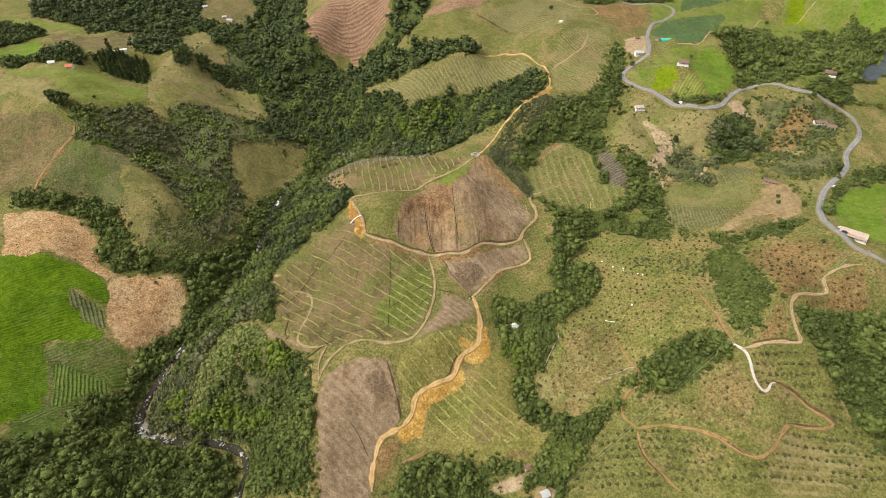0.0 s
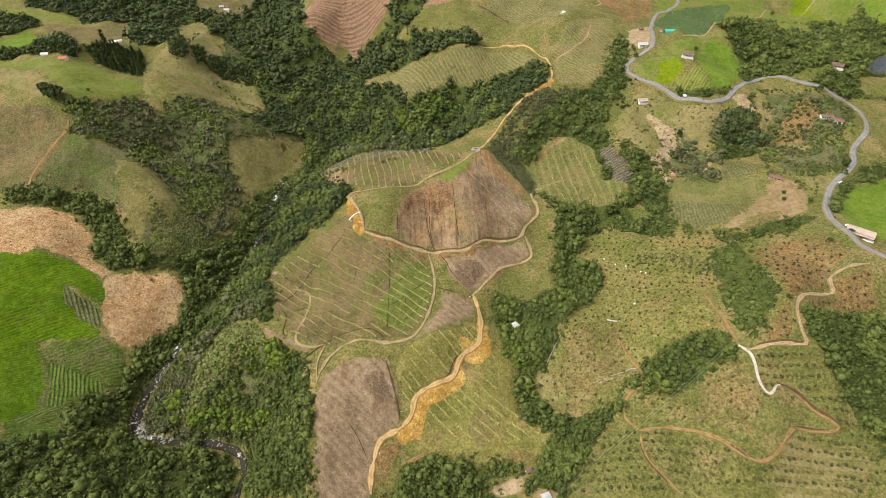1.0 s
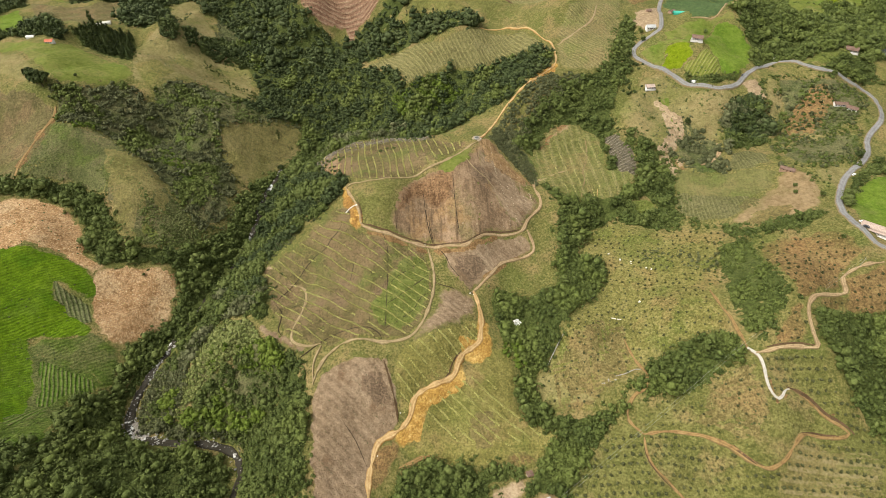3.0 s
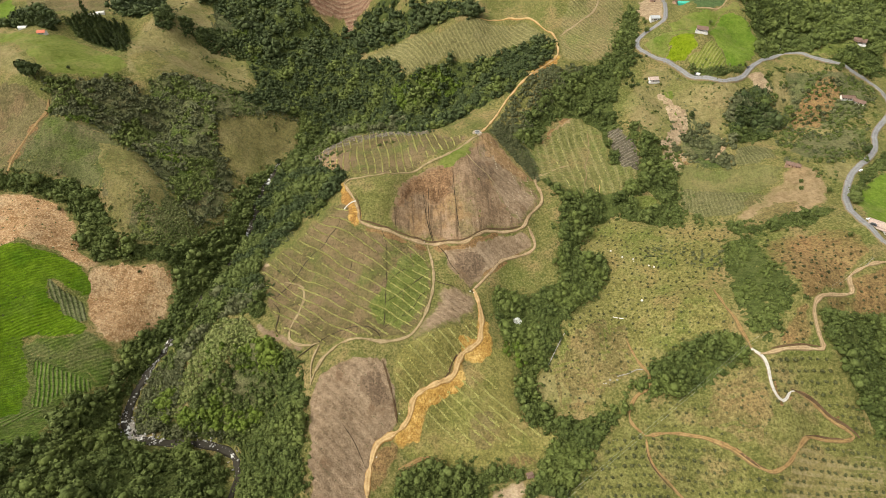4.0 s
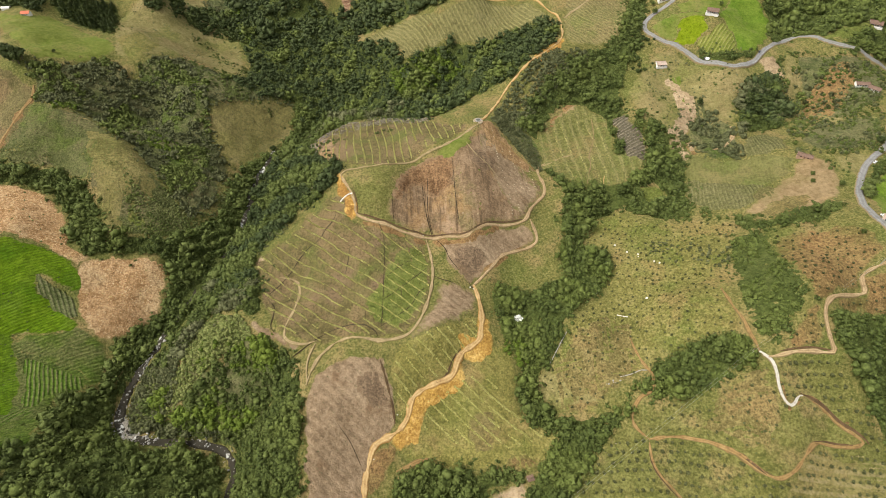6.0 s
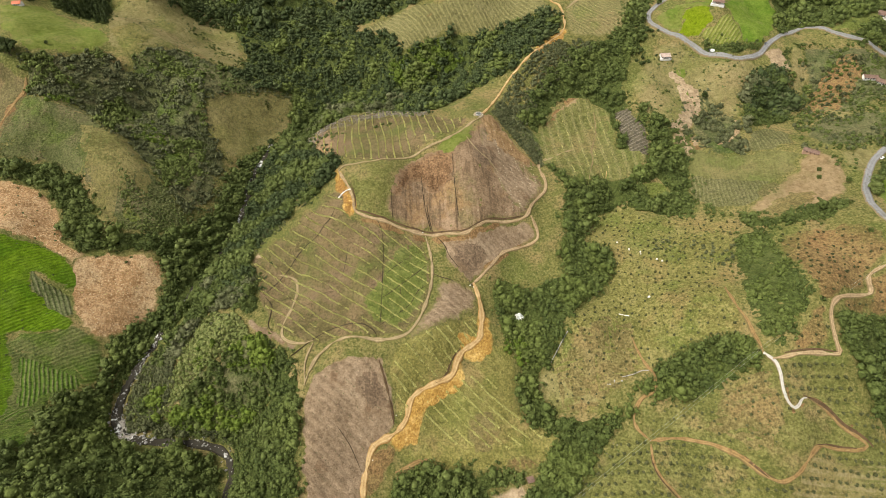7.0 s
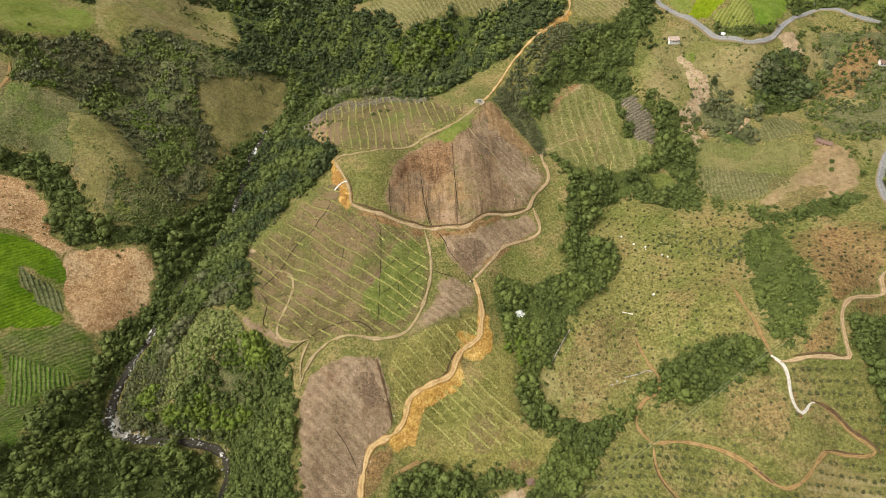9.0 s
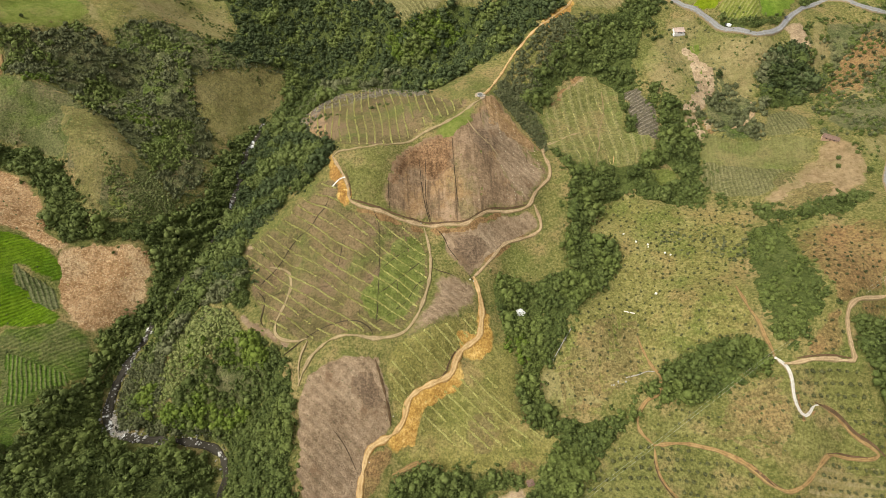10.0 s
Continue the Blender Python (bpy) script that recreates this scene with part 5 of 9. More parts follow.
drape('field', 'olive forest clearing planted in faint rows', 'crop field', 'rows_clearing', [(90.1, 398.1), (89.2, 428.8), (98.6, 453), (108.8, 468.3), (120.1, 475.4), (142.1, 480.1), (151.2, 474.4), (166.5, 459.3), (163.9, 432.5), (162.3, 409.6), (183.1, 404.8), (191.8, 396.4), (179.8, 384.5), (165.2, 370.6), (141.5, 370), (113.6, 366.8), (103.8, 371), (100.2, 387.9)], raise_by=0.6)
drape('field', 'dry brown corner of the forest clearing', 'bare soil', 'soil_tan', [(101.6, 449.7), (108.5, 463.4), (118.9, 474.1), (142.1, 479.6), (136.1, 471.6), (124.8, 465.7), (113.5, 456.1)], rim=5.0, raise_by=0.7)
drape('field', 'bright grass among the trees', 'grass', 'young', [(174.2, 367.6), (190, 372.6), (201.5, 364.6), (196.8, 352.9), (179.8, 350.6)], rim=6.0, raise_by=0.6)
drape('field', 'grey strip beds on a slope', 'crop field', 'strips', [(169.2, 460), (181.9, 455.7), (188.8, 437.1), (192.2, 413.7), (187.4, 394.9), (174.2, 399.7), (168.3, 422.2)], raise_by=0.6, rim=2.5)
drape('field', 'olive orchard bench with young trees', 'orchard', 'olive_warm', [(120.1, 310.2), (133.4, 337.8), (154.2, 346.9), (168.7, 327.7), (204, 321.6), (233.4, 301.9), (219.2, 281.1), (209.3, 255.8), (197.1, 223.9), (195.9, 198.9), (172.7, 202.7), (147.3, 192.3), (136.2, 188.1), (118.6, 181.6), (101.5, 164.7), (78, 174.9), (68.2, 189.9), (73.6, 201.4), (90.9, 222.7), (96.5, 233.9), (125.8, 254.6), (135.5, 285)])
drape('field', 'dry tan orchard margin', 'orchard', 'dry_orchard', [(95.3, 224.6), (116.9, 233.9), (137.2, 230.5), (139.8, 214.4), (136.7, 188.6), (118.1, 180.6), (101.5, 165.6), (80.4, 172.4), (68.6, 189.9), (84, 207)], rim=6.0, raise_by=0.5)
drape('field', 'pale dry rim of the orchard bench', 'bare soil', 'tan', [(68.8, 199.8), (77.9, 206.4), (84.6, 195.9), (95, 184.3), (113.3, 176.8), (108.2, 172.6), (92.5, 171), (75.1, 174), (68.2, 184.9)], rim=8.0, raise_by=0.56)
drape('field', 'bare tan yard round a shed', 'bare soil', 'soil_tan', [(59, 114.7), (69.9, 115.6), (74.7, 108.1), (68.6, 99.7), (56.3, 102.5)], rim=3.0, raise_by=0.5)
drape('field', 'dry grass hill with worn patches', 'hillside', 'tan', [(185.2, 482.2), (206.6, 511.8), (222.1, 533), (239.6, 539.2), (273.1, 504.7), (318.1, 499.6), (324.9, 492.5), (290.7, 475.7), (279.9, 439.5), (253.3, 436.9), (222.7, 429), (193.5, 446.1)])
drape('field', 'pale landslip of bare soil', 'bare soil', 'soil_pale', [(227.4, 512.6), (240.4, 500.9), (249.5, 482.5), (254.8, 463.6), (250.4, 449.4), (231.3, 427.9), (215.5, 421.5), (209.2, 425.8), (228.8, 451.1), (231.3, 475.2), (228, 496.5)], rim=4.0, raise_by=0.6)
drape('field', 'lime green crop beside the road', 'crop field', 'lime', [(243.9, 544.7), (255.3, 574.9), (274, 573.5), (280.6, 551.1), (267.6, 543.3), (260.7, 537.6), (251, 538.7)], rim=1.2, raise_by=0.5)
drape('field', 'bright green meadow beside the road', 'meadow', 'meadow', [(289.3, 564.3), (326.1, 619.6), (343.1, 619.6), (356.8, 604.9), (362.4, 587.3), (344.2, 549.5), (317.7, 520.9), (302.6, 520.8), (301.4, 548.5), (298.4, 561.8)], rim=1.2, raise_by=0.5)
drape('field', 'olive corner meadow in the road bend', 'meadow', 'pasture', [(226.5, 573.4), (247.8, 584), (281.8, 586.9), (289.8, 566.6), (272.4, 570.5), (257.2, 575.7), (244.7, 545.3), (232.7, 556.2)], rim=1.5)
drape('field', 'pasture above the road bend', 'meadow', 'pasture', [(258.6, 601.1), (291.1, 621.6), (319.9, 623.2), (345.1, 635.9), (348.4, 622.3), (326.1, 619.6), (290.1, 568.2), (279.8, 588.7), (258.1, 586.1)], rim=1.5)
drape('field', 'dark green netted field', 'crop field', 'net', [(294.7, 716.1), (341.8, 805.3), (410.6, 852.8), (471.3, 886.1), (474.6, 870.8), (354.4, 664.6), (329.9, 630), (311.1, 624.2), (296.8, 629.1), (302.4, 671.7)], rim=1.5)
drape('field', 'dark green hillside field', 'crop field', 'net', [(386.1, 856.6), (492.2, 932), (528, 966.2), (571.5, 1070.5), (444.5, 999.8)])
drape('field', 'dry tan orchard slope by the road', 'orchard', 'soil_red', [(243.7, 278), (267.5, 277.9), (296.7, 278.3), (301.9, 261.9), (300.9, 246.5), (280.2, 235.1), (273.8, 222.9), (249.7, 214.8), (236.1, 200.1), (233.5, 181), (217.5, 182), (212.1, 185.6), (236.4, 210), (236.9, 233.4), (239.2, 257.1)])
drape('field', 'orange-brown orchard slope', 'orchard', 'soil_red', [(278.9, 229.8), (313.5, 239.6), (302.9, 205.8), (264.6, 206.3), (246.7, 206.6), (254.9, 213.3), (277.4, 218.4)])
drape('field', 'olive orchard hillside with young trees', 'orchard', 'olive', [(205.2, 177.2), (238.9, 175.4), (245.6, 157.1), (254.8, 137.4), (275.7, 117.5), (263.5, 82.2), (72.9, 87.9), (84.6, 122.1), (112.2, 149.2), (118.3, 152.3), (129.8, 159.4), (149.9, 165.6), (175, 170), (193.2, 178.2)])
drape('field', 'dry tan crown of the orchard hill', 'orchard', 'dry_orchard', [(195.6, 177.1), (202.8, 175.7), (203.2, 159.3), (207.9, 149.5), (192.5, 126.5), (182, 128), (170.8, 139.2), (160.8, 146.7), (173.8, 164.7)], rim=9.0, raise_by=0.5)
drape('field', 'orchard slope with pale bands of dry soil', 'orchard', 'orchard_rows', [(209.8, 127.7), (224.6, 129.9), (243.8, 126.1), (261.7, 123.5), (265.4, 110.9), (256.7, 93.6), (231.3, 90.4), (199.3, 91.5), (192, 102.5)], rim=12.0, raise_by=0.5)
drape('field', 'bright green pasture beside the road', 'pasture', 'meadow', [(347, 334.5), (370.8, 350.4), (423.1, 373.3), (347.2, 265.4), (320.7, 278.8), (320.6, 288.7), (329.8, 315.3)])
drape('field', 'reddish orchard slope with round bushes', 'orchard', 'soil_red', [(354.5, 465.7), (366.4, 480.8), (387.7, 504), (413.5, 512.1), (404.5, 471.6), (381.7, 445.9), (359.3, 447.3)], rim=8.0, raise_by=0.5)
drape('field', 'pink terraced hill of bare soil', 'ploughed field', 'soil_pink', [(-217.1, 802), (-201, 827.5), (-165.6, 867.7), (-79.9, 820.9), (-77.5, 786.6), (-99.6, 773.8), (-124.4, 773.9), (-137.1, 743.6), (-145.8, 773.8), (-176.8, 764.8), (-203, 773.8)])
drape('field', 'pink bare hill field', 'ploughed field', 'soil_pink', [(-31.5, 751.5), (-12.5, 772), (14.4, 782), (83.4, 810.6), (51.7, 776.6), (5.5, 750.3)])
drape('field', 'grey-green spur slope', 'hillside', 'olive', [(-69.3, 737), (-43.6, 740.1), (-2.5, 749.1), (50.9, 752.6), (94, 723.2), (48, 682.1), (12.9, 689.8), (-27, 722.8), (-60.5, 720.7)])
drape('field', 'lime strip of crop', 'crop field', 'lime', [(617.6, 963.9), (661.6, 1000.6), (611.6, 830), (570.5, 751.3), (586.5, 831.8)], rim=2.0)
drape('field', 'bright green far meadow', 'meadow', 'meadow', [(688.2, 954.7), (789.5, 1044), (971, 1138), (757.5, 825), (666.8, 793.5), (695, 884.9)])
drape('field', 'olive far meadow', 'meadow', 'pasture', [(525.5, 856.4), (591.5, 882), (541.5, 721), (488.7, 716.3), (506.9, 785.9)])
drape('field', 'yellow-green strip of crop', 'crop field', 'pasture', [(528.7, 994.6), (563, 973.1), (503.6, 818.9), (481.7, 833.2), (504, 914.5)], rim=2.0)
drape('field', 'olive far slope', 'meadow', 'olive', [(606.9, 1034), (638.9, 1004.9), (617.6, 963.9), (585.7, 875.5), (535.3, 877.5)])
drape('field', 'bright grass wedge among the trees', 'grass', 'young', [(398.7, 547.7), (436.3, 567.6), (471.7, 584.6), (471.9, 566.5), (420.9, 538.6)], rim=4.0, raise_by=0.5)
drape('field', 'blue-grey netted field', 'crop field', 'slate', [(503.2, 576.6), (697.6, 780.5), (737, 797.1), (685.2, 724.1), (541.2, 584.6)])
drape('field', 'tan slope beside the netted field', 'meadow', 'olive_warm', [(491.4, 562.2), (537.5, 580.5), (668.7, 702.9), (546.4, 533.9), (481.1, 529.6)])
drape('field', 'bright green far pasture', 'pasture', 'meadow', [(-699.7, 728.8), (-655.9, 738.4), (-639.1, 802.5), (-593.8, 746.1), (-504.7, 609.9), (-588.2, 644), (-641.2, 652.2)])
drape('field', 'green far ridge pasture', 'pasture', 'pasture', [(-830.6, 917.7), (-769.5, 913.5), (-703.7, 902), (-630.7, 888.1), (-591.2, 847.4), (-659.3, 853.7), (-743.2, 871.7), (-794.3, 863.9)])
drape('field', 'worn brown far slope', 'hillside', 'worn', [(-643.7, 835.7), (-576.1, 817.9), (-515.6, 863.1), (-486.9, 804.9), (-430.5, 627.6), (-559.6, 718)])
drape('field', 'yellow dry grass shelf', 'hillside', 'tan', [(-606.8, 616.8), (-527.5, 582.5), (-452.7, 534.6), (-422, 501.2), (-423.5, 483.1), (-466.8, 508.1), (-555.9, 544.7)], raise_by=0.5)
drape('field', 'worn brown far hillside', 'hillside', 'worn', [(-446.1, 959.1), (-463.1, 1044.4), (-377.4, 1053.6), (-338, 978), (-349.9, 935.3), (-389.4, 936.3)])
drape('field', 'reddish soil beside the upper road', 'bare soil', 'soil_red', [(228.6, 829.5), (313.4, 870.6), (335.5, 847.8), (296.5, 750.2), (248.4, 700), (246.5, 754.9)])
drape('field', 'pale yard beside a house', 'yard', 'soil_pale', [(244.1, 671.3), (290.1, 716.7), (255.9, 612.1), (240, 614.5), (232.1, 638.2)], rim=5.0, raise_by=0.5)
drape('field', 'bare earth scar at the forest edge', 'bare soil', 'soil_pale', [(214.1, 431.1), (242.1, 418.3), (225, 387.5), (214.1, 402.3)], rim=8.0, raise_by=0.5)
drape('field', 'bare clearing among the trees', 'bare soil', 'soil_pale', [(27.8, 119.3), (44.5, 123.8), (55.5, 126), (53, 115.5), (34.9, 110.1)], rim=5.0, raise_by=0.5)
drape('field', 'bare soil patch', 'bare soil', 'soil_pale', [(-156.6, 297.1), (-148.5, 298.1), (-142.2, 289.5), (-150.6, 287.7)], rim=4.0, raise_by=0.5)
drape('field', 'bare clearing at the forest edge', 'bare soil', 'soil_grey', [(-155.1, 236.9), (-146.7, 237.8), (-119.5, 223.6), (-102.2, 211.9), (-105.7, 205.9), (-132.1, 220.1)], rim=4.0)
drape('field', 'pale gravel bar in the stream bend', 'gravel bar', 'gravel', [(-242.1, 182), (-233.4, 174.6), (-225.6, 166), (-214.8, 163.2), (-222.4, 159.9), (-230.7, 161.9), (-238.2, 170.3)], rim=3.0, raise_by=1.5)
drape('field', 'green grass strip below the hut', 'grass', 'pasture', [(230, 505.1), (247.8, 511.7), (244.5, 469.5), (231, 460.5), (229.2, 480)], rim=5.0, raise_by=0.5)
drape('field', 'worn dry slope below the road', 'hillside', 'tan', [(263.3, 500.8), (316.7, 494.7), (293.3, 471.7), (279.6, 450.7), (260.7, 459), (252.7, 475.8)], rim=8.0, raise_by=0.5)
drape('field', 'pale eroded bank below the road bend', 'bare soil', 'soil_pale', [(322.2, 512.8), (340.6, 523.6), (344, 499.5), (345.5, 480.4), (335.6, 494.3), (325.1, 493.5)], rim=4.0, raise_by=0.5)
drape('field', 'grey-green terraced slope', 'hillside', 'greygreen', [(339.4, 423.1), (373.1, 423.6), (406.4, 426.9), (381.6, 387.6), (347.3, 373.9), (323.3, 374.5), (314.5, 390.2)], rim=6.0)
drape('field', 'yellow dry grass beside the road', 'hillside', 'tan', [(321.5, 361.7), (351.2, 371.2), (367, 366.1), (343, 344.5), (328.3, 337.8), (325.4, 350.5)], rim=4.0)
drape('field', 'smooth olive bench above the orchard', 'crop field', 'rows_smooth', [(226.8, 419.9), (234.2, 418.4), (233.1, 398.1), (245.8, 386.4), (268.1, 382.1), (285.3, 381.5), (301.7, 368.9), (289.2, 350.2), (266.6, 343.1), (252.8, 350.4), (233.3, 358.9), (217.2, 369.3)])
drape('field', 'dark crop rows on the face of the bench', 'crop field', 'rows_bench', [(217.2, 373.2), (234.6, 363.1), (254.9, 355.6), (271, 346.1), (249.7, 320.1), (236.6, 320.2), (219.3, 330.3), (213.2, 345.9)], rim=2.0)
drape('field', 'pale bare soil terrace by a barn', 'bare soil', 'soil_tan', [(250.5, 322.5), (269.4, 339.4), (290.6, 350.8), (301.7, 366.6), (315.5, 367.2), (328.1, 354), (314.2, 320.2), (289.8, 305), (261.4, 298.8), (242.8, 313.8)], rim=7.0, raise_by=0.5)
drape('field', 'ochre dry grass below the bare terrace', 'bare soil', 'dry_orchard', [(242.4, 305.2), (256.1, 319.1), (273.4, 327.6), (292.4, 328.8), (298.5, 320.6), (282.1, 305.9), (259.8, 295.6), (247.3, 295.7)], rim=5.0, raise_by=0.62)
drape('field', 'dark brown patch of the bench', 'bare soil', 'worn', [(253, 333), (269.3, 344.1), (282.1, 340.1), (268.5, 324.7), (254.2, 322)], rim=5.0, raise_by=0.58)
drape('field', 'small round field knoll in rows', 'crop field', 'rows_bench', [(270.9, 400.5), (282.5, 417.5), (304.6, 424.8), (306.4, 401.9), (302.6, 382.1), (285, 380.8), (268.7, 383.7)])
drape('field', 'orange soil crest of the bench', 'bare soil', 'soil_red', [(221.6, 421.8), (234.8, 422.4), (235.2, 399.2), (227, 395.4), (224.8, 409.1)], rim=3.0, raise_by=0.5)
drape('field', 'reddish soil along the upper dotted field', 'bare soil', 'soil_red', [(-27, 635.2), (-12.9, 635.7), (-8, 627.8), (-19.8, 625.1)], rim=6.0, raise_by=0.5)
drape('field', 'bare dry slope below the pasture', 'hillside', 'olive_warm', [(-355.6, 562.1), (-344.8, 598), (-314.8, 577.8), (-322.7, 521.6), (-332.8, 530.3)], rim=8.0, raise_by=0.5)
drape('field', 'bright green fern slope', 'hillside', 'young', [(-281.1, 351.5), (-271.6, 357.5), (-258.2, 331.8), (-264.5, 324.7), (-273.9, 333.7)], rim=10.0, raise_by=0.5)
drape('field', 'dark freshly turned soil', 'bare soil', 'soil_dark', [(-62.3, 188.3), (-41.4, 191.8), (-34, 168.6), (-47.5, 161), (-58.9, 174.2)], rim=12.0, raise_by=0.5)
drape('field', 'dark brown turned soil', 'bare soil', 'soil_dark', [(7.4, 297), (30.9, 301), (40.9, 289.1), (22.4, 270.3), (8.4, 282)], rim=10.0, raise_by=0.5)
drape('field', 'dark damp soil streak', 'bare soil', 'soil_dark', [(22.5, 389.6), (35.4, 398.8), (48.5, 386), (48.7, 372.3), (36.7, 361.3), (25.3, 367.9)], rim=14.0, raise_by=0.53)
drape('field', 'pale washed-out soil scar', 'bare soil', 'soil_pale', [(12.4, 329.1), (21.7, 322.8), (37.4, 326.3), (36.4, 321.9), (17.8, 317.2)], rim=4.0, raise_by=0.5)
drape('field', 'reddish bare soil patch in the nursery', 'bare soil', 'worn', [(-110.4, 296.6), (-85.1, 301.7), (-79.4, 281.9), (-95.2, 277), (-111.2, 287.9)], rim=13, raise_by=0.45)
drape('field', 'brown bare soil below the brush', 'bare soil', 'soil', [(-132.9, 436.9), (-132.9, 494.3), (-102.8, 429.4), (-86.9, 375.8), (-111.9, 400.3)], rim=5.0, raise_by=0.45)
drape('field', 'orange scar where the ridge track is cut', 'clay bank', 'soil_orange', [(91.1, 518.1), (108.6, 542), (124.5, 558.3), (131.1, 554.7), (121.3, 534.3), (101.3, 515.9)], rim=1.6, raise_by=0.45)
drape('field', 'orange washed soil on the south slope', 'bare soil', 'soil_pale', [(25.5, 172.1), (31, 171.4), (32.9, 164.6), (27, 163.8)], rim=4.0, raise_by=0.45)
drape('field', 'dry orange patch between the rows', 'bare soil', 'dry_orchard', [(20.3, 172.8), (33.7, 176.4), (41.7, 161.5), (35.1, 142.7), (20.5, 141.5), (14.8, 156)], rim=9.0, raise_by=0.46)
drape('field', 'dry reddish margin of the south slope', 'bare soil', 'soil_red', [(44.3, 144.5), (63.8, 145.6), (65.2, 132.3), (35.8, 132.9)], rim=12.0, raise_by=0.45)
drape('field', 'grey-green brushy hollow', 'hillside', 'greygreen', [(231.9, 457.9), (258, 474.4), (278, 434.2), (265.6, 386.1), (241.3, 386), (234.9, 408)], rim=7.0, raise_by=0.45)
drape('field', 'tan eroded slope below the road', 'hillside', 'tan', [(352.8, 527.7), (362.8, 514.4), (360.4, 486.2), (345.1, 464), (341.4, 485.7)], rim=5.0, raise_by=0.45)
drape('field', 'green weedy slope below the road', 'hillside', 'greygreen', [(361.8, 520.7), (411.1, 519.6), (460.3, 518.5), (414.7, 448), (379.7, 426.6), (355.2, 432.8), (358.2, 487.4)], rim=7.0, raise_by=0.4)
drape('field', 'tan bench of dry grass', 'hillside', 'tan', [(348.7, 459.4), (363.2, 443.3), (376.2, 419.9), (404.9, 429.4), (391.2, 408.7), (366.2, 416.5), (336.8, 417.2)], rim=5.0, raise_by=0.47)
drape('field', 'reddish orchard slope below the farmhouse', 'orchard', 'soil_red', [(335.3, 442.4), (361.2, 469.1), (372.9, 476.1), (391.9, 450), (370.1, 433.9), (341.6, 427.1)], rim=5.0, raise_by=0.5)
drape('field', 'yellow-green crop in pale rows beside the lime patch', 'crop field', 'young_rows', [(261.7, 536.6), (268.7, 542.9), (282, 551.1), (298.4, 561.8), (301.4, 548.5), (302.6, 520.8), (285, 519.1), (274.2, 525.6)], rim=1.2, raise_by=0.5)
# ---------------------------------------------------------------- roads, tracks and ditches
ribbon('road', 'winding two-lane worn grey asphalt road', 'road', 'asphalt', [(357.4, 230.7), (341.3, 236.8), (329.5, 241.7), (319.8, 250.4), (313.3, 261.8), (310.6, 279.2), (317, 301.1), (326, 320.1), (342.5, 344.5), (355.4, 358.9), (378.8, 376.3), (394.7, 393.6), (405.9, 415.8), (417.8, 428.7), (434.3, 442.9), (454.2, 470.3), (465.1, 499.4), (467.2, 520), (442.5, 524.3), (404.8, 536.3), (389.4, 556.9), (381.8, 566.3), (348.1, 540.7), (328.5, 524.1), (317.4, 510.2), (295.3, 501.4), (275.9, 508.8), (259.8, 527.6), (238.6, 547.1), (222.9, 560.8), (218.4, 573), (223.2, 585.3), (236.2, 597.6), (250.5, 603.5), (258.9, 610.8), (267.5, 646.6), (297.3, 737.2), (328, 793.3), (353.9, 816.9), (383.7, 862.1), (379.9, 882.9), (344.2, 878.5), (291, 861)], 5.2, wobble=0.02, raise_by=0.65)
ribbon('track', 'pale dirt track cut into the slope', 'track', 'dirt', [(310.2, 240.2), (301.8, 239.9), (292.2, 237.1), (282.1, 233.5), (277.4, 228.8), (278.2, 220.9), (274.8, 218.3), (252.9, 213.9), (245.6, 210.2), (240.1, 202.1), (237.6, 189), (237.9, 180.4), (239.4, 176.9), (230, 178.5), (217.5, 180), (208.1, 178.6), (202.8, 179.3)], 2.21, wobble=0.3)
ribbon('track', 'white concrete track with a hairpin', 'track', 'concrete', [(198.8, 184.8), (201.3, 180.8), (203.8, 177.7), (205.1, 170), (204.7, 160.8), (205.8, 154), (208.9, 150.6), (213.4, 153.9), (215.1, 157), (218.4, 157.3)], 1.9, wobble=0.03)
ribbon('track', 'orange clay track cut into the orchard hill', 'track', 'clay', [(217.8, 157.8), (224.2, 155.8), (230.9, 148.5), (236.5, 140.7), (243.7, 134.4), (247.6, 131.5), (241.3, 129.4), (230.8, 130.7), (219.1, 133.1), (211.2, 125.6), (205.4, 118.9), (196.5, 114.2), (191.8, 114.6), (185, 118.2), (179.1, 127.6), (169.8, 136.2), (159.6, 141.5), (147, 145), (131.9, 144.4)], 2.4, wobble=0.3)
ribbon('track', 'orange clay track cut into the orchard hill', 'track', 'clay', [(131.9, 144.4), (126.2, 150.7), (124.5, 158.5), (126.9, 165.4), (132.5, 172.5), (139.3, 173.4), (143.3, 184.4), (140.3, 192.2), (136.4, 206.6), (134.2, 215.5)], 2.3, wobble=0.3)
ribbon('track', 'orange clay track cut into the orchard hill', 'track', 'clay', [(131.9, 144.4), (130, 132), (132.8, 121.4), (139.5, 113.5), (149, 103.3)], 1.66, wobble=0.3)
ribbon('track', 'brown clay track at the wood edge', 'track', 'clay', [(199.3, 183.3), (198.1, 193.1), (197.4, 209.3), (194.5, 221.8), (194.9, 236.1)], 2.02, wobble=0.3)
ribbon('track', 'broad orange clay track down the hill', 'track', 'clay_bright', [(24.4, 266.9), (28.3, 252.7), (30, 240), (28.5, 227.4), (27.8, 219.3), (21.3, 213.8), (14, 208.8), (9.8, 200.8), (9, 195.7), (4.5, 190.9), (-5.6, 187), (-13.6, 182.9), (-19.4, 178.6), (-22.3, 172.4), (-22.9, 165.3), (-25.5, 160), (-30.3, 154.6), (-39.6, 149.9), (-44, 147.4), (-46.8, 143.4), (-48.2, 135.8), (-49.9, 125.2), (-48.7, 111.8)], 3.56, wobble=0.3)
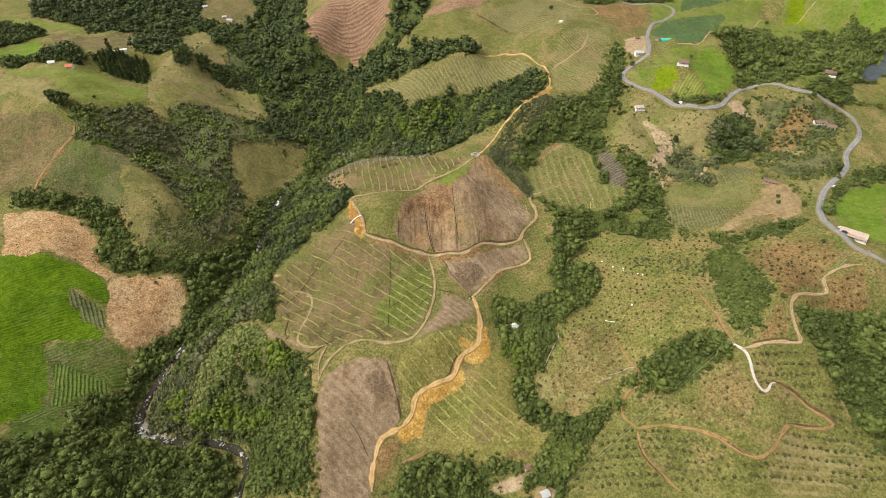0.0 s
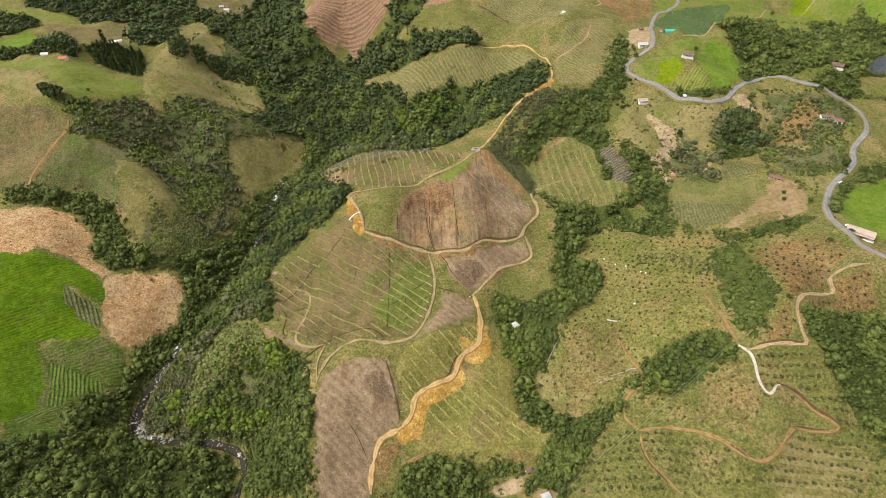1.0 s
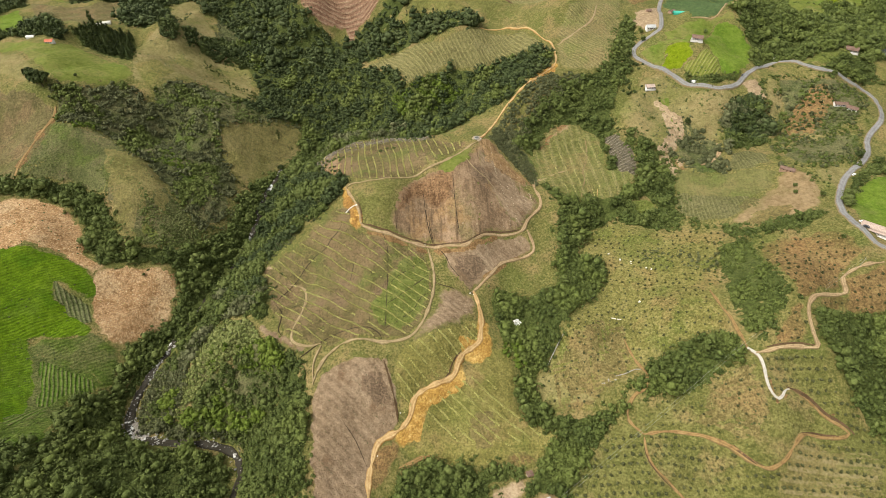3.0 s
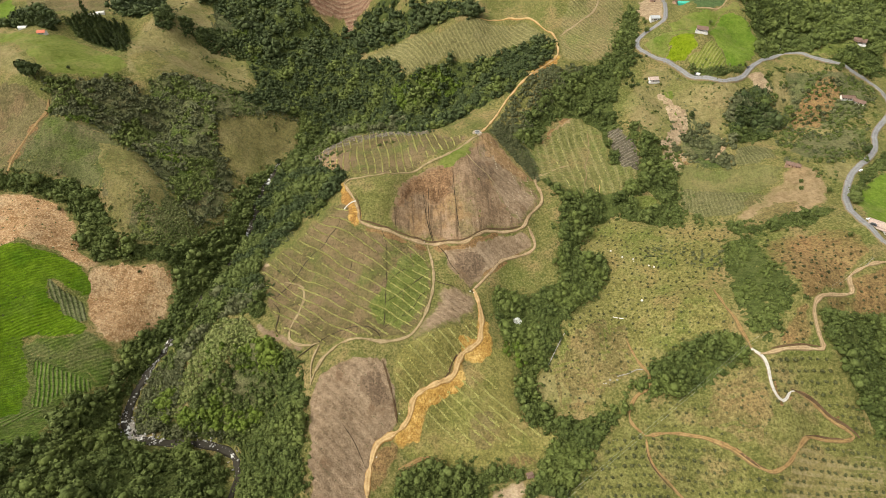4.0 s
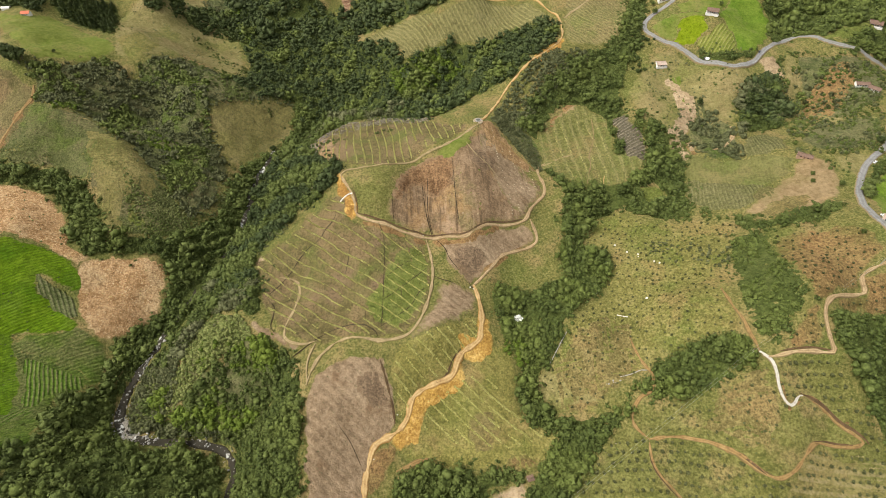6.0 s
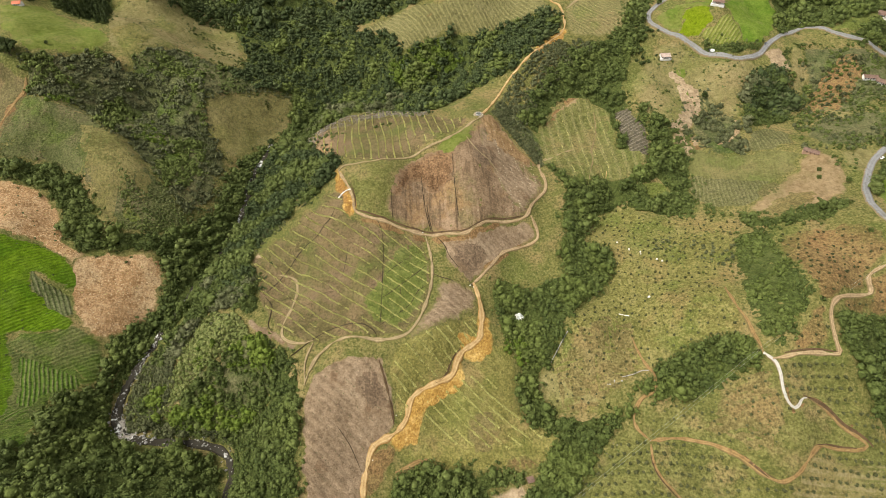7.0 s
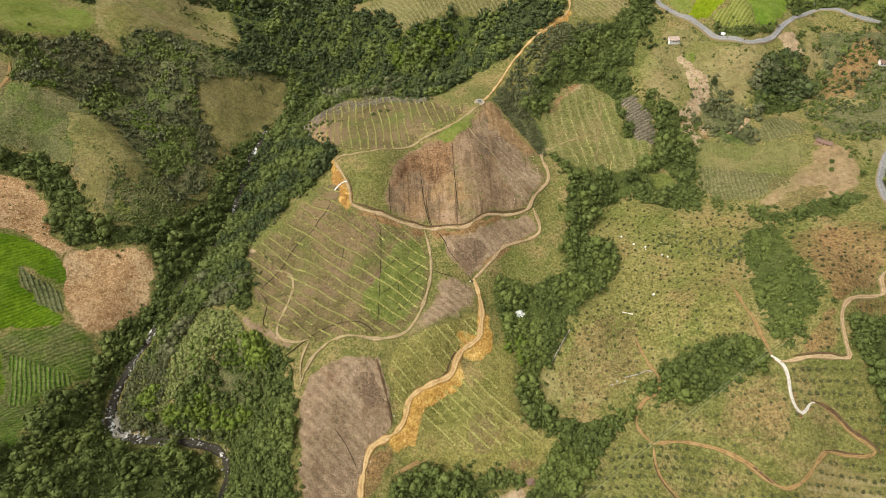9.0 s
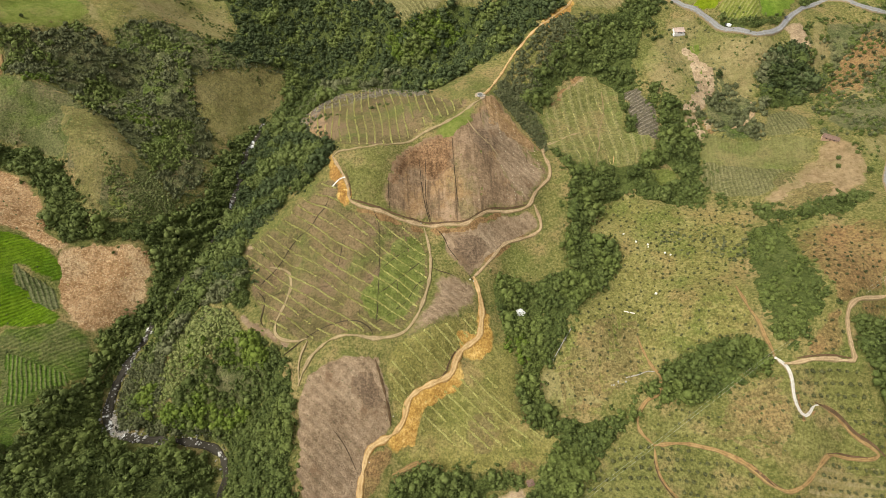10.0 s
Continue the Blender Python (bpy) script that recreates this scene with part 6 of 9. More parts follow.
ribbon('track', 'reddish brown edge path of the ploughed field', 'track', 'cut', [(-43.5, 198), (-40.4, 189.9), (-36.8, 179.4), (-33.3, 167.7), (-32, 159.5)], 1.72, wobble=0.4)
ribbon('track', 'pale dirt track round the brown slope', 'track', 'dirt', [(-87.8, 358.9), (-78.8, 343.9), (-71.9, 328.9), (-71.5, 318.7), (-62.4, 313.7), (-43.8, 310.4), (-30.2, 307), (-13.6, 305.8), (7.4, 304.1), (19.2, 303.5), (30.9, 313.2), (38.9, 318.7), (56.1, 321.5), (70.7, 328.1), (75.7, 340.6), (80.9, 348.1), (92.4, 359.5), (87.6, 382.9), (87.7, 396), (96.2, 401.9)], 2.3, wobble=0.3)
ribbon('track', 'pale dirt track cut into the slope', 'track', 'dirt', [(74.9, 330.8), (80.6, 314.6), (77.8, 309.6), (55.4, 300.1), (47.9, 296.1), (37.1, 280), (23, 265)], 2.21, wobble=0.3)
ribbon('track', 'narrow track to the summit', 'track', 'path', [(32.5, 420.9), (24.1, 414.8), (3, 391.8), (-22.4, 382.8), (-42.3, 372.1), (-66, 364.2), (-81.3, 365.9), (-87.3, 358.8)], 2.02, wobble=0.3)
ribbon('track', 'pale dirt track along the ridge', 'track', 'clay_bright', [(32.6, 424.9), (47.6, 458.3), (62.4, 491.8), (74.7, 503.8), (95.5, 519.9), (117, 545.4), (129, 557.9), (131.1, 580.4), (131.3, 600.7), (122.7, 615.2), (112.6, 641.7), (100.5, 653), (74, 663.2), (45.4, 654)], 2.1, wobble=0.3)
ribbon('track', 'brown track over the far hill', 'track', 'cut', [(50.9, 751.3), (70.9, 742.2), (94, 721.2)], 2.94, wobble=0.3)
ribbon('track', 'pale track over the far hill', 'track', 'dirt', [(179.3, 832.7), (207.8, 817.2), (241.9, 808.1), (232.5, 786.9), (206.9, 770.1)], 2.21, wobble=0.3)
ribbon('track', 'faint track through the dotted field', 'track', 'path', [(135.9, 600.2), (155.7, 617.9), (186.2, 646.6), (194.8, 676.5)], 2.39, wobble=0.3)
ribbon('track', 'faint curving farm track', 'track', 'path', [(-13.6, 304.7), (-9, 289.4), (-7, 266.2), (-12.5, 238.7), (-20.3, 219.9), (-28.4, 213.9), (-42.5, 211.6), (-58.5, 213.9), (-75, 212.5), (-86.5, 202.5), (-90.4, 191.2), (-92.8, 180.2)], 2.21, wobble=0.3)
ribbon('track', 'faint looping farm track', 'track', 'path', [(-131.3, 276.2), (-117.7, 275.9), (-111.6, 263), (-111.4, 247.3), (-114.8, 232.6), (-116.6, 220.1), (-110.7, 213.4), (-98.2, 211.5), (-91.7, 214.1)], 2.02, wobble=0.3)
ribbon('track', 'faint farm track', 'track', 'path', [(-92.3, 181.2), (-95.4, 197.9), (-91.2, 212)], 1.66, wobble=0.3)
ribbon('track', 'pale grass farm track', 'track', 'dirt', [(297, 627.1), (318.9, 623.3), (336.3, 635.1), (422.3, 790.7), (468, 821.4), (496.1, 812.2), (537.3, 882.7), (568.8, 848.1), (636.8, 927.7), (691.5, 947.4)], 1.75, wobble=0.3)
ribbon('track', 'pale grass farm track', 'track', 'dirt', [(733.4, 976.3), (751.4, 943.9), (835.4, 933.1)], 2.21, wobble=0.3)
ribbon('track', 'reddish dirt track at the wood', 'track', 'clay', [(-30.3, 132.4), (-23.3, 135), (-17.4, 138.6), (-12.2, 140.3), (-6.1, 140.7)], 2.3, wobble=0.3)
ribbon('track', 'worn clay edge path', 'track', 'clay', [(39, 420.7), (54, 412.2), (70.1, 402.3), (85.3, 389.5)], 1.66, wobble=0.3)
ribbon('cattle_path', 'worn cattle path on the hillside', 'path', 'clay', [(-394.7, 373.5), (-395.4, 395.9), (-393.9, 422.2), (-386.9, 444.5), (-389.7, 461.3)], 2.53)
ribbon('footpath', 'dirt path in the bench clearing', 'path', 'dirt', [(274.8, 433.6), (273.4, 420.6), (264.5, 409.4), (248.5, 401.5)], 3.45)
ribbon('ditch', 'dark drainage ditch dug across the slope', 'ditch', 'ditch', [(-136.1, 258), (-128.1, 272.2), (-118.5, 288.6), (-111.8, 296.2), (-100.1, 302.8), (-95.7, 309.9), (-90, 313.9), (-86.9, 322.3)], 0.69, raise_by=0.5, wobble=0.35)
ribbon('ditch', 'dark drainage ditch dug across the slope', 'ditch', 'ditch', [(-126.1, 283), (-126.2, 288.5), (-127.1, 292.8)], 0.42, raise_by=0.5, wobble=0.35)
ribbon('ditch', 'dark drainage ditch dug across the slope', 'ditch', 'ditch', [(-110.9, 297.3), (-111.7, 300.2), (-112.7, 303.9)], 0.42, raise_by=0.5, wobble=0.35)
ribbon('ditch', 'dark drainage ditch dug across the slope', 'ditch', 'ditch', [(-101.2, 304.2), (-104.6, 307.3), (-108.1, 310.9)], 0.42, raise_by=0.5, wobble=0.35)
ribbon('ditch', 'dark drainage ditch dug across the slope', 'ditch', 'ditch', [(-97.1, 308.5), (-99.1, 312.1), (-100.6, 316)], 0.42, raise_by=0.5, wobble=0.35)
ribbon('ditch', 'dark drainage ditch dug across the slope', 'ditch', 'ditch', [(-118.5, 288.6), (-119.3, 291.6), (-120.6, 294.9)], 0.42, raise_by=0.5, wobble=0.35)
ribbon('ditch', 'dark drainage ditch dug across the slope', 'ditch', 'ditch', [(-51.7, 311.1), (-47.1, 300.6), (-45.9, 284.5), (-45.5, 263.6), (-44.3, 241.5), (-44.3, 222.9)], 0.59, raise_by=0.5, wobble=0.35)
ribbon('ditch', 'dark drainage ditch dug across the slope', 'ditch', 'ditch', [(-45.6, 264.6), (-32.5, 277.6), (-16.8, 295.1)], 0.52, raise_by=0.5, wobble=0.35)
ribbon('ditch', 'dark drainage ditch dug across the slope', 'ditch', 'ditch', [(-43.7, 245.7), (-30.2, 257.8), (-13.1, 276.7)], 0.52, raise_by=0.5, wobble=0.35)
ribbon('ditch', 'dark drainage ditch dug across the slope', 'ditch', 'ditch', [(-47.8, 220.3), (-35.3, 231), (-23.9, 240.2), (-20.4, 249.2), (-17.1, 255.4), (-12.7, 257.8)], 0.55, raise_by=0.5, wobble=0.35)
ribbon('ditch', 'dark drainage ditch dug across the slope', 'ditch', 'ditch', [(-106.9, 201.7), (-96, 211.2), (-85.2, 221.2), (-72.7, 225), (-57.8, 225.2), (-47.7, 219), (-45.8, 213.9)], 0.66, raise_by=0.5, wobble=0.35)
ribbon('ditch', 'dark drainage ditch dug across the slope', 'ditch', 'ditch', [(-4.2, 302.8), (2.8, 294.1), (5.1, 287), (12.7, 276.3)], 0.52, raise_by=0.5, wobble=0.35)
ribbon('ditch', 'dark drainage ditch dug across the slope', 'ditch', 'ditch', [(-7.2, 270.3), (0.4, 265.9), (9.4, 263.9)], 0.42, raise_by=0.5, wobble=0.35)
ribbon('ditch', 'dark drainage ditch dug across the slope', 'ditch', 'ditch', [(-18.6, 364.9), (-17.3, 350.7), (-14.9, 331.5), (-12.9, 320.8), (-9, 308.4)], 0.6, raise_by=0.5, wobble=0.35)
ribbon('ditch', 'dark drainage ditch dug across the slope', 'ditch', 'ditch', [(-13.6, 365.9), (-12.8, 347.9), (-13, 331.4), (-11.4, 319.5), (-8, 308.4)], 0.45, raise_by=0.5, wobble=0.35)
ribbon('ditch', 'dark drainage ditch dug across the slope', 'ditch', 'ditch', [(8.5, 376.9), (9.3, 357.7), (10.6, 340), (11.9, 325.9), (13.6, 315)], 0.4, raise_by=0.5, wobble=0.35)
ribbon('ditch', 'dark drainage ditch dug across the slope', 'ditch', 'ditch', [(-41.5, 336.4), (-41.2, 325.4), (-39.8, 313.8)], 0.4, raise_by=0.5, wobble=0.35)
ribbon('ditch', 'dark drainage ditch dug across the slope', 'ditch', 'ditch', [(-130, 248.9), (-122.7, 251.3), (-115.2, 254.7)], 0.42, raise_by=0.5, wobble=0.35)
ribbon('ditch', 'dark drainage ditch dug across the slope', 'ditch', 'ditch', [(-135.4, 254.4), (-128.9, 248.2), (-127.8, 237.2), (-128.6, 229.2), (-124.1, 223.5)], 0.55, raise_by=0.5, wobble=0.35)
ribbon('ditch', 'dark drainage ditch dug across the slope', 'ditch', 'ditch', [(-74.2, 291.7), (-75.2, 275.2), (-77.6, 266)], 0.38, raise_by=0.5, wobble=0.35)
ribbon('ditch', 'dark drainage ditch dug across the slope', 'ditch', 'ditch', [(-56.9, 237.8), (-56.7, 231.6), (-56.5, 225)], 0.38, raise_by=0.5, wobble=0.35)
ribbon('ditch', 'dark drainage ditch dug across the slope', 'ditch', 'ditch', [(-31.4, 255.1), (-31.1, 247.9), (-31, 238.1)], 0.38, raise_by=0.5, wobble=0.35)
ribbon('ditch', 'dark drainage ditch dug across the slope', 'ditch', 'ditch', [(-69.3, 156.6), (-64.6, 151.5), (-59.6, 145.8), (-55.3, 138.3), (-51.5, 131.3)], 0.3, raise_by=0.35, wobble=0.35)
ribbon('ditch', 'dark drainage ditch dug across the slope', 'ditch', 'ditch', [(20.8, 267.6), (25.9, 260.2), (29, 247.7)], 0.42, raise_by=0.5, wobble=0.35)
ribbon('footpath', 'pale path into the forest clearing', 'path', 'path', [(83.2, 393), (94.2, 398.6), (104.9, 404.4), (123.5, 412.7)], 1.5, wobble=0.4)
ribbon('ditch', 'worn brown gully in the forest clearing', 'ditch', 'brown_track', [(149.9, 463.1), (149, 441.7), (143.5, 422), (136.4, 404.5), (138.9, 397.8), (132.9, 382.3), (130.1, 370.8)], 1.0, wobble=0.5)
ribbon('ditch', 'short orange gully in the forest clearing', 'ditch', 'clay_bright', [(147, 380.4), (145.4, 372.6)], 1.2, wobble=0.5)
ribbon('cut_bank', 'raw earth cut above the track, shade in its dark colour', 'earth bank', 'cut', [(177.4, 129.4), (181.6, 124.3), (185.1, 119), (188.2, 116.5)], 1.1, raise_by=0.62, wobble=0.4)
ribbon('cut_bank', 'raw earth cut above the track, shade in its dark colour', 'earth bank', 'cut', [(129.7, 135.4), (129.9, 127.7), (132.5, 120.7), (136.7, 114.2), (142.3, 109.8)], 0.9, raise_by=0.62, wobble=0.4)
ribbon('cut_bank', 'raw earth cut above the track, shade in its dark colour', 'earth bank', 'cut', [(-69.1, 319.4), (-60.4, 316.2), (-42.8, 312.5), (-29.2, 309.8), (-13.6, 307.9), (7.4, 306.2), (18.7, 305.8), (30.9, 314.7), (39.4, 320.9), (56.1, 324.1), (69.7, 329.9)], 1.07, raise_by=0.56, wobble=0.3)
ribbon('cut_bank', 'raw earth cut above the track, shade in its dark colour', 'earth bank', 'cut', [(216.2, 158.5), (224.4, 155.5), (231.8, 149.3), (236.8, 141.7), (243.1, 137.1), (247.6, 133.4), (249.6, 131.2)], 1.5, raise_by=0.8, wobble=0.3)
ribbon('cut_bank', 'raw earth cut above the track, shade in its dark colour', 'earth bank', 'cut', [(218, 132.4), (225.7, 133.6), (231.7, 131.3), (240, 130.5)], 1.1, raise_by=0.8, wobble=0.3)
ribbon('cut_bank', 'raw earth cut above the track, shade in its dark colour', 'earth bank', 'cut', [(-76.8, 345.9), (-70.9, 331.5), (-69.5, 319.4)], 0.99, raise_by=0.56, wobble=0.3)
ribbon('cut_bank', 'raw earth cut above the track, shade in its dark colour', 'earth bank', 'cut', [(179.1, 129.1), (185.1, 119.7), (191.9, 115.6)], 0.83, raise_by=0.56, wobble=0.3)
ribbon('cut_bank', 'raw earth cut above the track, shade in its dark colour', 'earth bank', 'cut', [(209.1, 181.1), (217.5, 181.5), (230.5, 180.5), (238.4, 177.9)], 0.99, raise_by=0.56, wobble=0.3)
ribbon('cut_bank', 'raw earth cut above the track, shade in its dark colour', 'earth bank', 'cut', [(-19.2, 178.7), (-13.7, 183.1), (2.5, 191.2), (6.5, 202), (13, 210.3)], 0.99, raise_by=0.56, wobble=0.3)
bank('orange clay bank at the hairpin', 'clay_bank', [(-90.6, 363), (-86.8, 349.8), (-79.4, 334.1), (-74.4, 321.8), (-67, 315)], 8, 0.45)
bank('brown clay bank below the track', 'brown_bank', [(-70, 315.8), (-59.9, 311.1), (-42.7, 306.8), (-29.2, 304), (-12.5, 302), (7.4, 299.7), (19.6, 299.6), (31.9, 310.3), (39.9, 316.1), (56.2, 318.7)], 6, 0.42)
bank('orange clay bank above the farm track', 'brown_bank', [(23.4, 268.2), (30.3, 276.4), (44.9, 290.4), (57.9, 303.3), (79.7, 313.7)], 5, 0.42)
bank('reddish clay shoulder of the orchard track', 'brown_bank', [(204.2, 175.2), (205.5, 168), (206.1, 158.7), (207.8, 152), (211.2, 148.8), (216.8, 154.7), (224.7, 155.8), (232.3, 149.5), (238.4, 140.6), (246.7, 132.6)], 5.5, 0.42)
bank('reddish worn scar along the cattle path', 'brown_bank', [(-394.7, 373.5), (-395.4, 395.9), (-393.9, 422.2), (-388.5, 442.5), (-389, 458.7)], 9, 0.45)
bank('orange washed clay beside the ridge track', 'clay_bank', [(91.1, 516.2), (106.6, 535), (123.8, 550.6), (130.8, 562.1)], 8, 0.45)
bank('orange clay cut above the forest clearing', 'brown_bank', [(98.5, 441.1), (112.7, 463.4), (126.2, 474.8), (139.5, 476.5)], 7, 0.7)
# ---------------------------------------------------------------- the stream
ribbon('stream', 'dark stream with white riffles between boulders', 'stream', 'water', [(-135.6, 99.1), (-140.8, 118.3), (-143.6, 137.6), (-152.7, 153.7), (-168.9, 157.4), (-193.9, 159.4), (-212.3, 158.6), (-232.9, 165.5), (-241.5, 178.5), (-243, 195.4), (-239, 213), (-230.9, 225.5)], 4.6, wobble=0.25, raise_by=0.8, hug=0.5)
ribbon('stream', 'dark stream with white riffles between boulders', 'stream', 'water', [(-230.9, 225.5), (-226.7, 249.7), (-215.8, 273.9), (-210.1, 304.1), (-199.6, 332), (-196.5, 365.3), (-191.1, 390.2)], 5, wobble=0.25, raise_by=0.6, hug=1.6)
ribbon('stream', 'dark stream with white riffles between boulders', 'stream', 'water', [(-191.1, 390.2), (-195.5, 422.1), (-195.9, 442.5), (-189.5, 462.6), (-186.6, 486.5)], 5, wobble=0.25, raise_by=0.8, hug=0.8)
rocks("pale boulders along the bed of the stream", [(-143.6, 137.6), (-152.7, 153.7), (-168.9, 157.4), (-193.9, 159.4), (-212.3, 158.6), (-232.9, 165.5), (-241.5, 178.5), (-243, 195.4), (-239, 213), (-230.9, 225.5), (-226.7, 249.7)], 6.0, 190, 71)
rocks("pale boulders along the bed of the stream", [(-196.5, 365.3), (-191.1, 390.2), (-195.5, 422.1), (-195.9, 442.5), (-189.5, 462.6), (-186.6, 486.5)], 3.0, 60, 73)
rocks("pale boulders on the gravel bar", [(-241.5, 178.5), (-233.4, 168.1), (-223.5, 161.9), (-213.3, 159.6)], 9.0, 120, 75)
# ---------------------------------------------------------------- woods and scrub
woods('woods', 'dense dark broadleaf trees along the stream', 'leaf', [(-267.4, 89.7), (-300.6, 134.7), (-268.8, 141.1), (-272.4, 165.2), (-276.8, 183.5), (-258.9, 194.8), (-250.5, 201.4), (-243.4, 174.4), (-229.7, 158.4), (-208.2, 150.6), (-195.1, 152.4), (-163.7, 150.8), (-154.5, 140), (-142.8, 98.8)], 5.2, 7.6, 101, bright=('leaf_bright', 0.75))
woods('woods', 'dense green thicket on a steep knoll', 'leaf', [(-223.2, 180.4), (-224.2, 189.8), (-203.5, 192.6), (-181.4, 204.5), (-165, 215.1), (-146.1, 223.7), (-130, 219.7), (-116, 201.9), (-118.7, 185), (-125.6, 168.6), (-147.7, 163.6), (-182.2, 165.5)], 4.0, 5.6, 111, bright=('leaf_lime', 0.25), litter='greygreen')
woods('woods', 'dense dark trees on the flank of the knoll', 'leaf', [(-132.3, 220.7), (-115, 211.4), (-102.8, 198.7), (-96, 173.8), (-93.1, 152.1), (-91.2, 126.8), (-83.4, 111.1), (-124.2, 105.7), (-148.1, 133.4), (-147.1, 155.6), (-157, 163.4), (-136.7, 166.5), (-122.9, 175.3), (-118.2, 188.3), (-116.9, 202.1)], 3.6, 5.2, 112, bright=('leaf_bright', 0.9))
woods('woods', 'grey trees along the stream bank', 'leaf_grey', [(-220.3, 177.3), (-187, 170.1), (-156.8, 167.4), (-147.2, 157.2), (-159.2, 160), (-185.9, 161.9), (-202.9, 161.8), (-220.6, 173.2)], 3.4, 4.8, 113)
woods('woods', 'dense dark broadleaf trees along the stream', 'leaf', [(-418.9, 377.7), (-370.3, 373.3), (-345.4, 375.6), (-312.3, 361.9), (-295.7, 340.3), (-279.2, 320.6), (-247, 323), (-229.5, 334), (-227.8, 351.1), (-210.4, 366.9), (-208.1, 342.3), (-216.5, 308.5), (-224.5, 279.2), (-235.6, 256.8), (-245.8, 225.3), (-255.5, 198.4), (-261.6, 218), (-260, 231), (-244.9, 249.9), (-233.9, 278.7), (-235.1, 301), (-243.2, 310.4), (-293, 298.5), (-309.9, 310.4), (-322.9, 333.5), (-337.2, 350.5), (-367, 359.8), (-406.7, 354.9)], 5, 7.2, 121, bright=('leaf_bright', 1.0))
woods('woods', 'dark trees on the shaded bank of the gorge', 'leaf', [(-243, 181.6), (-245.7, 197), (-242.5, 210.7), (-233.5, 219.2), (-227.5, 230.4), (-218.3, 241.2), (-212.7, 258.4), (-205.3, 274.7), (-199.4, 296.2), (-196.1, 320), (-195.3, 352.3), (-192.9, 377.5), (-191.1, 397.6), (-195.9, 422.5), (-196.7, 439.7), (-192.7, 462.8), (-186.6, 479), (-197.4, 471.2), (-210.8, 452.6), (-213.8, 423.2), (-212.8, 385.1), (-214.2, 363.9), (-219.9, 336.8), (-226.1, 325.3), (-232.9, 310.4), (-226.2, 297.2), (-230.2, 275.5), (-237, 263.4), (-241.6, 249.6), (-249.1, 236.4), (-250.6, 221.7), (-249.4, 200.7)], 4.6, 6.6, 131, bright=('leaf_bright', 1.2))
woods('woods', 'dark grey-green trees on the steep bank of the gorge', 'leaf_far', [(-205.3, 274.7), (-199.4, 296.2), (-196.1, 320), (-195.3, 352.3), (-192.9, 377.5), (-191.1, 397.6), (-195.9, 422.5), (-196.7, 439.7), (-192.7, 462.8), (-186.6, 479), (-168.9, 488.9), (-126.5, 429.6), (-106.9, 404.8), (-91.1, 378), (-90.3, 355.4), (-104.9, 344.2), (-124.2, 332.8), (-142, 314.5), (-156.4, 297.5), (-148.6, 284.8), (-140.5, 262.1), (-152.8, 252.7), (-171.9, 255.3), (-191, 261.6)], 4.4, 6.6, 132, bright=('leaf', 0.1))
woods('woods', 'dark trees round the head of the gorge', 'leaf', [(-186.6, 479), (-172.2, 520.3), (-172.4, 551.7), (-157.5, 578.4), (-121, 520.8), (-86.2, 474.3), (-52.7, 503.2), (-23.5, 443.2), (-52.7, 438.8), (-90.5, 426.6), (-118.1, 432.8), (-126.5, 429.6), (-168.9, 488.9)], 4.8, 6.8, 133, bright=('leaf_bright', 1.1))
woods('woods', 'grey-green bush with bright green thickets', 'leaf_grey', [(-397.6, 477.1), (-383.2, 488.7), (-364.6, 499.5), (-348.5, 522.7), (-325.4, 508.6), (-312.7, 512.6), (-306.6, 554.9), (-282.7, 562.3), (-256.4, 529.5), (-247.3, 487.6), (-235.7, 463.3), (-222, 435.5), (-219.6, 380.7), (-231, 353.2), (-257.1, 379.4), (-279, 396), (-313.8, 424.6), (-342.7, 445.7), (-361.4, 442.9), (-384, 444.7), (-391.5, 468.4)], 3.2, 13, 141, bright=('leaf_bright', 0.45), shapes=HEM, sink=0.2, litter='greygreen', thin=0.12)
woods('woods', 'grey-green bushes between the knoll and the spur', 'leaf_grey', [(-322.3, 523.9), (-305.9, 553), (-290.1, 575.9), (-252.4, 560.8), (-226.4, 555.8), (-201.1, 549.1), (-174.5, 556.7), (-216.2, 531.5), (-248.2, 503.5), (-263.3, 499.1), (-296.5, 510.5), (-316.8, 506.4)], 3.2, 7.5, 146, bright=('leaf', 0.2), shapes=HEM, sink=0.2, litter='greygreen')
woods('woods', 'dark dense forest in the upper valley', 'leaf_far', [(-290.1, 687.7), (-250, 644.7), (-228, 578.8), (-247.7, 548.1), (-211.5, 537.6), (-175.4, 560.2), (-166.2, 524.2), (-151.2, 537.6), (-125.7, 551.1), (-88, 528.2), (-52.3, 496.2), (-13.6, 445.9), (9.4, 480.5), (45.4, 499.5), (83.5, 510.2), (120.4, 546.1), (128.6, 587.6), (112.6, 606.8), (74.4, 609), (44.2, 599.7), (4, 610.3), (-28.6, 599.3), (-46.4, 587.4), (-62.7, 628.7), (-106, 657.7), (-135.5, 717), (-173.4, 704.6), (-231.6, 692.8), (-285, 760.5)], 5.2, 7, 151, shapes=FAR_TREES, bright=('leaf_bright', 0.7))
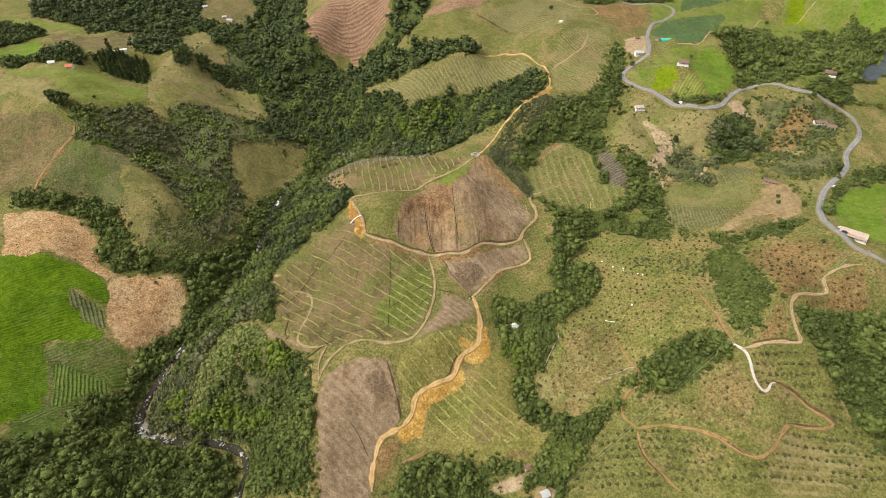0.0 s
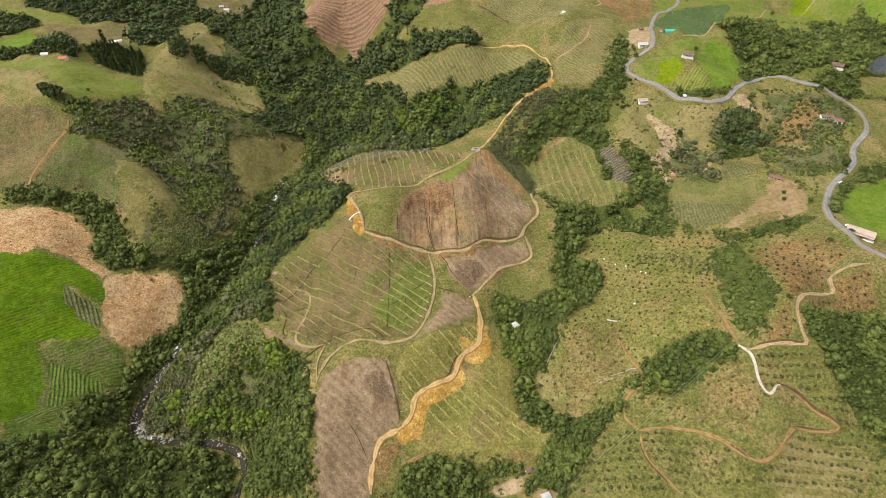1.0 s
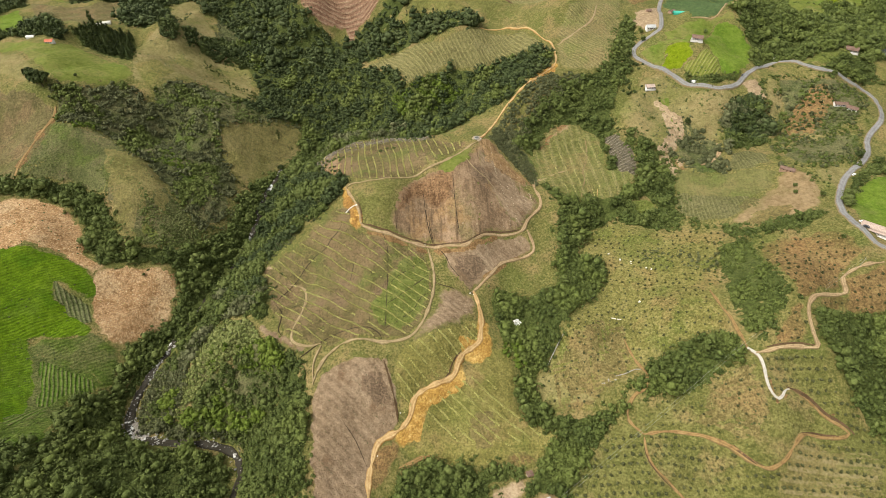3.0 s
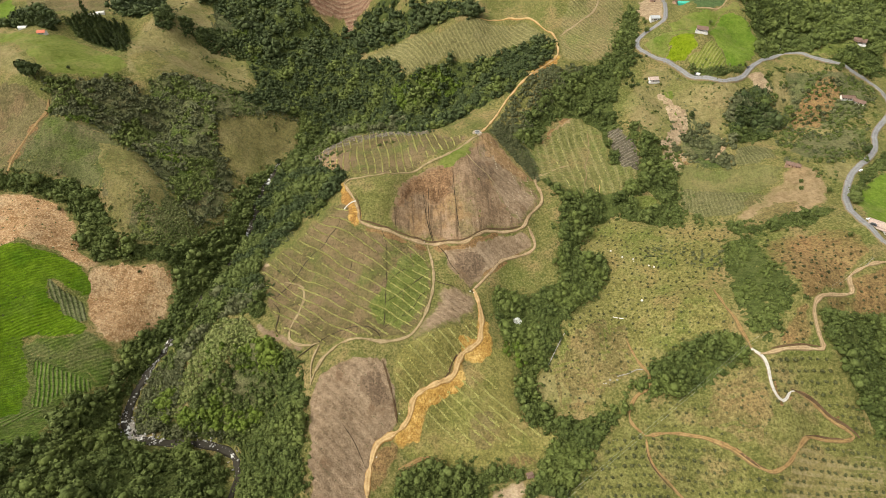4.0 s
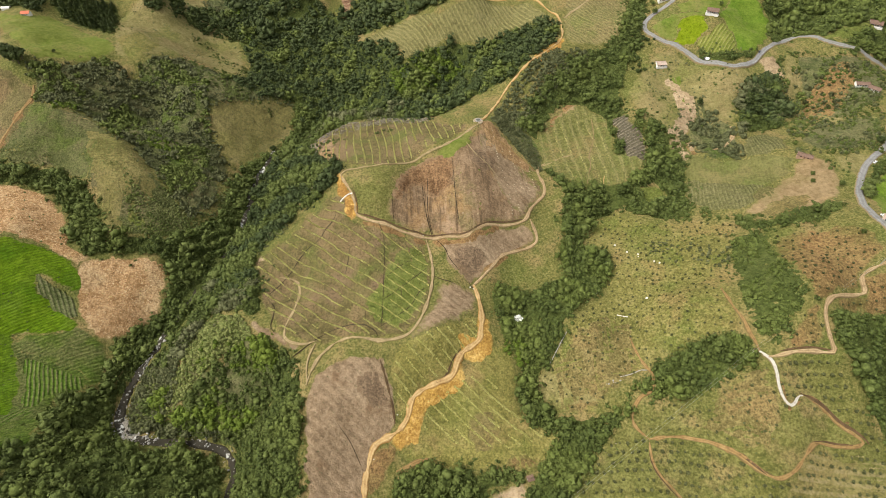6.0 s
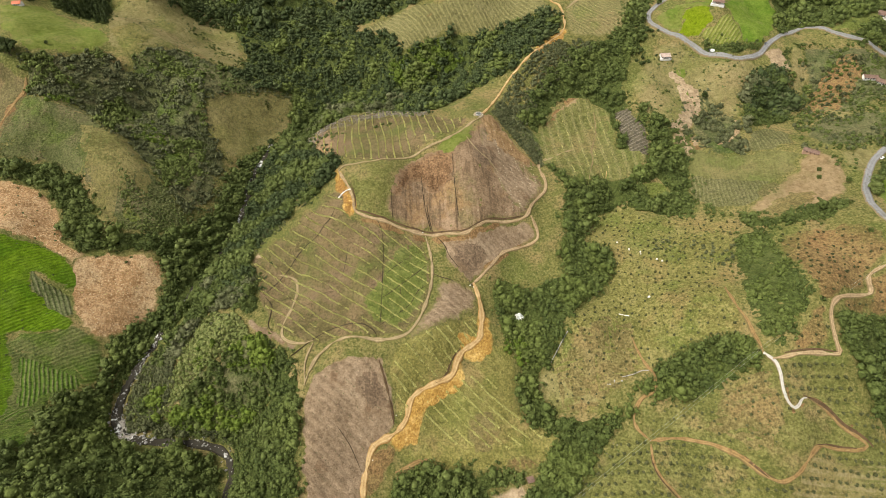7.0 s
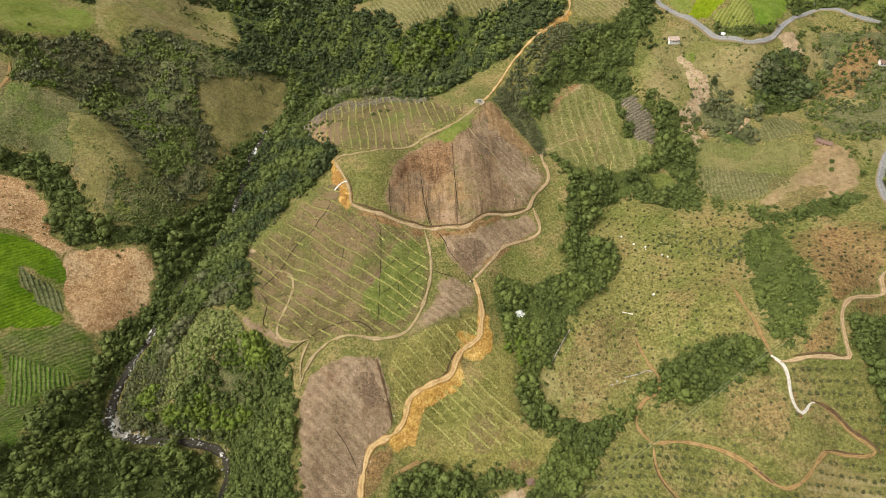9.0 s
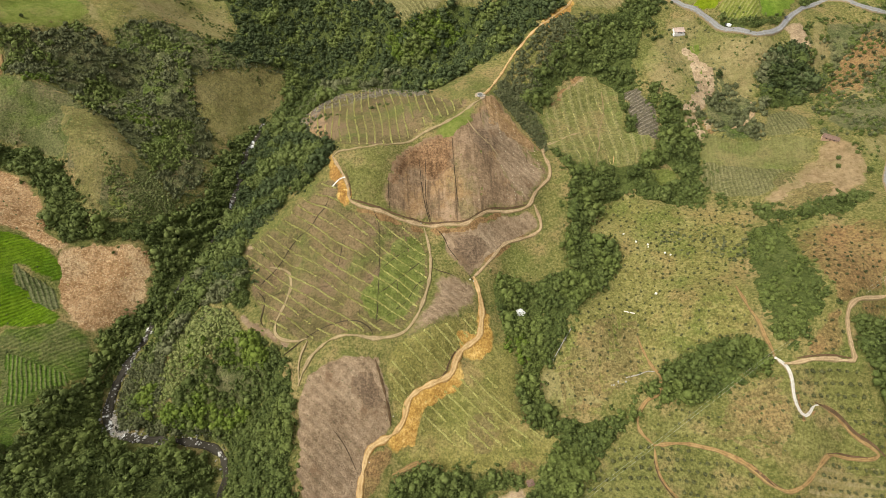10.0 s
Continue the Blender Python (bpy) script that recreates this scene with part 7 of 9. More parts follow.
woods('woods', 'dark dense forest on far hills', 'leaf_far', [(-718.5, 924.3), (-820.7, 1104.2), (-577.2, 1175.8), (-266.9, 1077.2), (-210.4, 780.3), (-176.6, 762.5), (-136.3, 737.2), (-126.1, 769.2), (-79.3, 765), (-80.8, 835.6), (-10.8, 815.2), (-31.5, 749.3), (-69.8, 738.3), (-59.9, 718.2), (-23, 719.1), (12.9, 686.5), (48, 680.1), (38.5, 647.4), (-17.6, 648.8), (-66.7, 673.2), (-115.7, 668.6), (-197.9, 668.6), (-247.1, 675.8), (-312.7, 788.5), (-368.2, 856.3), (-401.7, 849.9), (-375, 676.6), (-419.1, 679.5), (-512.7, 857), (-579.3, 842), (-608, 879.8)], 10, 11.5, 161, shapes=FAR_TREES)
woods('woods', 'dark broadleaf trees behind the summit', 'leaf', [(71.9, 439.8), (88.1, 480), (103.5, 499.3), (129.8, 525.5), (164.2, 544), (187.5, 561.6), (214.1, 625.7), (230.7, 664.5), (230.8, 606.5), (211.2, 568.2), (209, 544.6), (190.2, 516.4), (178.5, 484.7), (183.6, 451.6), (190.7, 420.4), (200.4, 399.8), (213.9, 391.2), (215.7, 373.8), (213.6, 340.4), (204.7, 324.4), (170.9, 335.7), (155.5, 350), (130, 338), (115, 310.5), (104.4, 313.2), (102.2, 336.8), (109.1, 353.3), (96.3, 388), (92.7, 404.8), (77.5, 423.5)], 5.2, 6.8, 171, bright=('leaf_bright', 0.9))
woods('woods', 'dark broadleaf trees between the clearing and the bench', 'leaf', [(186.8, 455.1), (204.7, 452.7), (220.5, 432.3), (229.7, 416.9), (223.7, 388), (219, 358.1), (206.7, 359.4), (190.5, 375.1), (189.8, 393.5), (193.1, 416.4), (189, 439)], 4.8, 7, 176, bright=('leaf_bright', 0.9))
woods('woods', 'dark trees along the gully', 'leaf', [(99.3, 313), (123.4, 307.8), (134.2, 292.7), (132.2, 274.4), (122.7, 258.4), (97.2, 242.5), (90.9, 226.3), (78.1, 204.4), (67.1, 193.4), (69.5, 177.1), (78, 166), (106.5, 161.7), (117.5, 166.8), (137, 178.5), (144.4, 194.4), (169.3, 202.2), (192.5, 197.5), (198.7, 190.2), (195.1, 177.6), (175.5, 171), (149.3, 169), (131.5, 171.5), (115.7, 156.1), (89.6, 129.2), (71, 97.4), (49.4, 98.8), (55, 122), (69.9, 136.3), (79.6, 156.3), (58.5, 169), (53.5, 185.2), (61.5, 205.4), (51.4, 220.1), (42.5, 243.6), (38.6, 258.1), (45, 272.4), (71.4, 266.7), (98.5, 271.9)], 4, 6.4, 181, bright=('leaf_bright', 0.25))
woods('woods', 'round-crowned trees below the field', 'leaf', [(-35, 119.6), (-20.5, 133.1), (2.5, 139.8), (28.8, 136.7), (52.5, 128.9), (35.4, 120.6), (40.9, 99.7), (-37, 100.5)], 5.4, 7.6, 191, bright=('leaf_bright', 0.8))
woods('woods', 'dark thicket in a hollow of the orchard', 'leaf', [(223.5, 287.4), (240.7, 291.8), (242.5, 279.8), (238.1, 253.6), (236.4, 234), (234.6, 214.2), (220.5, 200.5), (209.6, 183.6), (202.7, 188.6), (200.4, 211.8), (206.5, 240.9)], 3.1, 10, 201, bright=('leaf_bright', -0.1), shapes=HEM, sink=0.2, thin=0.2)
woods('woods', 'dense dark trees on the valley edge', 'leaf', [(247.6, 203.5), (264.3, 204.9), (317.3, 204.4), (278.8, 108.3), (264.1, 128.6), (255.6, 147.2), (249.7, 171.9), (241.4, 182.4)], 4.4, 6.0, 211, bright=('leaf_bright', 0.6))
woods('woods', 'bushy hedge between fields', 'leaf', [(236.4, 311.9), (250.5, 299.4), (269.9, 299.9), (290.4, 305.9), (308.4, 315.9), (300, 296.5), (274.6, 286), (245.1, 286.8), (232.3, 300.4)], 4.2, 5, 221)
woods('woods', 'tall grey-green trees on the slope', 'leaf', [(288.1, 466.4), (310.6, 491.5), (328.5, 495.9), (333.5, 468.2), (323.4, 429.6), (304.8, 429.6), (282.2, 429.3)], 4.6, 8, 231, bright=('leaf_grey', 0.2))
woods('woods', 'grey-green bushes in the hollow', 'leaf_grey', [(233.1, 450.8), (255.2, 473.7), (276.1, 428.5), (266.7, 389.3), (242.8, 390.2), (238.3, 411.9), (226.6, 429.8)], 3.2, 9, 241, shapes=HEM, sink=0.2)
woods('woods', 'dark forest above the road', 'leaf', [(360.3, 582), (356.2, 616.2), (351.2, 639.3), (485.1, 800), (555.5, 807.9), (727.9, 829.2), (524.6, 530), (476.3, 529.3), (424.8, 522.8), (395.8, 540.6), (387.1, 566.4), (345.2, 533.6)], 5.6, 7.2, 251, bright=('leaf_bright', 0.5), thin=0.14)
woods('woods', 'dark forest patch on the far slope', 'leaf', [(350.7, 641.3), (463.7, 809.8), (496, 794.3), (493.5, 743.5), (521, 688.5), (570.3, 731.2), (692, 879.5), (664.2, 789), (690.5, 784.9), (504.9, 579.8), (442.1, 546), (385.5, 567.8), (374.1, 602.2), (352.6, 618.9)], 6.6, 8.2, 261, bright=('leaf_bright', 0.5), thin=0.14)
woods('woods', 'scrubby trees below the road', 'leaf', [(361.6, 524.7), (412.1, 521.2), (468.5, 521.7), (414.7, 448), (389.5, 442.3), (376.2, 419.9), (355.2, 432.8), (328.4, 419), (335.9, 458.8), (340.3, 493), (340.4, 514.6)], 3.7, 10, 271, bright=('leaf_bright', 0.35), litter='greygreen', shapes=HEM, sink=0.2, thin=0.28)
woods('woods', 'roadside hedge of round bushes', 'leaf', [(265.3, 533), (303.3, 519.5), (324.2, 527.9), (316.2, 514.8), (278.4, 508.9), (267.1, 524.8)], 3.6, 4.4, 281)
woods('woods', 'roadside bushes', 'leaf', [(331.9, 337.4), (341, 342.6), (326.5, 320), (321, 320.5)], 4, 4.4, 291)
woods('woods', 'roadside trees', 'leaf', [(360.6, 354.1), (387.3, 376.8), (439.9, 399.5), (420.3, 369.5), (371.2, 352.8), (340.7, 327.7), (317.7, 295.8), (329.8, 319.8)], 4.6, 5.4, 301)
woods('woods', 'dark green plantation trees', 'leaf_dark', [(-444.3, 613.7), (-427.1, 641.4), (-400.3, 662.2), (-361.2, 575.9), (-394.3, 585.3), (-430.8, 602.4)], 4.6, 7.5, 311, shapes=PINES)
woods('woods', 'dark green hedge trees', 'leaf_dark', [(-629.5, 708.9), (-552, 666.5), (-569.1, 730.8), (-450.5, 609.6), (-444.4, 592.6), (-554.6, 611.5)], 4.8, 8, 321)
woods('woods', 'dark green trees on the knoll', 'leaf_dark', [(-369.8, 683), (-394.5, 770.8), (-344.3, 672.7), (-345, 650.7), (-359, 650.9)], 4.4, 6.5, 331, holes=False)
woods('woods', 'dark green trees on the knoll', 'leaf_dark', [(-346, 687.2), (-353.6, 736.6), (-329.5, 686.5), (-332.9, 661.5)], 4.2, 6, 341, holes=False)
woods('woods', 'dark green trees below the knoll', 'leaf_dark', [(-330.4, 695), (-325.4, 731.4), (-286.8, 713.4), (-270.5, 691.7), (-271, 673.4), (-293.5, 672), (-313.2, 667), (-324.8, 667.5)], 4.6, 6.5, 351, holes=False)
woods('woods', 'grey-green scrub on the back of the knoll', 'leaf_grey', [(-364.7, 850.8), (-333.8, 832.3), (-268.6, 723.7), (-252.2, 680.9), (-264.9, 675.1), (-270.8, 693.7), (-287.5, 716.3), (-337.4, 767.5)], 3.4, 6, 352, shapes=HEM, sink=0.2, litter='greygreen', holes=False)
woods('woods', 'dark hedge on the far ridge', 'leaf_dark', [(-779.5, 844.8), (-750.2, 882), (-672, 861.5), (-640.8, 825.1), (-664.7, 751.3), (-710.8, 743.3)], 5.5, 8, 361)
woods('woods', 'trees beside the upper road', 'leaf', [(210.8, 641.7), (232.6, 655.5), (229.3, 610), (216.9, 570.9), (196.9, 553.7), (178.3, 539.9), (189.2, 570.6)], 5, 6, 371)
woods('woods', 'trees at the end of the far valley', 'leaf', [(214, 848.7), (303.5, 908.8), (427.9, 1015.6), (391.2, 902.9), (292.8, 868), (229.8, 836.5)], 6, 7, 381)
scrub("scrub", 'rough grass tussocks on the open slope', 'leaf_fern', [(-418.9, 377.7), (-394.7, 373.5), (-385.9, 428.7), (-383.6, 442.8), (-359.5, 439.7), (-342, 443.9), (-312.7, 422.1), (-278.3, 394.8), (-256.4, 378.2), (-230.7, 352.1), (-233.1, 331.9), (-251.1, 324.6), (-279.8, 323.7), (-296.3, 344.9), (-313.6, 364.8), (-345.3, 376.5), (-366.7, 375.9)], 1.9, 1.7, 401, 0.55, holes=False, shapes=TUSSOCKS)
scrub("scrub", 'rough grass tussocks on the open slope', 'leaf_fern', [(-418.9, 377.7), (-394.7, 373.5), (-385.9, 428.7), (-383.6, 442.8), (-359.5, 439.7), (-342, 443.9), (-312.7, 422.1), (-278.3, 394.8), (-256.4, 378.2), (-230.7, 352.1), (-233.1, 331.9), (-251.1, 324.6), (-279.8, 323.7), (-296.3, 344.9), (-313.6, 364.8), (-345.3, 376.5), (-366.7, 375.9)], 2.6, 2, 402, 0.5, holes=False, shapes=TUSSOCKS)
scrub("scrub", 'bright green ferny bushes', 'leaf_bright', [(-282.7, 360.6), (-269.5, 366.9), (-230.7, 352.1), (-233.1, 331.9), (-251.1, 324.6), (-272, 326.4)], 3.2, 1.5, 403, 0.3, holes=False, shapes=TUFTS)
scrub("scrub", 'rough grass tussocks on the open slope', 'leaf_grass', [(205.2, 177.2), (238.9, 175.4), (245.6, 157.1), (254.8, 137.4), (275.7, 117.5), (269.1, 98), (75.5, 106.5), (84.6, 122.1), (112.2, 149.2), (129.8, 159.4), (149.9, 165.6), (175, 170), (193.2, 178.2)], 2.4, 1.2, 404, 0.6, holes=False, shapes=TUSSOCKS)
scrub("scrub", 'rough grass tussocks on the open slope', 'leaf_grass', [(120.1, 310.2), (133.4, 337.8), (154.2, 346.9), (168.7, 327.7), (233.4, 301.9), (219.2, 281.1), (197.1, 223.9), (195.9, 198.9), (147.3, 192.3), (101.5, 164.7), (78, 174.9), (68.2, 189.9), (90.9, 222.7), (125.8, 254.6), (135.5, 285)], 2.8, 1.2, 406, 0.6, holes=False, shapes=TUSSOCKS)
scrub("scrub", 'rough grass tussocks on the open slope', 'leaf_grass', [(31.3, 219.5), (51.4, 215.7), (58.5, 169), (79.6, 156.8), (63.6, 132.3), (-30, 140.7), (-15.1, 174.1), (10.6, 191.5)], 2.4, 1.1, 408, 0.6, holes=False, shapes=TUSSOCKS)
scrub("scrub", 'rough grass tussocks on the open slope', 'leaf_grass', [(-257.2, 526.6), (-211.2, 535.7), (-176.5, 556.8), (-169.6, 524.2), (-185.7, 474.1), (-215.8, 452.6), (-246.2, 488)], 2.6, 1.5, 410, 0.7, holes=False, shapes=TUSSOCKS)
scrub("scrub", 'rough grass tussocks on the open slope', 'leaf_grass', [(183.9, 483.2), (240.6, 540.2), (318.1, 499.6), (279.9, 439.5), (222.7, 429)], 3.2, 1.5, 412, 0.5, holes=False, shapes=TUSSOCKS)
scrub("scrub", 'rough grass tussocks on the open slope', 'leaf_grass', [(46.3, 321.9), (82.9, 342.5), (103.8, 308.4), (98.5, 271.9), (71.4, 266.7), (38.6, 258.1), (29.9, 271.8), (75.3, 309.5)], 2.4, 1.2, 414, 0.6, holes=False, shapes=TUSSOCKS)
scrub("scrub", 'rough grass tussocks on the open slope', 'leaf_fern', [(-82.9, 342), (-7, 266.2), (-28.4, 215.4), (-119.5, 223.6), (-155.1, 291.7), (-104.1, 338.4)], 2.6, 1, 416, 0.4, holes=False, shapes=TUSSOCKS)
scrub("scrub", 'pale ferny shrubs on the ridge of the knoll', 'leaf_palefern', [(-192.3, 205.2), (-186.9, 235.6), (-176, 247.7), (-151.4, 238.2), (-142, 224), (-153.2, 214.3), (-169.9, 203.1), (-183, 189), (-198.3, 176.7), (-208.3, 175.6)], 1.6, 2.8, 405, 0.95, holes=False, shapes=TUFTS)
scrub("scrub", 'grey-green shrubs among the ferns of the knoll', 'leaf_grey', [(-192.3, 205.2), (-186.9, 235.6), (-176, 247.7), (-151.4, 238.2), (-142, 224), (-153.2, 214.3), (-169.9, 203.1), (-183, 189), (-198.3, 176.7), (-208.3, 175.6)], 3.8, 2.4, 408, 0.3, holes=False)
woods('woods', 'grey-green trees on the stream side of the knoll', 'leaf', [(-221.3, 216.1), (-211.1, 234.1), (-204.6, 260.6), (-196.3, 288.1), (-176.7, 296.7), (-156.2, 285.1), (-139, 267.8), (-134.1, 252), (-145.5, 240.8), (-170.4, 251.1), (-188.1, 248.5), (-187, 225.6), (-194.5, 208.2)], 4, 6, 116, bright=('leaf_grey', 0.5))
scrub("scrub", 'grey-green ferny shrubs above the stream', 'leaf_grey', [(-233.8, 214.9), (-221.2, 230.1), (-194.5, 208.2), (-194.5, 191.1), (-206.1, 175.9), (-215.7, 166.4), (-226, 166.7), (-234.7, 182.1), (-236.1, 197.8)], 1.9, 3.6, 118, 0.9, holes=False)
scrub("scrub", 'green ferns above the stream', 'leaf_fern', [(-233.8, 214.9), (-221.2, 230.1), (-194.5, 208.2), (-194.5, 191.1), (-206.1, 175.9), (-215.7, 166.4), (-226, 166.7), (-234.7, 182.1), (-236.1, 197.8)], 2.2, 2.8, 119, 0.7, holes=False, shapes=TUFTS)
scrub("scrub", 'low grey-green shrubs on the ridge shoulder', 'leaf_grey', [(46.5, 442.1), (59.6, 465.6), (66.8, 444.5), (84.6, 434.4), (90.1, 406.8), (92.7, 390.9), (85.5, 389.4), (70.6, 409.4), (55.2, 428.7)], 1.8, 2.6, 122, 0.9, holes=False)
woods('woods', 'trees along the top of the nursery slope', 'leaf', [(-152.4, 491.1), (-147.1, 530.3), (-126, 552.1), (-90.6, 551.4), (-55.3, 538.9), (-21.7, 517.7), (-29.5, 483.5), (-58, 493.5), (-82.5, 491.3), (-111.3, 514.4), (-128.9, 493)], 4.2, 6, 117, bright=('leaf_grey', 0.4))
scrub("scrub", 'bright green ferns at the field edge', 'leaf_bright', [(-115.7, 201.7), (-92.8, 179.2), (-91.9, 151.7), (-85, 127), (-79.1, 97), (-97.4, 97.3), (-102.3, 138.3), (-105.6, 168.1)], 2.6, 2.4, 407, 0.75)
scrub("scrub", 'low grey-green bushes on rough grass', 'leaf_grey', [(-122.1, 362.2), (-86.5, 365.2), (-109.4, 340.3), (-136.3, 312.9), (-157.1, 293.2), (-163.8, 294.9), (-141.1, 332.9)], 3, 2.4, 409, 0.6)
scrub("scrub", 'low grey-green bushes on rough grass', 'leaf_grey', [(172.4, 305.3), (228.5, 299.2), (210.3, 258.3), (193.5, 256.4), (178, 268.1), (162, 285.1)], 4, 2.2, 411, 0.45, holes=False)
scrub("scrub", 'low grey-green bushes on rough grass', 'leaf', [(195.6, 177.1), (203.2, 159.3), (207.9, 149.5), (192.5, 126.5), (182, 128), (170.8, 139.2), (160.8, 146.7), (147.8, 163), (174.9, 168.4)], 3.4, 1.1, 415, 0.3, holes=False, shapes=TUFTS)
scrub("scrub", 'low grey-green bushes on rough grass', 'leaf', [(327, 433), (420.3, 512.6), (440.2, 489.4), (374.6, 370.1), (303.6, 373.4), (325.3, 432.9)], 4.4, 2.6, 417, 0.5, holes=False)
scrub("scrub", 'low grey-green bushes on rough grass', 'leaf_grey', [(183.9, 483.2), (240.6, 540.2), (318.1, 499.6), (279.9, 439.5), (222.7, 429)], 5.5, 1.6, 419, 0.3, holes=False)
scrub("scrub", 'low grey-green bushes on rough grass', 'leaf', [(442.9, 629.6), (596, 719.5), (470.5, 515.6), (392.6, 531.1)], 5, 3, 421, 0.4)
scrub("scrub", 'low weeds along the valley foot', 'leaf_bright', [(-344.6, 219.3), (-296.9, 227.6), (-260.5, 225.5), (-257.9, 201.8), (-276.8, 183.5), (-270.7, 165.6), (-266.3, 141.7), (-295.4, 135.4)], 2.8, 1.3, 423, 0.4, holes=False)
scrub("scrub", 'low grey-green bushes on rough grass', 'leaf_grey', [(49.1, 451.1), (72.6, 498.1), (122.8, 542.8), (164.2, 544), (128.1, 504.7), (96.8, 476.5), (71.8, 423.8)], 2.5, 3.2, 425, 0.92, holes=False)
scrub("scrub", 'low grey-green bushes on rough grass', 'leaf', [(-387.9, 609.3), (-252.3, 641.1), (-229.5, 578.3), (-315.1, 510)], 6, 1.2, 427, 0.2, holes=False)
scrub("scrub", 'low grey-green bushes on rough grass', 'leaf', [(-350.4, 217.6), (-298.6, 283.1), (-284.1, 233.6), (-304.1, 204.7), (-298.1, 158.6), (-310.4, 150.1)], 5, 1.3, 429, 0.25, holes=False)
scrub("scrub", 'short tufts on a tan spur', 'leaf_grey', [(-257.2, 526.6), (-211.2, 535.7), (-176.5, 556.8), (-169.6, 524.2), (-185.7, 474.1), (-215.8, 452.6)], 3, 0.9, 431, 0.5, holes=False)
scrub("scrub", 'dry stubble heaps', 'leaf_row', [(-410.8, 346.2), (-346.4, 352.5), (-309, 303.5), (-291.2, 295.2), (-243.4, 307.1), (-235.7, 299.1), (-239.1, 264.7), (-262, 232.5), (-285.2, 247.7), (-294.2, 284.7), (-330.9, 300.2), (-373.8, 280.5)], 3.6, 0.7, 433, 0.4, holes=False, shapes=TUFTS)
scrub("scrub", 'dead grey brushwood piled along the field', 'leaf_dead', [(-133.1, 435.6), (-134.5, 511.6), (-87.3, 483.3), (-52.3, 501.8), (-13.6, 448.3), (-14.6, 440.2), (-54.9, 463.5), (-82, 447), (-113.1, 452.4), (-121.7, 411.3)], 1.7, 1.5, 441, 0.8, holes=False, shapes=TUFTS)
scrub("scrub", 'dry pale brush at the wood edge', 'leaf_dead', [(68.6, 189.9), (83.5, 201.5), (103.5, 194.2), (86.3, 174.1), (71.5, 179.1)], 2.6, 1, 443, 0.5, holes=False, shapes=TUSSOCKS)
scrub("scrub", 'dry pale brush at the wood edge', 'leaf_dead', [(84.6, 122.1), (98.6, 140.1), (112.7, 151.1), (120.4, 147.9), (99.5, 128.5), (87, 115.5)], 2.4, 1.2, 445, 0.6, holes=False, shapes=TUSSOCKS)
scrub("scrub", 'dry pale brush on the landslip', 'leaf_dead', [(238.4, 493.9), (246.2, 477.3), (257, 451.4), (219.4, 427.9), (206.7, 436)], 2.2, 1.4, 447, 0.7, holes=False, shapes=TUSSOCKS)
scrub("scrub", 'low grey-green bushes on rough grass', 'leaf', [(206.6, 512.9), (240.1, 536.3), (269, 508.8), (317.4, 497.3), (290.5, 473.7), (253.3, 436.9), (222.7, 429), (184.1, 454.5)], 6.5, 2.2, 451, 0.35, holes=False)
scrub("scrub", 'dark round bushes by the houses', 'leaf_dark', [(199.1, 578.4), (225.9, 554.2), (225.3, 519.1), (199.3, 505.6), (191.3, 529.5)], 5, 3.6, 453, 0.5, holes=False)
scrub("scrub", 'bright green bushes below the road', 'leaf_bright', [(365.5, 522.7), (465.4, 515.1), (372, 366), (302, 369.3), (344.7, 492.5)], 4.6, 3, 455, 0.4, holes=False)
scrub("scrub", 'grey-green bushes below the road', 'leaf_grey', [(365.5, 522.7), (465.4, 515.1), (372, 366), (302, 369.3), (344.7, 492.5)], 5.2, 3.4, 457, 0.4, holes=False)
scrub("scrub", 'grey-green trees by the hollow', 'leaf_grey', [(223.3, 432.2), (263.8, 461.6), (291.5, 437.7), (263.6, 379.2), (234, 408.7)], 4, 4.4, 459, 0.6, holes=False)
scrub("scrub", 'dark bushes behind the bench', 'leaf', [(188.5, 422.8), (222.4, 426.4), (234.2, 418.5), (217, 375), (214.1, 344.8), (194.3, 393.6)], 4.2, 3.6, 461, 0.6, holes=False)
scrub("scrub", 'bushes along the bench edge', 'leaf', [(295.7, 374.7), (335.3, 371.9), (343.1, 355.6), (321.3, 332.4), (317.3, 363.1)], 4.6, 3, 463, 0.5, holes=False)
scrub("scrub", 'low bushes along the orchard bench', 'leaf', [(204.3, 351.5), (237.3, 311.8), (251.8, 294.2), (246, 288.1), (230.3, 303.8), (196.2, 323.9)], 3.6, 2.8, 465, 0.6, holes=False)
scrub("scrub", 'low weeds on the orchard bench', 'leaf_bright', [(172.4, 305.3), (228.5, 299.2), (210.3, 258.3), (193.5, 256.4), (178, 268.1), (162, 285.1)], 3.6, 1.6, 467, 0.35, holes=False)
scrub("scrub", 'low grey-green bushes on rough grass', 'leaf_grey', [(-384.9, 609.9), (-370.8, 672.6), (-336.7, 696.7), (-255.4, 654), (-236.8, 598.8), (-264.6, 563.1), (-310, 564), (-322.1, 518.5)], 5, 1.4, 469, 0.25, holes=False)
scrub("scrub", 'low grey-green bushes on rough grass', 'leaf', [(-327, 660.6), (-252.3, 641.1), (-225.7, 571.1), (-179.4, 557), (-169.6, 524.2), (-187.4, 519.3), (-222.4, 536.4), (-261.4, 570.1)], 4, 2.2, 471, 0.22, holes=False)
scrub("scrub", 'bright green thicket in the wood', 'leaf_bright', [(119.3, 175.5), (146.9, 190), (174.9, 197.9), (196.7, 192.2), (193.2, 178.2), (156, 170.7)], 4.0, 4.2, 473, 0.6, holes=False)
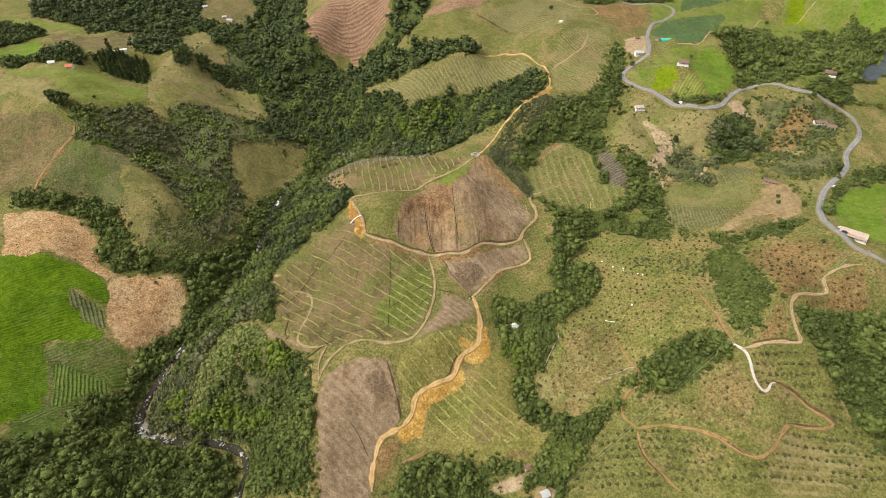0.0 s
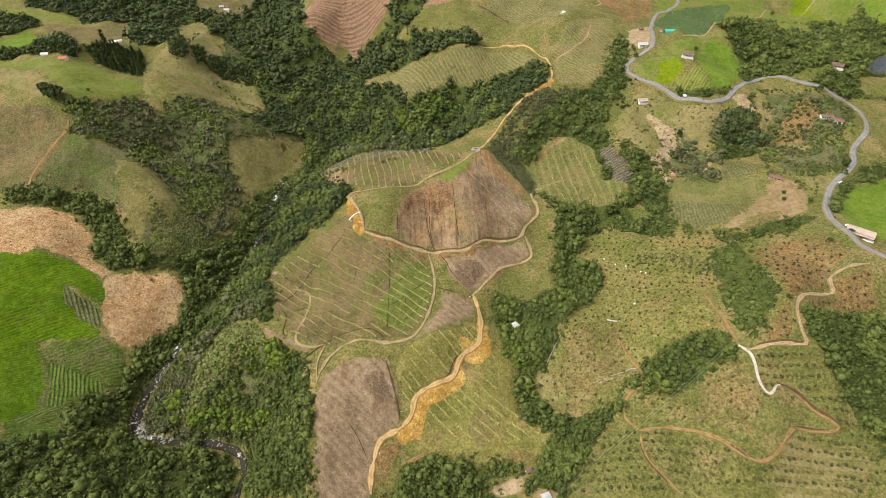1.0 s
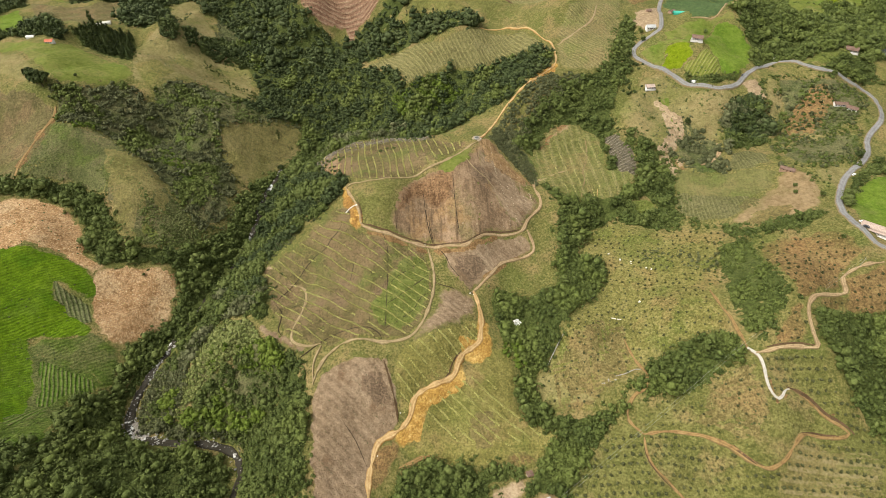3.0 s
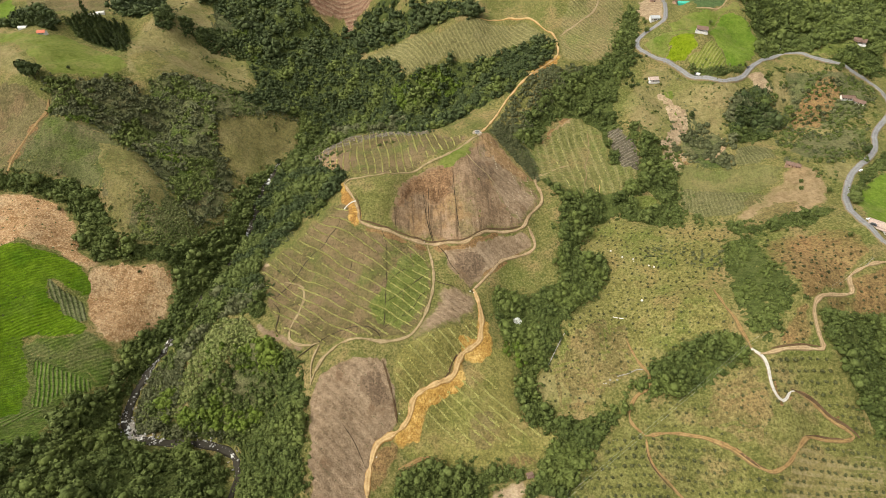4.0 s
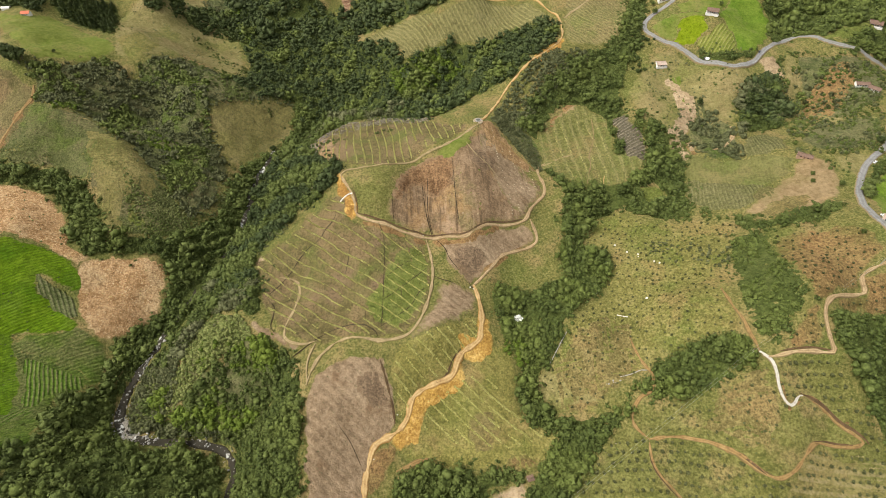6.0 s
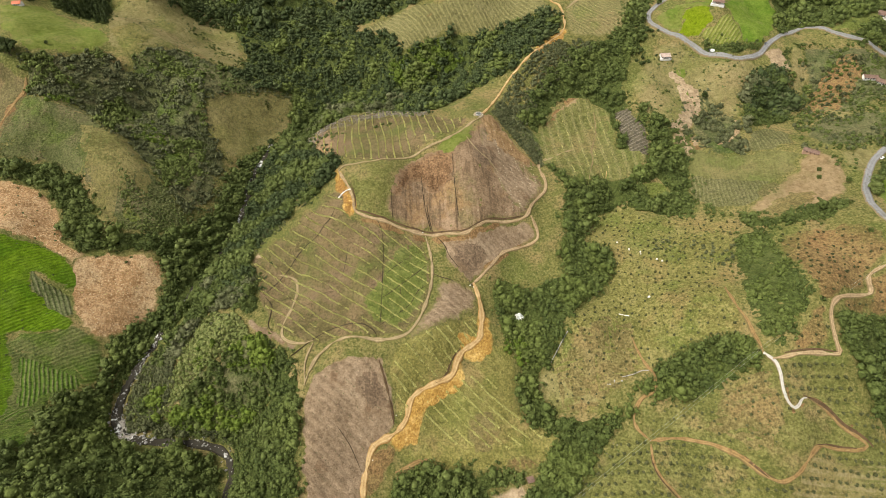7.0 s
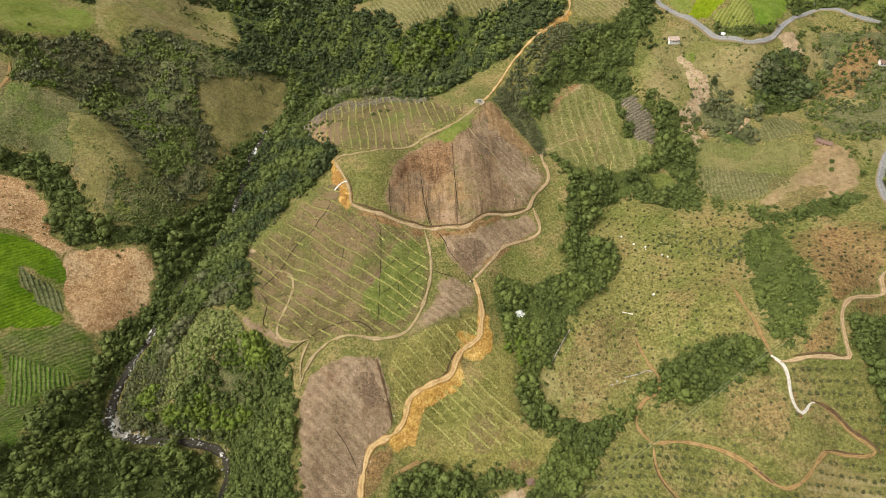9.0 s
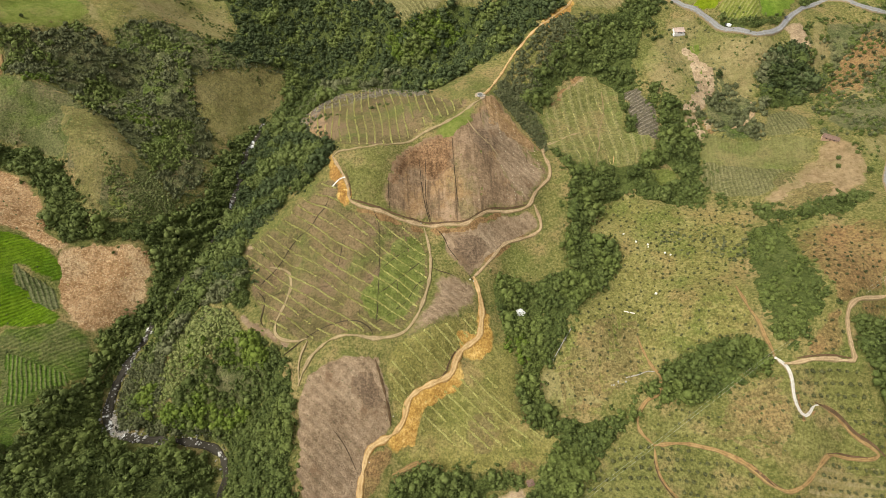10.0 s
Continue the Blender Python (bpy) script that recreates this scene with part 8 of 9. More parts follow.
scrub("scrub", 'low green bushes covering the ridge flank', 'leaf', [(-266, 394.3), (-254, 417.4), (-227.8, 405.2), (-206.4, 388), (-204.6, 363.1), (-221.7, 339.6), (-247.7, 322.4), (-269.1, 326.4), (-277.2, 350.4), (-270.3, 357.9), (-259.9, 368.9)], 3.0, 2.2, 478, 0.35, holes=False)
scrub("scrub", 'ferns covering the ridge flank', 'leaf_fern2', [(-266, 394.3), (-254, 417.4), (-227.8, 405.2), (-206.4, 388), (-204.6, 363.1), (-221.7, 339.6), (-247.7, 322.4), (-269.1, 326.4), (-277.2, 350.4), (-270.3, 357.9), (-259.9, 368.9)], 2.1, 2.0, 479, 0.65, holes=False, shapes=TUFTS)
woods('woods', 'large dark grey-green trees on the slope', 'leaf_far', [(295.2, 466.3), (308.6, 486.4), (324.2, 497.2), (337.1, 487.6), (339.8, 468.2), (331.7, 442.8), (316.9, 442.3), (307.4, 454.1), (289, 445.7)], 4.2, 8.5, 236, floor=False)
scrub("scrub", 'dry pale weeds between the orchard trees', 'leaf_straw', [(217.7, 127.1), (224, 127.9), (215.7, 96.7), (204.2, 96.5), (214.1, 108.6)], 1.8, 1.3, 486, 0.5, holes=False, shapes=TUSSOCKS)
scrub("scrub", 'dry pale weeds between the orchard trees', 'leaf_straw', [(227.6, 151.5), (234.2, 144.2), (235.3, 137.9), (227.8, 134.1), (208.5, 129.9), (194.3, 119.4), (195.5, 128.9), (215.9, 140.6)], 2.2, 1.2, 488, 0.4, holes=False, shapes=TUSSOCKS)
scrub("scrub", 'lime green ferns on the grass ridge', 'leaf_fern', [(-289.3, 383.9), (-268.2, 362.6), (-230.7, 352.1), (-233.1, 331.9), (-258.6, 322.7), (-275.4, 343.3)], 2.4, 2.2, 475, 0.45, holes=False, shapes=TUFTS)
scrub("scrub", 'cattle-trodden tussocks on the spur', 'leaf_grass', [(-225.3, 519.1), (-175.9, 554.4), (-169.6, 524.2), (-185.7, 474.1), (-213.8, 470.3)], 2, 1.9, 477, 0.7, holes=False, shapes=TUSSOCKS)
drape('field', 'reddish dry grass along the road', 'orchard', 'soil_red', [(243, 277.3), (267, 276.9), (296.2, 277.3), (301.9, 261.9), (285.6, 255.1), (256.7, 256.3), (241.8, 258.2)], rim=9.0, raise_by=0.55)
scrub("scrub", 'bright green thicket among darker trees', 'leaf_lime', [(-64.3, 580.7), (-30.1, 595.3), (4, 607.8), (34.6, 595.9), (24.4, 578.2), (-15.8, 559.2), (-55.9, 548.4)], 3.6, 6, 481, 0.7, holes=False)
scrub("scrub", 'bright green thicket among darker trees', 'leaf_lime', [(-373.7, 444), (-352.1, 452.8), (-348.2, 445), (-362.9, 436)], 3, 3.4, 483, 0.9, holes=False)
scrub("scrub", 'bright green thicket among darker trees', 'leaf_lime', [(-309.2, 461.5), (-286.3, 465.3), (-261.5, 438), (-248.7, 420.5), (-264, 415.4), (-288.7, 428.4)], 3, 3.6, 485, 0.8, holes=False)
scrub("scrub", 'bright green thicket among darker trees', 'leaf_lime', [(-279, 527.3), (-253, 526.1), (-252.2, 503.9), (-266.7, 503.9)], 3, 3.2, 487, 0.8, holes=False)
scrub("scrub", 'bright green thicket among darker trees', 'leaf_lime', [(-297, 748.5), (-268, 745), (-246, 664), (-262.3, 669.9)], 3.4, 4.2, 489, 0.8, holes=False)
scrub("scrub", 'bright green thicket among darker trees', 'leaf_lime', [(-180.1, 219), (-149.3, 217.8), (-137.9, 198.3), (-158.3, 189.1), (-177, 200.1)], 3, 3.4, 491, 0.6, holes=False)
scrub("scrub", 'bright green thicket among darker trees', 'leaf_lime', [(41.1, 223.4), (54.8, 230.3), (64.2, 216.2), (61.6, 201.6), (50.8, 207.5)], 3.4, 4, 493, 0.6, holes=False)
scrub("scrub", 'charred stumps on the cleared field', 'leaf_dark', [(-410.8, 346.2), (-346.4, 352.5), (-309, 303.5), (-291.2, 295.2), (-330.9, 300.2), (-373.8, 280.5)], 6, 1.3, 495, 0.5, holes=False, shapes=TUFTS)
scrub("scrub", 'low green plants on the vegetable field', 'leaf_dark', [(-372.7, 277.9), (-339.4, 295.2), (-327.4, 295.7), (-301.9, 281.9), (-284.1, 233.6), (-304.1, 204.7), (-298.1, 158.6), (-310.4, 150.1)], 5, 1.4, 497, 0.4, holes=False, shapes=TUFTS)
scrub("scrub", 'low grass tufts on the ploughed slope', 'leaf_fern', [(-43.8, 310.9), (-47.1, 344.1), (-32.2, 375.6), (-6.9, 382.9), (3, 371.2), (-11.6, 318.1)], 3.4, 1, 499, 0.4, holes=False, shapes=TUSSOCKS)
# ---------------------------------------------------------------- planted rows
crop_rows("crop_rows", 'line of young yellow-green plants along the slope', [(-82.9, 342), (-74.4, 314), (-66.9, 311.5), (-38.7, 304.7), (-16.1, 303.5), (-10, 283.3), (-7, 266.2), (-12.5, 238.7), (-28.4, 215.4), (-54.5, 214.5), (-75, 213.1), (-93.7, 211), (-119.5, 223.6), (-138.7, 248.8), (-155.1, 291.7), (-126.5, 313.3), (-104.1, 338.4)], -0.610, 7.4, 1.65, 501, every=0.3, keep=0.98)
crop_rows("crop_rows", 'line of green crop plants', [(-38.7, 291.9), (-15.1, 302.9), (-9, 265.7), (-14.5, 239.9), (-32.5, 218.3), (-49.5, 225.3), (-62, 243.5), (-50, 262.5)], -0.558, 7.4, 1.4, 503, every=0.55, keep=0.95, material='leaf_bright')
crop_rows("crop_rows", 'line of young yellow-green plants along the slope', [(-133.7, 439.1), (-129.9, 498.2), (-100.6, 486.7), (-51.7, 493.8), (-13.6, 443), (24.6, 423), (8.4, 402.2), (-22.4, 384.2), (-46.6, 367.6), (-82.3, 372.4), (-111.9, 400.3)], -1.390, 7, 1.55, 505, every=0.36, keep=0.97)
crop_rows("crop_rows", 'line of young yellow-green plants along the slope', [(-32, 208.7), (7, 227.9), (26.3, 237.6), (28.8, 221.5), (11.5, 204.4), (6.5, 193.9), (-15.7, 182.1), (-24, 161.8), (-30, 163.1), (-36.5, 192.5)], -0.716, 7, 1.85, 507, every=0.36, keep=0.93)
crop_rows("crop_rows", 'line of young yellow-green plants along the slope', [(14.6, 194.2), (31.5, 201.5), (58, 166.5), (78.6, 156.3), (44.3, 144.5), (6, 148.6), (-15, 157.6), (-12.6, 176.4)], -0.690, 6.8, 1.95, 509, keep=0.93, every=0.36)
crop_rows("crop_rows", 'thin line of weeds across bare soil', [(-76.8, 196.5), (-57.3, 200.9), (-41.5, 200.8), (-36.5, 190.6), (-30.5, 161.6), (-35, 152.1), (-45, 144.1), (-48, 118.6), (-48.6, 99.2), (-80.1, 97), (-87.9, 137.3), (-91.7, 173), (-87.8, 187.7)], -0.663, 7.5, 0.75, 511, keep=0.85, every=0.55, material='leaf_dark')
crop_rows("crop_rows", 'pegged seedlings on bare soil', [(35.1, 419.6), (45.4, 428.2), (64.8, 407.4), (85.2, 387.1), (84.3, 358.4), (69.7, 339.8), (65.3, 326.2), (51.2, 323.4), (47.1, 346.1), (42.7, 377)], -1.417, 7, 1.5, 513, every=2.7, keep=0.9, material='leaf_peg')
crop_rows("crop_rows", 'thin line of seedlings', [(103.7, 450.3), (149.2, 468.9), (162.7, 435.5), (167, 402.6), (143, 369.4), (104.3, 375.9)], -1.483, 8.5, 1.4, 515, keep=0.8, every=0.8)
crop_rows("crop_rows", 'dotted seedlings on the hill field', [(135.4, 604.1), (144.5, 637), (156.6, 666.3), (237, 720.1), (212.3, 610.5), (190.8, 564.4), (168, 551.4), (133.1, 551), (132.5, 572)], -0.799, 6, 1, 517, every=2.4, keep=0.8)
crop_rows("crop_rows", 'dotted seedlings on the hill field', [(-61.7, 668.7), (-2.5, 636.8), (45.5, 650.9), (100, 648.2), (120.2, 614.2), (78, 610.7), (44.7, 600.6), (-30.1, 601.5)], -0.964, 6, 1, 519, every=2.4, keep=0.7)
crop_rows("crop_rows", 'pale straw mulch between orchard rows', [(219.8, 127.5), (239.9, 128.5), (258.8, 125.9), (269, 114.8), (263.5, 98.7), (193.9, 99.2), (202.8, 112.4)], -0.106, 5.8, 1.3, 521, every=0.7, keep=0.95, material='leaf_straw')


# ---------------------------------------------------------------- buildings
def gable_roof(L, W, z, rise, over=0.6, thick=0.18, side=1):
    """One slope of a gabled roof, with its thickness and eaves."""
    a, b = L / 2 + over, W / 2 + over
    drop = rise * over / (W / 2)
    lo, hi = Vector((0, side * b, z - drop)), Vector((0, 0, z + rise))
    v = []
    for x in (-a, a):
        for p in (lo, hi):
            for d in (0, thick):
                v.append((x, p.y, p.z + d))
    return v, [(0, 1, 3, 2), (4, 6, 7, 5), (0, 2, 6, 4), (1, 5, 7, 3), (0, 4, 5, 1), (2, 3, 7, 6)]


def tile_ribs(L, W, z, rise, side, over=0.6, thick=0.18, gap=1.1):
    """Raised courses of tiles or sheet ribs that run down a slope."""
    vs, fs = [], []
    b = W / 2 + over
    drop = rise * over / (W / 2)
    for x in np.arange(-L / 2 - over + gap / 2, L / 2 + over, gap):
        n = len(vs)
        for xx in (x - 0.14, x, x + 0.14):
            up = 0.09 if xx == x else 0.0
            vs += [(xx, side * b, z - drop + thick + up), (xx, 0, z + rise + thick + up)]
        fs += [(n, n + 1, n + 3, n + 2), (n + 2, n + 3, n + 5, n + 4)]
    return vs, fs


def house(label, x, y, turn, L, W, h, roof, wall="wall_white", rise=None, windows=3, yard=0.0, category="house", porch=False):
    """A gabled house: four walls, two roof slopes with ribs, door, windows with frames, optional porch."""
    e = thing("house", label, category, x, y, turn)
    low = min(height(x + dx, y + dy) for dx in (-L / 3, L / 3) for dy in (-W / 3, W / 3)) - e.location.z - 0.5
    rise = rise or W * 0.24
    t = 0.2
    for lo, hi in (((-L / 2, -W / 2, low), (L / 2, -W / 2 + t, h)), ((-L / 2, W / 2 - t, low), (L / 2, W / 2, h))):
        part("wall", *box(lo, hi), M[wall], e)
    for sx in (-1, 1):
        x0, x1 = sorted((sx * L / 2, sx * (L / 2 - t)))
        v = [(xx, yy, zz) for xx in (x0, x1) for yy, zz in ((-W / 2 + t, low), (W / 2 - t, low), (W / 2 - t, h), (0, h + rise * 0.93), (-W / 2 + t, h))]
        f = [(0, 1, 2, 3, 4), (9, 8, 7, 6, 5)] + [(i, i + 5, (i + 1) % 5 + 5, (i + 1) % 5) for i in range(5)]
        part("wall", v, f, M[wall], e)
    for s in (-1, 1):
        r = part("roof", *gable_roof(L, W, h, rise, side=s), M[roof], e, "weathered roof slope with raised ribs")
        part("roof_rib", *tile_ribs(L, W, h, rise, s), M[roof], r)
    part("roof_ridge", *box((-L / 2 - 0.6, -0.18, h + rise + 0.1), (L / 2 + 0.6, 0.18, h + rise + 0.32), 0.05), M[roof], e)
    part("door", *box((-0.5, -W / 2 - 0.06, 0.0), (0.5, -W / 2 - 0.005, 2.05)), M["wood"], e, "brown wooden door")
    for s in (-1, 1):
        for k in range(windows):
            cx = -L / 2 + (k + 0.5) * L / windows
            if s < 0 and abs(cx) < 1.2:
                cx += 1.7
            y0, y1 = sorted((s * (W / 2 + 0.005), s * (W / 2 + 0.07)))
            w = part("window", *box((cx - 0.6, y0, 0.95), (cx + 0.6, y1, 2.1), 0.02), M["wood"], e)
            y0, y1 = sorted((s * (W / 2 + 0.072), s * (W / 2 + 0.09)))
            part("pane", *box((cx - 0.5, y0, 1.05), (cx + 0.5, y1, 2.0)), M["glass"], w)
    if porch:
        part("terrace", *box((-L / 2 - 1, -W / 2 - 3.0, low), (L / 2 + 1, -W / 2 - 0.02, 0.15)), M["wall_white"], e, "white paved terrace")
        for k in range(4):
            cx = -L / 2 + k * L / 3
            part("porch_post", *box((cx - 0.1, -W / 2 - 2.6, 0.1), (cx + 0.1, -W / 2 - 2.4, 2.4)), M["wood"], e)
        part("porch_roof", *box((-L / 2 - 0.4, -W / 2 - 3.0, 2.42), (L / 2 + 0.4, -W / 2 - 0.03, 2.55)), M[roof], e)
    return e


house("small white farmhouse under brown clay tiles", 226.5, 520.1, 0.12, 9, 4.6, 2.4, "roof_tan", windows=4, porch=True)
house("white farmhouse under clay tiles on a terrace", 285.4, 570.4, -0.35, 11, 5.6, 2.7, "roof_clay", windows=5, porch=True)
house("white house under a grey sheet roof", 246.9, 614.5, 0.05, 10, 6.5, 3.0, "roof_grey", windows=4)
house("white country house among trees", 469.8, 574.6, -0.5, 12, 6.5, 3.0, "roof_clay", windows=5, porch=True)
house("long farmhouse under brown clay tiles", 405.5, 469.3, -0.15, 12, 5.5, 2.6, "roof_clay", windows=5)
house("farm annex under brown clay tiles", 414, 462.5, -0.75, 10, 6, 2.7, "roof_clay", windows=3)
house("low red-brown barn on bare soil", 305.8, 366.1, -0.5, 11, 4.5, 2.3, "roof_clay", "wall_tan", windows=2, category="barn")
house("roadside house with a pale pink tile roof", 323.1, 274.3, -0.62, 18, 7, 3.2, "roof_tan", windows=6, porch=True)
house("small house under a bright orange-red roof", -447.6, 576.1, 0.1, 8, 6, 2.8, "roof_red", windows=2)
house("small white field hut beside the clearing", 56.8, 127.1, 0.3, 3.4, 2.8, 2.1, "roof_clay", windows=1, category="hut")
house("small shed under a grey sheet roof", 65.7, 108.2, 0.35, 5, 4, 2.2, "roof_grey", "wall_tan", windows=1, category="shed")
house("small white hut on the far slope", -447.3, 1007.2, 0.4, 9, 6, 2.8, "roof_grey", windows=2, category="hut")
house("small white hut beside the forest", -384.8, 949.1, -0.2, 10, 6, 2.8, "roof_grey", windows=2, category="hut")
house("small white hut beside the forest", -396.4, 956.4, 0.3, 7, 5, 2.6, "roof_grey", windows=2, category="hut")
house("small roadside shed under brown tiles", 287.1, 662.6, 0.6, 8, 6, 2.6, "roof_clay", "wall_tan", windows=2, category="shed")
house("small pale shed on the dirt yard", 257.7, 663.1, 0.0, 6, 4, 2.4, "roof_clay", "wall_tan", windows=1, category="shed")


def greenhouse(label, x, y, turn, L, W, h, cover):
    """A tunnel of sheet stretched over hoops."""
    e = thing("greenhouse", label, "greenhouse", x, y, turn)
    n = 9
    v, f = [], []
    for i, xx in enumerate(np.linspace(-L / 2, L / 2, 7)):
        for k in range(n):
            a = math.pi * k / (n - 1)
            v.append((xx, W / 2 * math.cos(a), 1.0 + (h - 1.0) * math.sin(a) - (0.06 if i % 2 else 0)))
    for i in range(6):
        for k in range(n - 1):
            f.append((i * n + k, i * n + k + 1, (i + 1) * n + k + 1, (i + 1) * n + k))
    part("cover", v, f, M[cover], e)
    for xx in (-L / 2, 0, L / 2):
        for s in (-1, 1):
            part("post", *box((xx - 0.06, s * W / 2 - 0.06, -1), (xx + 0.06, s * W / 2 + 0.06, 1.0)), M["wood"], e)
    for s in (-1, 1):
        part("side_sheet", *box((-L / 2, s * W / 2 - 0.02, -0.8), (L / 2, s * W / 2 + 0.02, 1.0)), M[cover], e)
    return e


greenhouse("turquoise plastic tunnel beside the road", 292.6, 654.1, -0.1, 14, 6, 3.2, "tarp")
for gx_, gy_, gt_ in ((-426, 645.2, 0.3), (-430.1, 665.6, 0.35)):
    greenhouse("white plastic tunnel among the trees", gx_, gy_, gt_, 11, 5, 3.0, "white_bag")
greenhouse("white plastic tunnel at a hedge", -478.8, 592.3, 0.1, 9, 5, 2.8, "white_bag")


# ---------------------------------------------------------------- water tank on the summit
def ring(r0, r1, z0, z1, n=28):
    v, f = [], []
    for k in range(n):
        a = 2 * math.pi * k / n
        for r, z in ((r0, z0), (r1, z0), (r1, z1), (r0, z1)):
            v.append((r * math.cos(a), r * math.sin(a), z))
    for k in range(n):
        m = (k + 1) % n
        for j in range(4):
            f.append((k * 4 + j, m * 4 + j, m * 4 + (j + 1) % 4, k * 4 + (j + 1) % 4))
    return v, f


tank = thing("water_tank", "round concrete water tank on the bare summit", "water tank", 32.8, 427.3, 0.0, dz=0.3)
part("pad", *ring(0.05, 4.6, -2.5, 0.35), M["pad"], tank, "pale gravel pad")
part("tank_wall", *ring(2.0, 2.4, 0.3, 1.5), M["rock"], tank)
part("water", *ring(0.02, 1.98, 0.4, 1.25), M["tank_water"], tank, "dark still water")
part("outlet_pipe", *stick((2.3, 0, 0.6), (4.5, -0.6, 0.4), 0.12, 0.12, 8), M["wall_white"], tank)
ridge_tank = thing("water_tank", "small white tank on the ridge field", "water tank", 161.2, 696, 0.0, dz=0.2)
part("pad", *ring(0.05, 4.5, -2.0, 0.3), M["pad"], ridge_tank, "pale gravel pad")
part("tank_wall", *ring(2.2, 2.5, 0.25, 2.0), M["wall_white"], ridge_tank)
part("tank_lid", *ring(0.02, 2.6, 2.02, 2.2), M["wall_white"], ridge_tank)


# ---------------------------------------------------------------- vehicles
def wheels(e, xs_, half, r=0.34):
    for wx in xs_:
        for s in (-1, 1):
            v, f = ring(0.16, r, -0.11, 0.11, 14)
            v = [(wx + a, s * half + c, r + b) for a, b, c in v]
            w = part("wheel", v, f, M["tyre"], e)
            v, f = ring(0.02, 0.17, -0.08, 0.08, 10)
            part("rim", [(wx + a, s * half + c, r + b) for a, b, c in v], f, M["roof_grey"], w)


def car(label, x, y, turn, paint, dz=0.75):
    e = thing("car", label, "car", x, y, turn, dz=dz)
    part("body", *box((-2.15, -0.85, 0.3), (2.15, 0.85, 0.95), 0.14), M[paint], e)
    v, f = box((-1.35, -0.74, 0.93), (0.95, 0.74, 1.48), 0.1)
    v = [(a * (0.82 if c > 1.2 else 1), b * (0.88 if c > 1.2 else 1), c) for a, b, c in v]
    part("cabin", v, f, M[paint], e)
    part("windscreen", *box((0.78, -0.62, 1.0), (0.93, 0.62, 1.36)), M["glass"], e)
    part("rear_window", *box((-1.34, -0.6, 1.02), (-1.2, 0.6, 1.34)), M["glass"], e)
    for s in (-1, 1):
        y0, y1 = sorted((s * 0.68, s * 0.745))
        part("side_window", *box((-0.95, y0, 1.0), (0.7, y1, 1.34)), M["glass"], e)
    wheels(e, (-1.35, 1.35), 0.76)
    return e


def truck(label, x, y, turn, cab, cargo, long=5.0, dz=0.75):
    e = thing("truck", label, "truck", x, y, turn, dz=dz)
    part("chassis", *box((-long * 0.62, -0.9, 0.55), (long * 0.6, 0.9, 0.8)), M["tyre"], e)
    part("cab", *box((long * 0.3, -1.05, 0.6), (long * 0.62, 1.05, 2.3), 0.15), M[cab], e)
    part("windscreen", *box((long * 0.615, -0.9, 1.4), (long * 0.63, 0.9, 2.05)), M["glass"], e)
    part("cargo_box", *box((-long * 0.62, -1.15, 0.82), (long * 0.27, 1.15, 2.9), 0.08), M[cargo], e)
    wheels(e, (-long * 0.42, long * 0.42), 0.98, 0.46)
    return e


car("white car driving on the asphalt road", 359.3, 356.7, 0.580, "car_white")
car("white car parked outside the roadside house", 317.2, 281.2, -0.62, "car_white")
car("dark car parked outside the roadside house", 315.6, 274.3, -0.62, "car_dark")
truck("small white box truck on the road bend", 271.6, 518.6, 2.414, "car_dark", "car_white", 4.2)
truck("white truck stopped at the road bend", 384.9, 574.3, 0.545, "car_white", "car_white", 5.6)
car("dark car on the asphalt road", 325.3, 523.2, 0.873, "car_dark")


# ---------------------------------------------------------------- single trees
def tree_meshes(seed, leaf, sprays=260, clumps=8, conifer=False):
    w, c = tree_shape(seed, sprays, clumps, 1.05, conifer=conifer)
    return (mesh_of("trunk", *w, M["bark"]), mesh_of("crown", *c, M[leaf], "tint", np.full(len(c[0]), 0.5)))


BIG = [tree_meshes(80 + k, "leaf_dark", 320, 9) for k in range(2)]
MIDDLE = [tree_meshes(90 + k, "leaf", 220, 7) for k in range(3)]
BLOSSOM = tree_meshes(99, "leaf_blossom", 420, 7)


def tree(label, x, y, meshes, size, turn, group="", sink=0.4):
    e = thing("tree", label, "tree", x, y, turn, group, dz=-sink)
    part("trunk", meshes[0], None, None, e)
    part("crown", meshes[1], None, None, e)
    e.scale = (size / 8, size / 8, size / 8)
    return e


tree("pale tree white with blossom in the gully", 58.5, 241.3, BLOSSOM, 8.0, 0.3)
for tx, ty, ts in ((-410.5, 479.9, 19), (-403.7, 477.2, 17), (-419.9, 489.7, 15), (-402.1, 482.6, 14)):
    tree("broad dark tree at the pasture edge", tx, ty, BIG[ts % 2], ts, ts * 0.9)
tree("dark lone tree on the tan spur", -187.1, 481.7, BIG[1], 10, 1.2)
for tx, ty, ts in ((-384, 502.7, 5), (315, 459.9, 17), (302.7, 454.2, 14), (325.5, 469, 15), (325.6, 450.9, 13), (298.3, 462.5, 12), (253.7, 465.6, 8), (377.8, 383.8, 9)):
    tree("tall dark leafy tree on the slope", tx, ty, BIG[int(ts) % 2], ts, ts * 1.7)
for tx, ty, ts in ((235.8, 611, 7), (307.3, 601.1, 7), (234.4, 595.8, 8), (425.2, 524, 8), (527.1, 839.9, 8), (164.6, 794.2, 8), (303.9, 345.6, 5), (300.7, 337.5, 5), (317.1, 329, 7), (295.4, 266.1, 5), (-261.7, 295.1, 4)):
    tree("round-crowned green tree standing alone", tx, ty, MIDDLE[int(ts) % 3], ts, ts * 2.1)

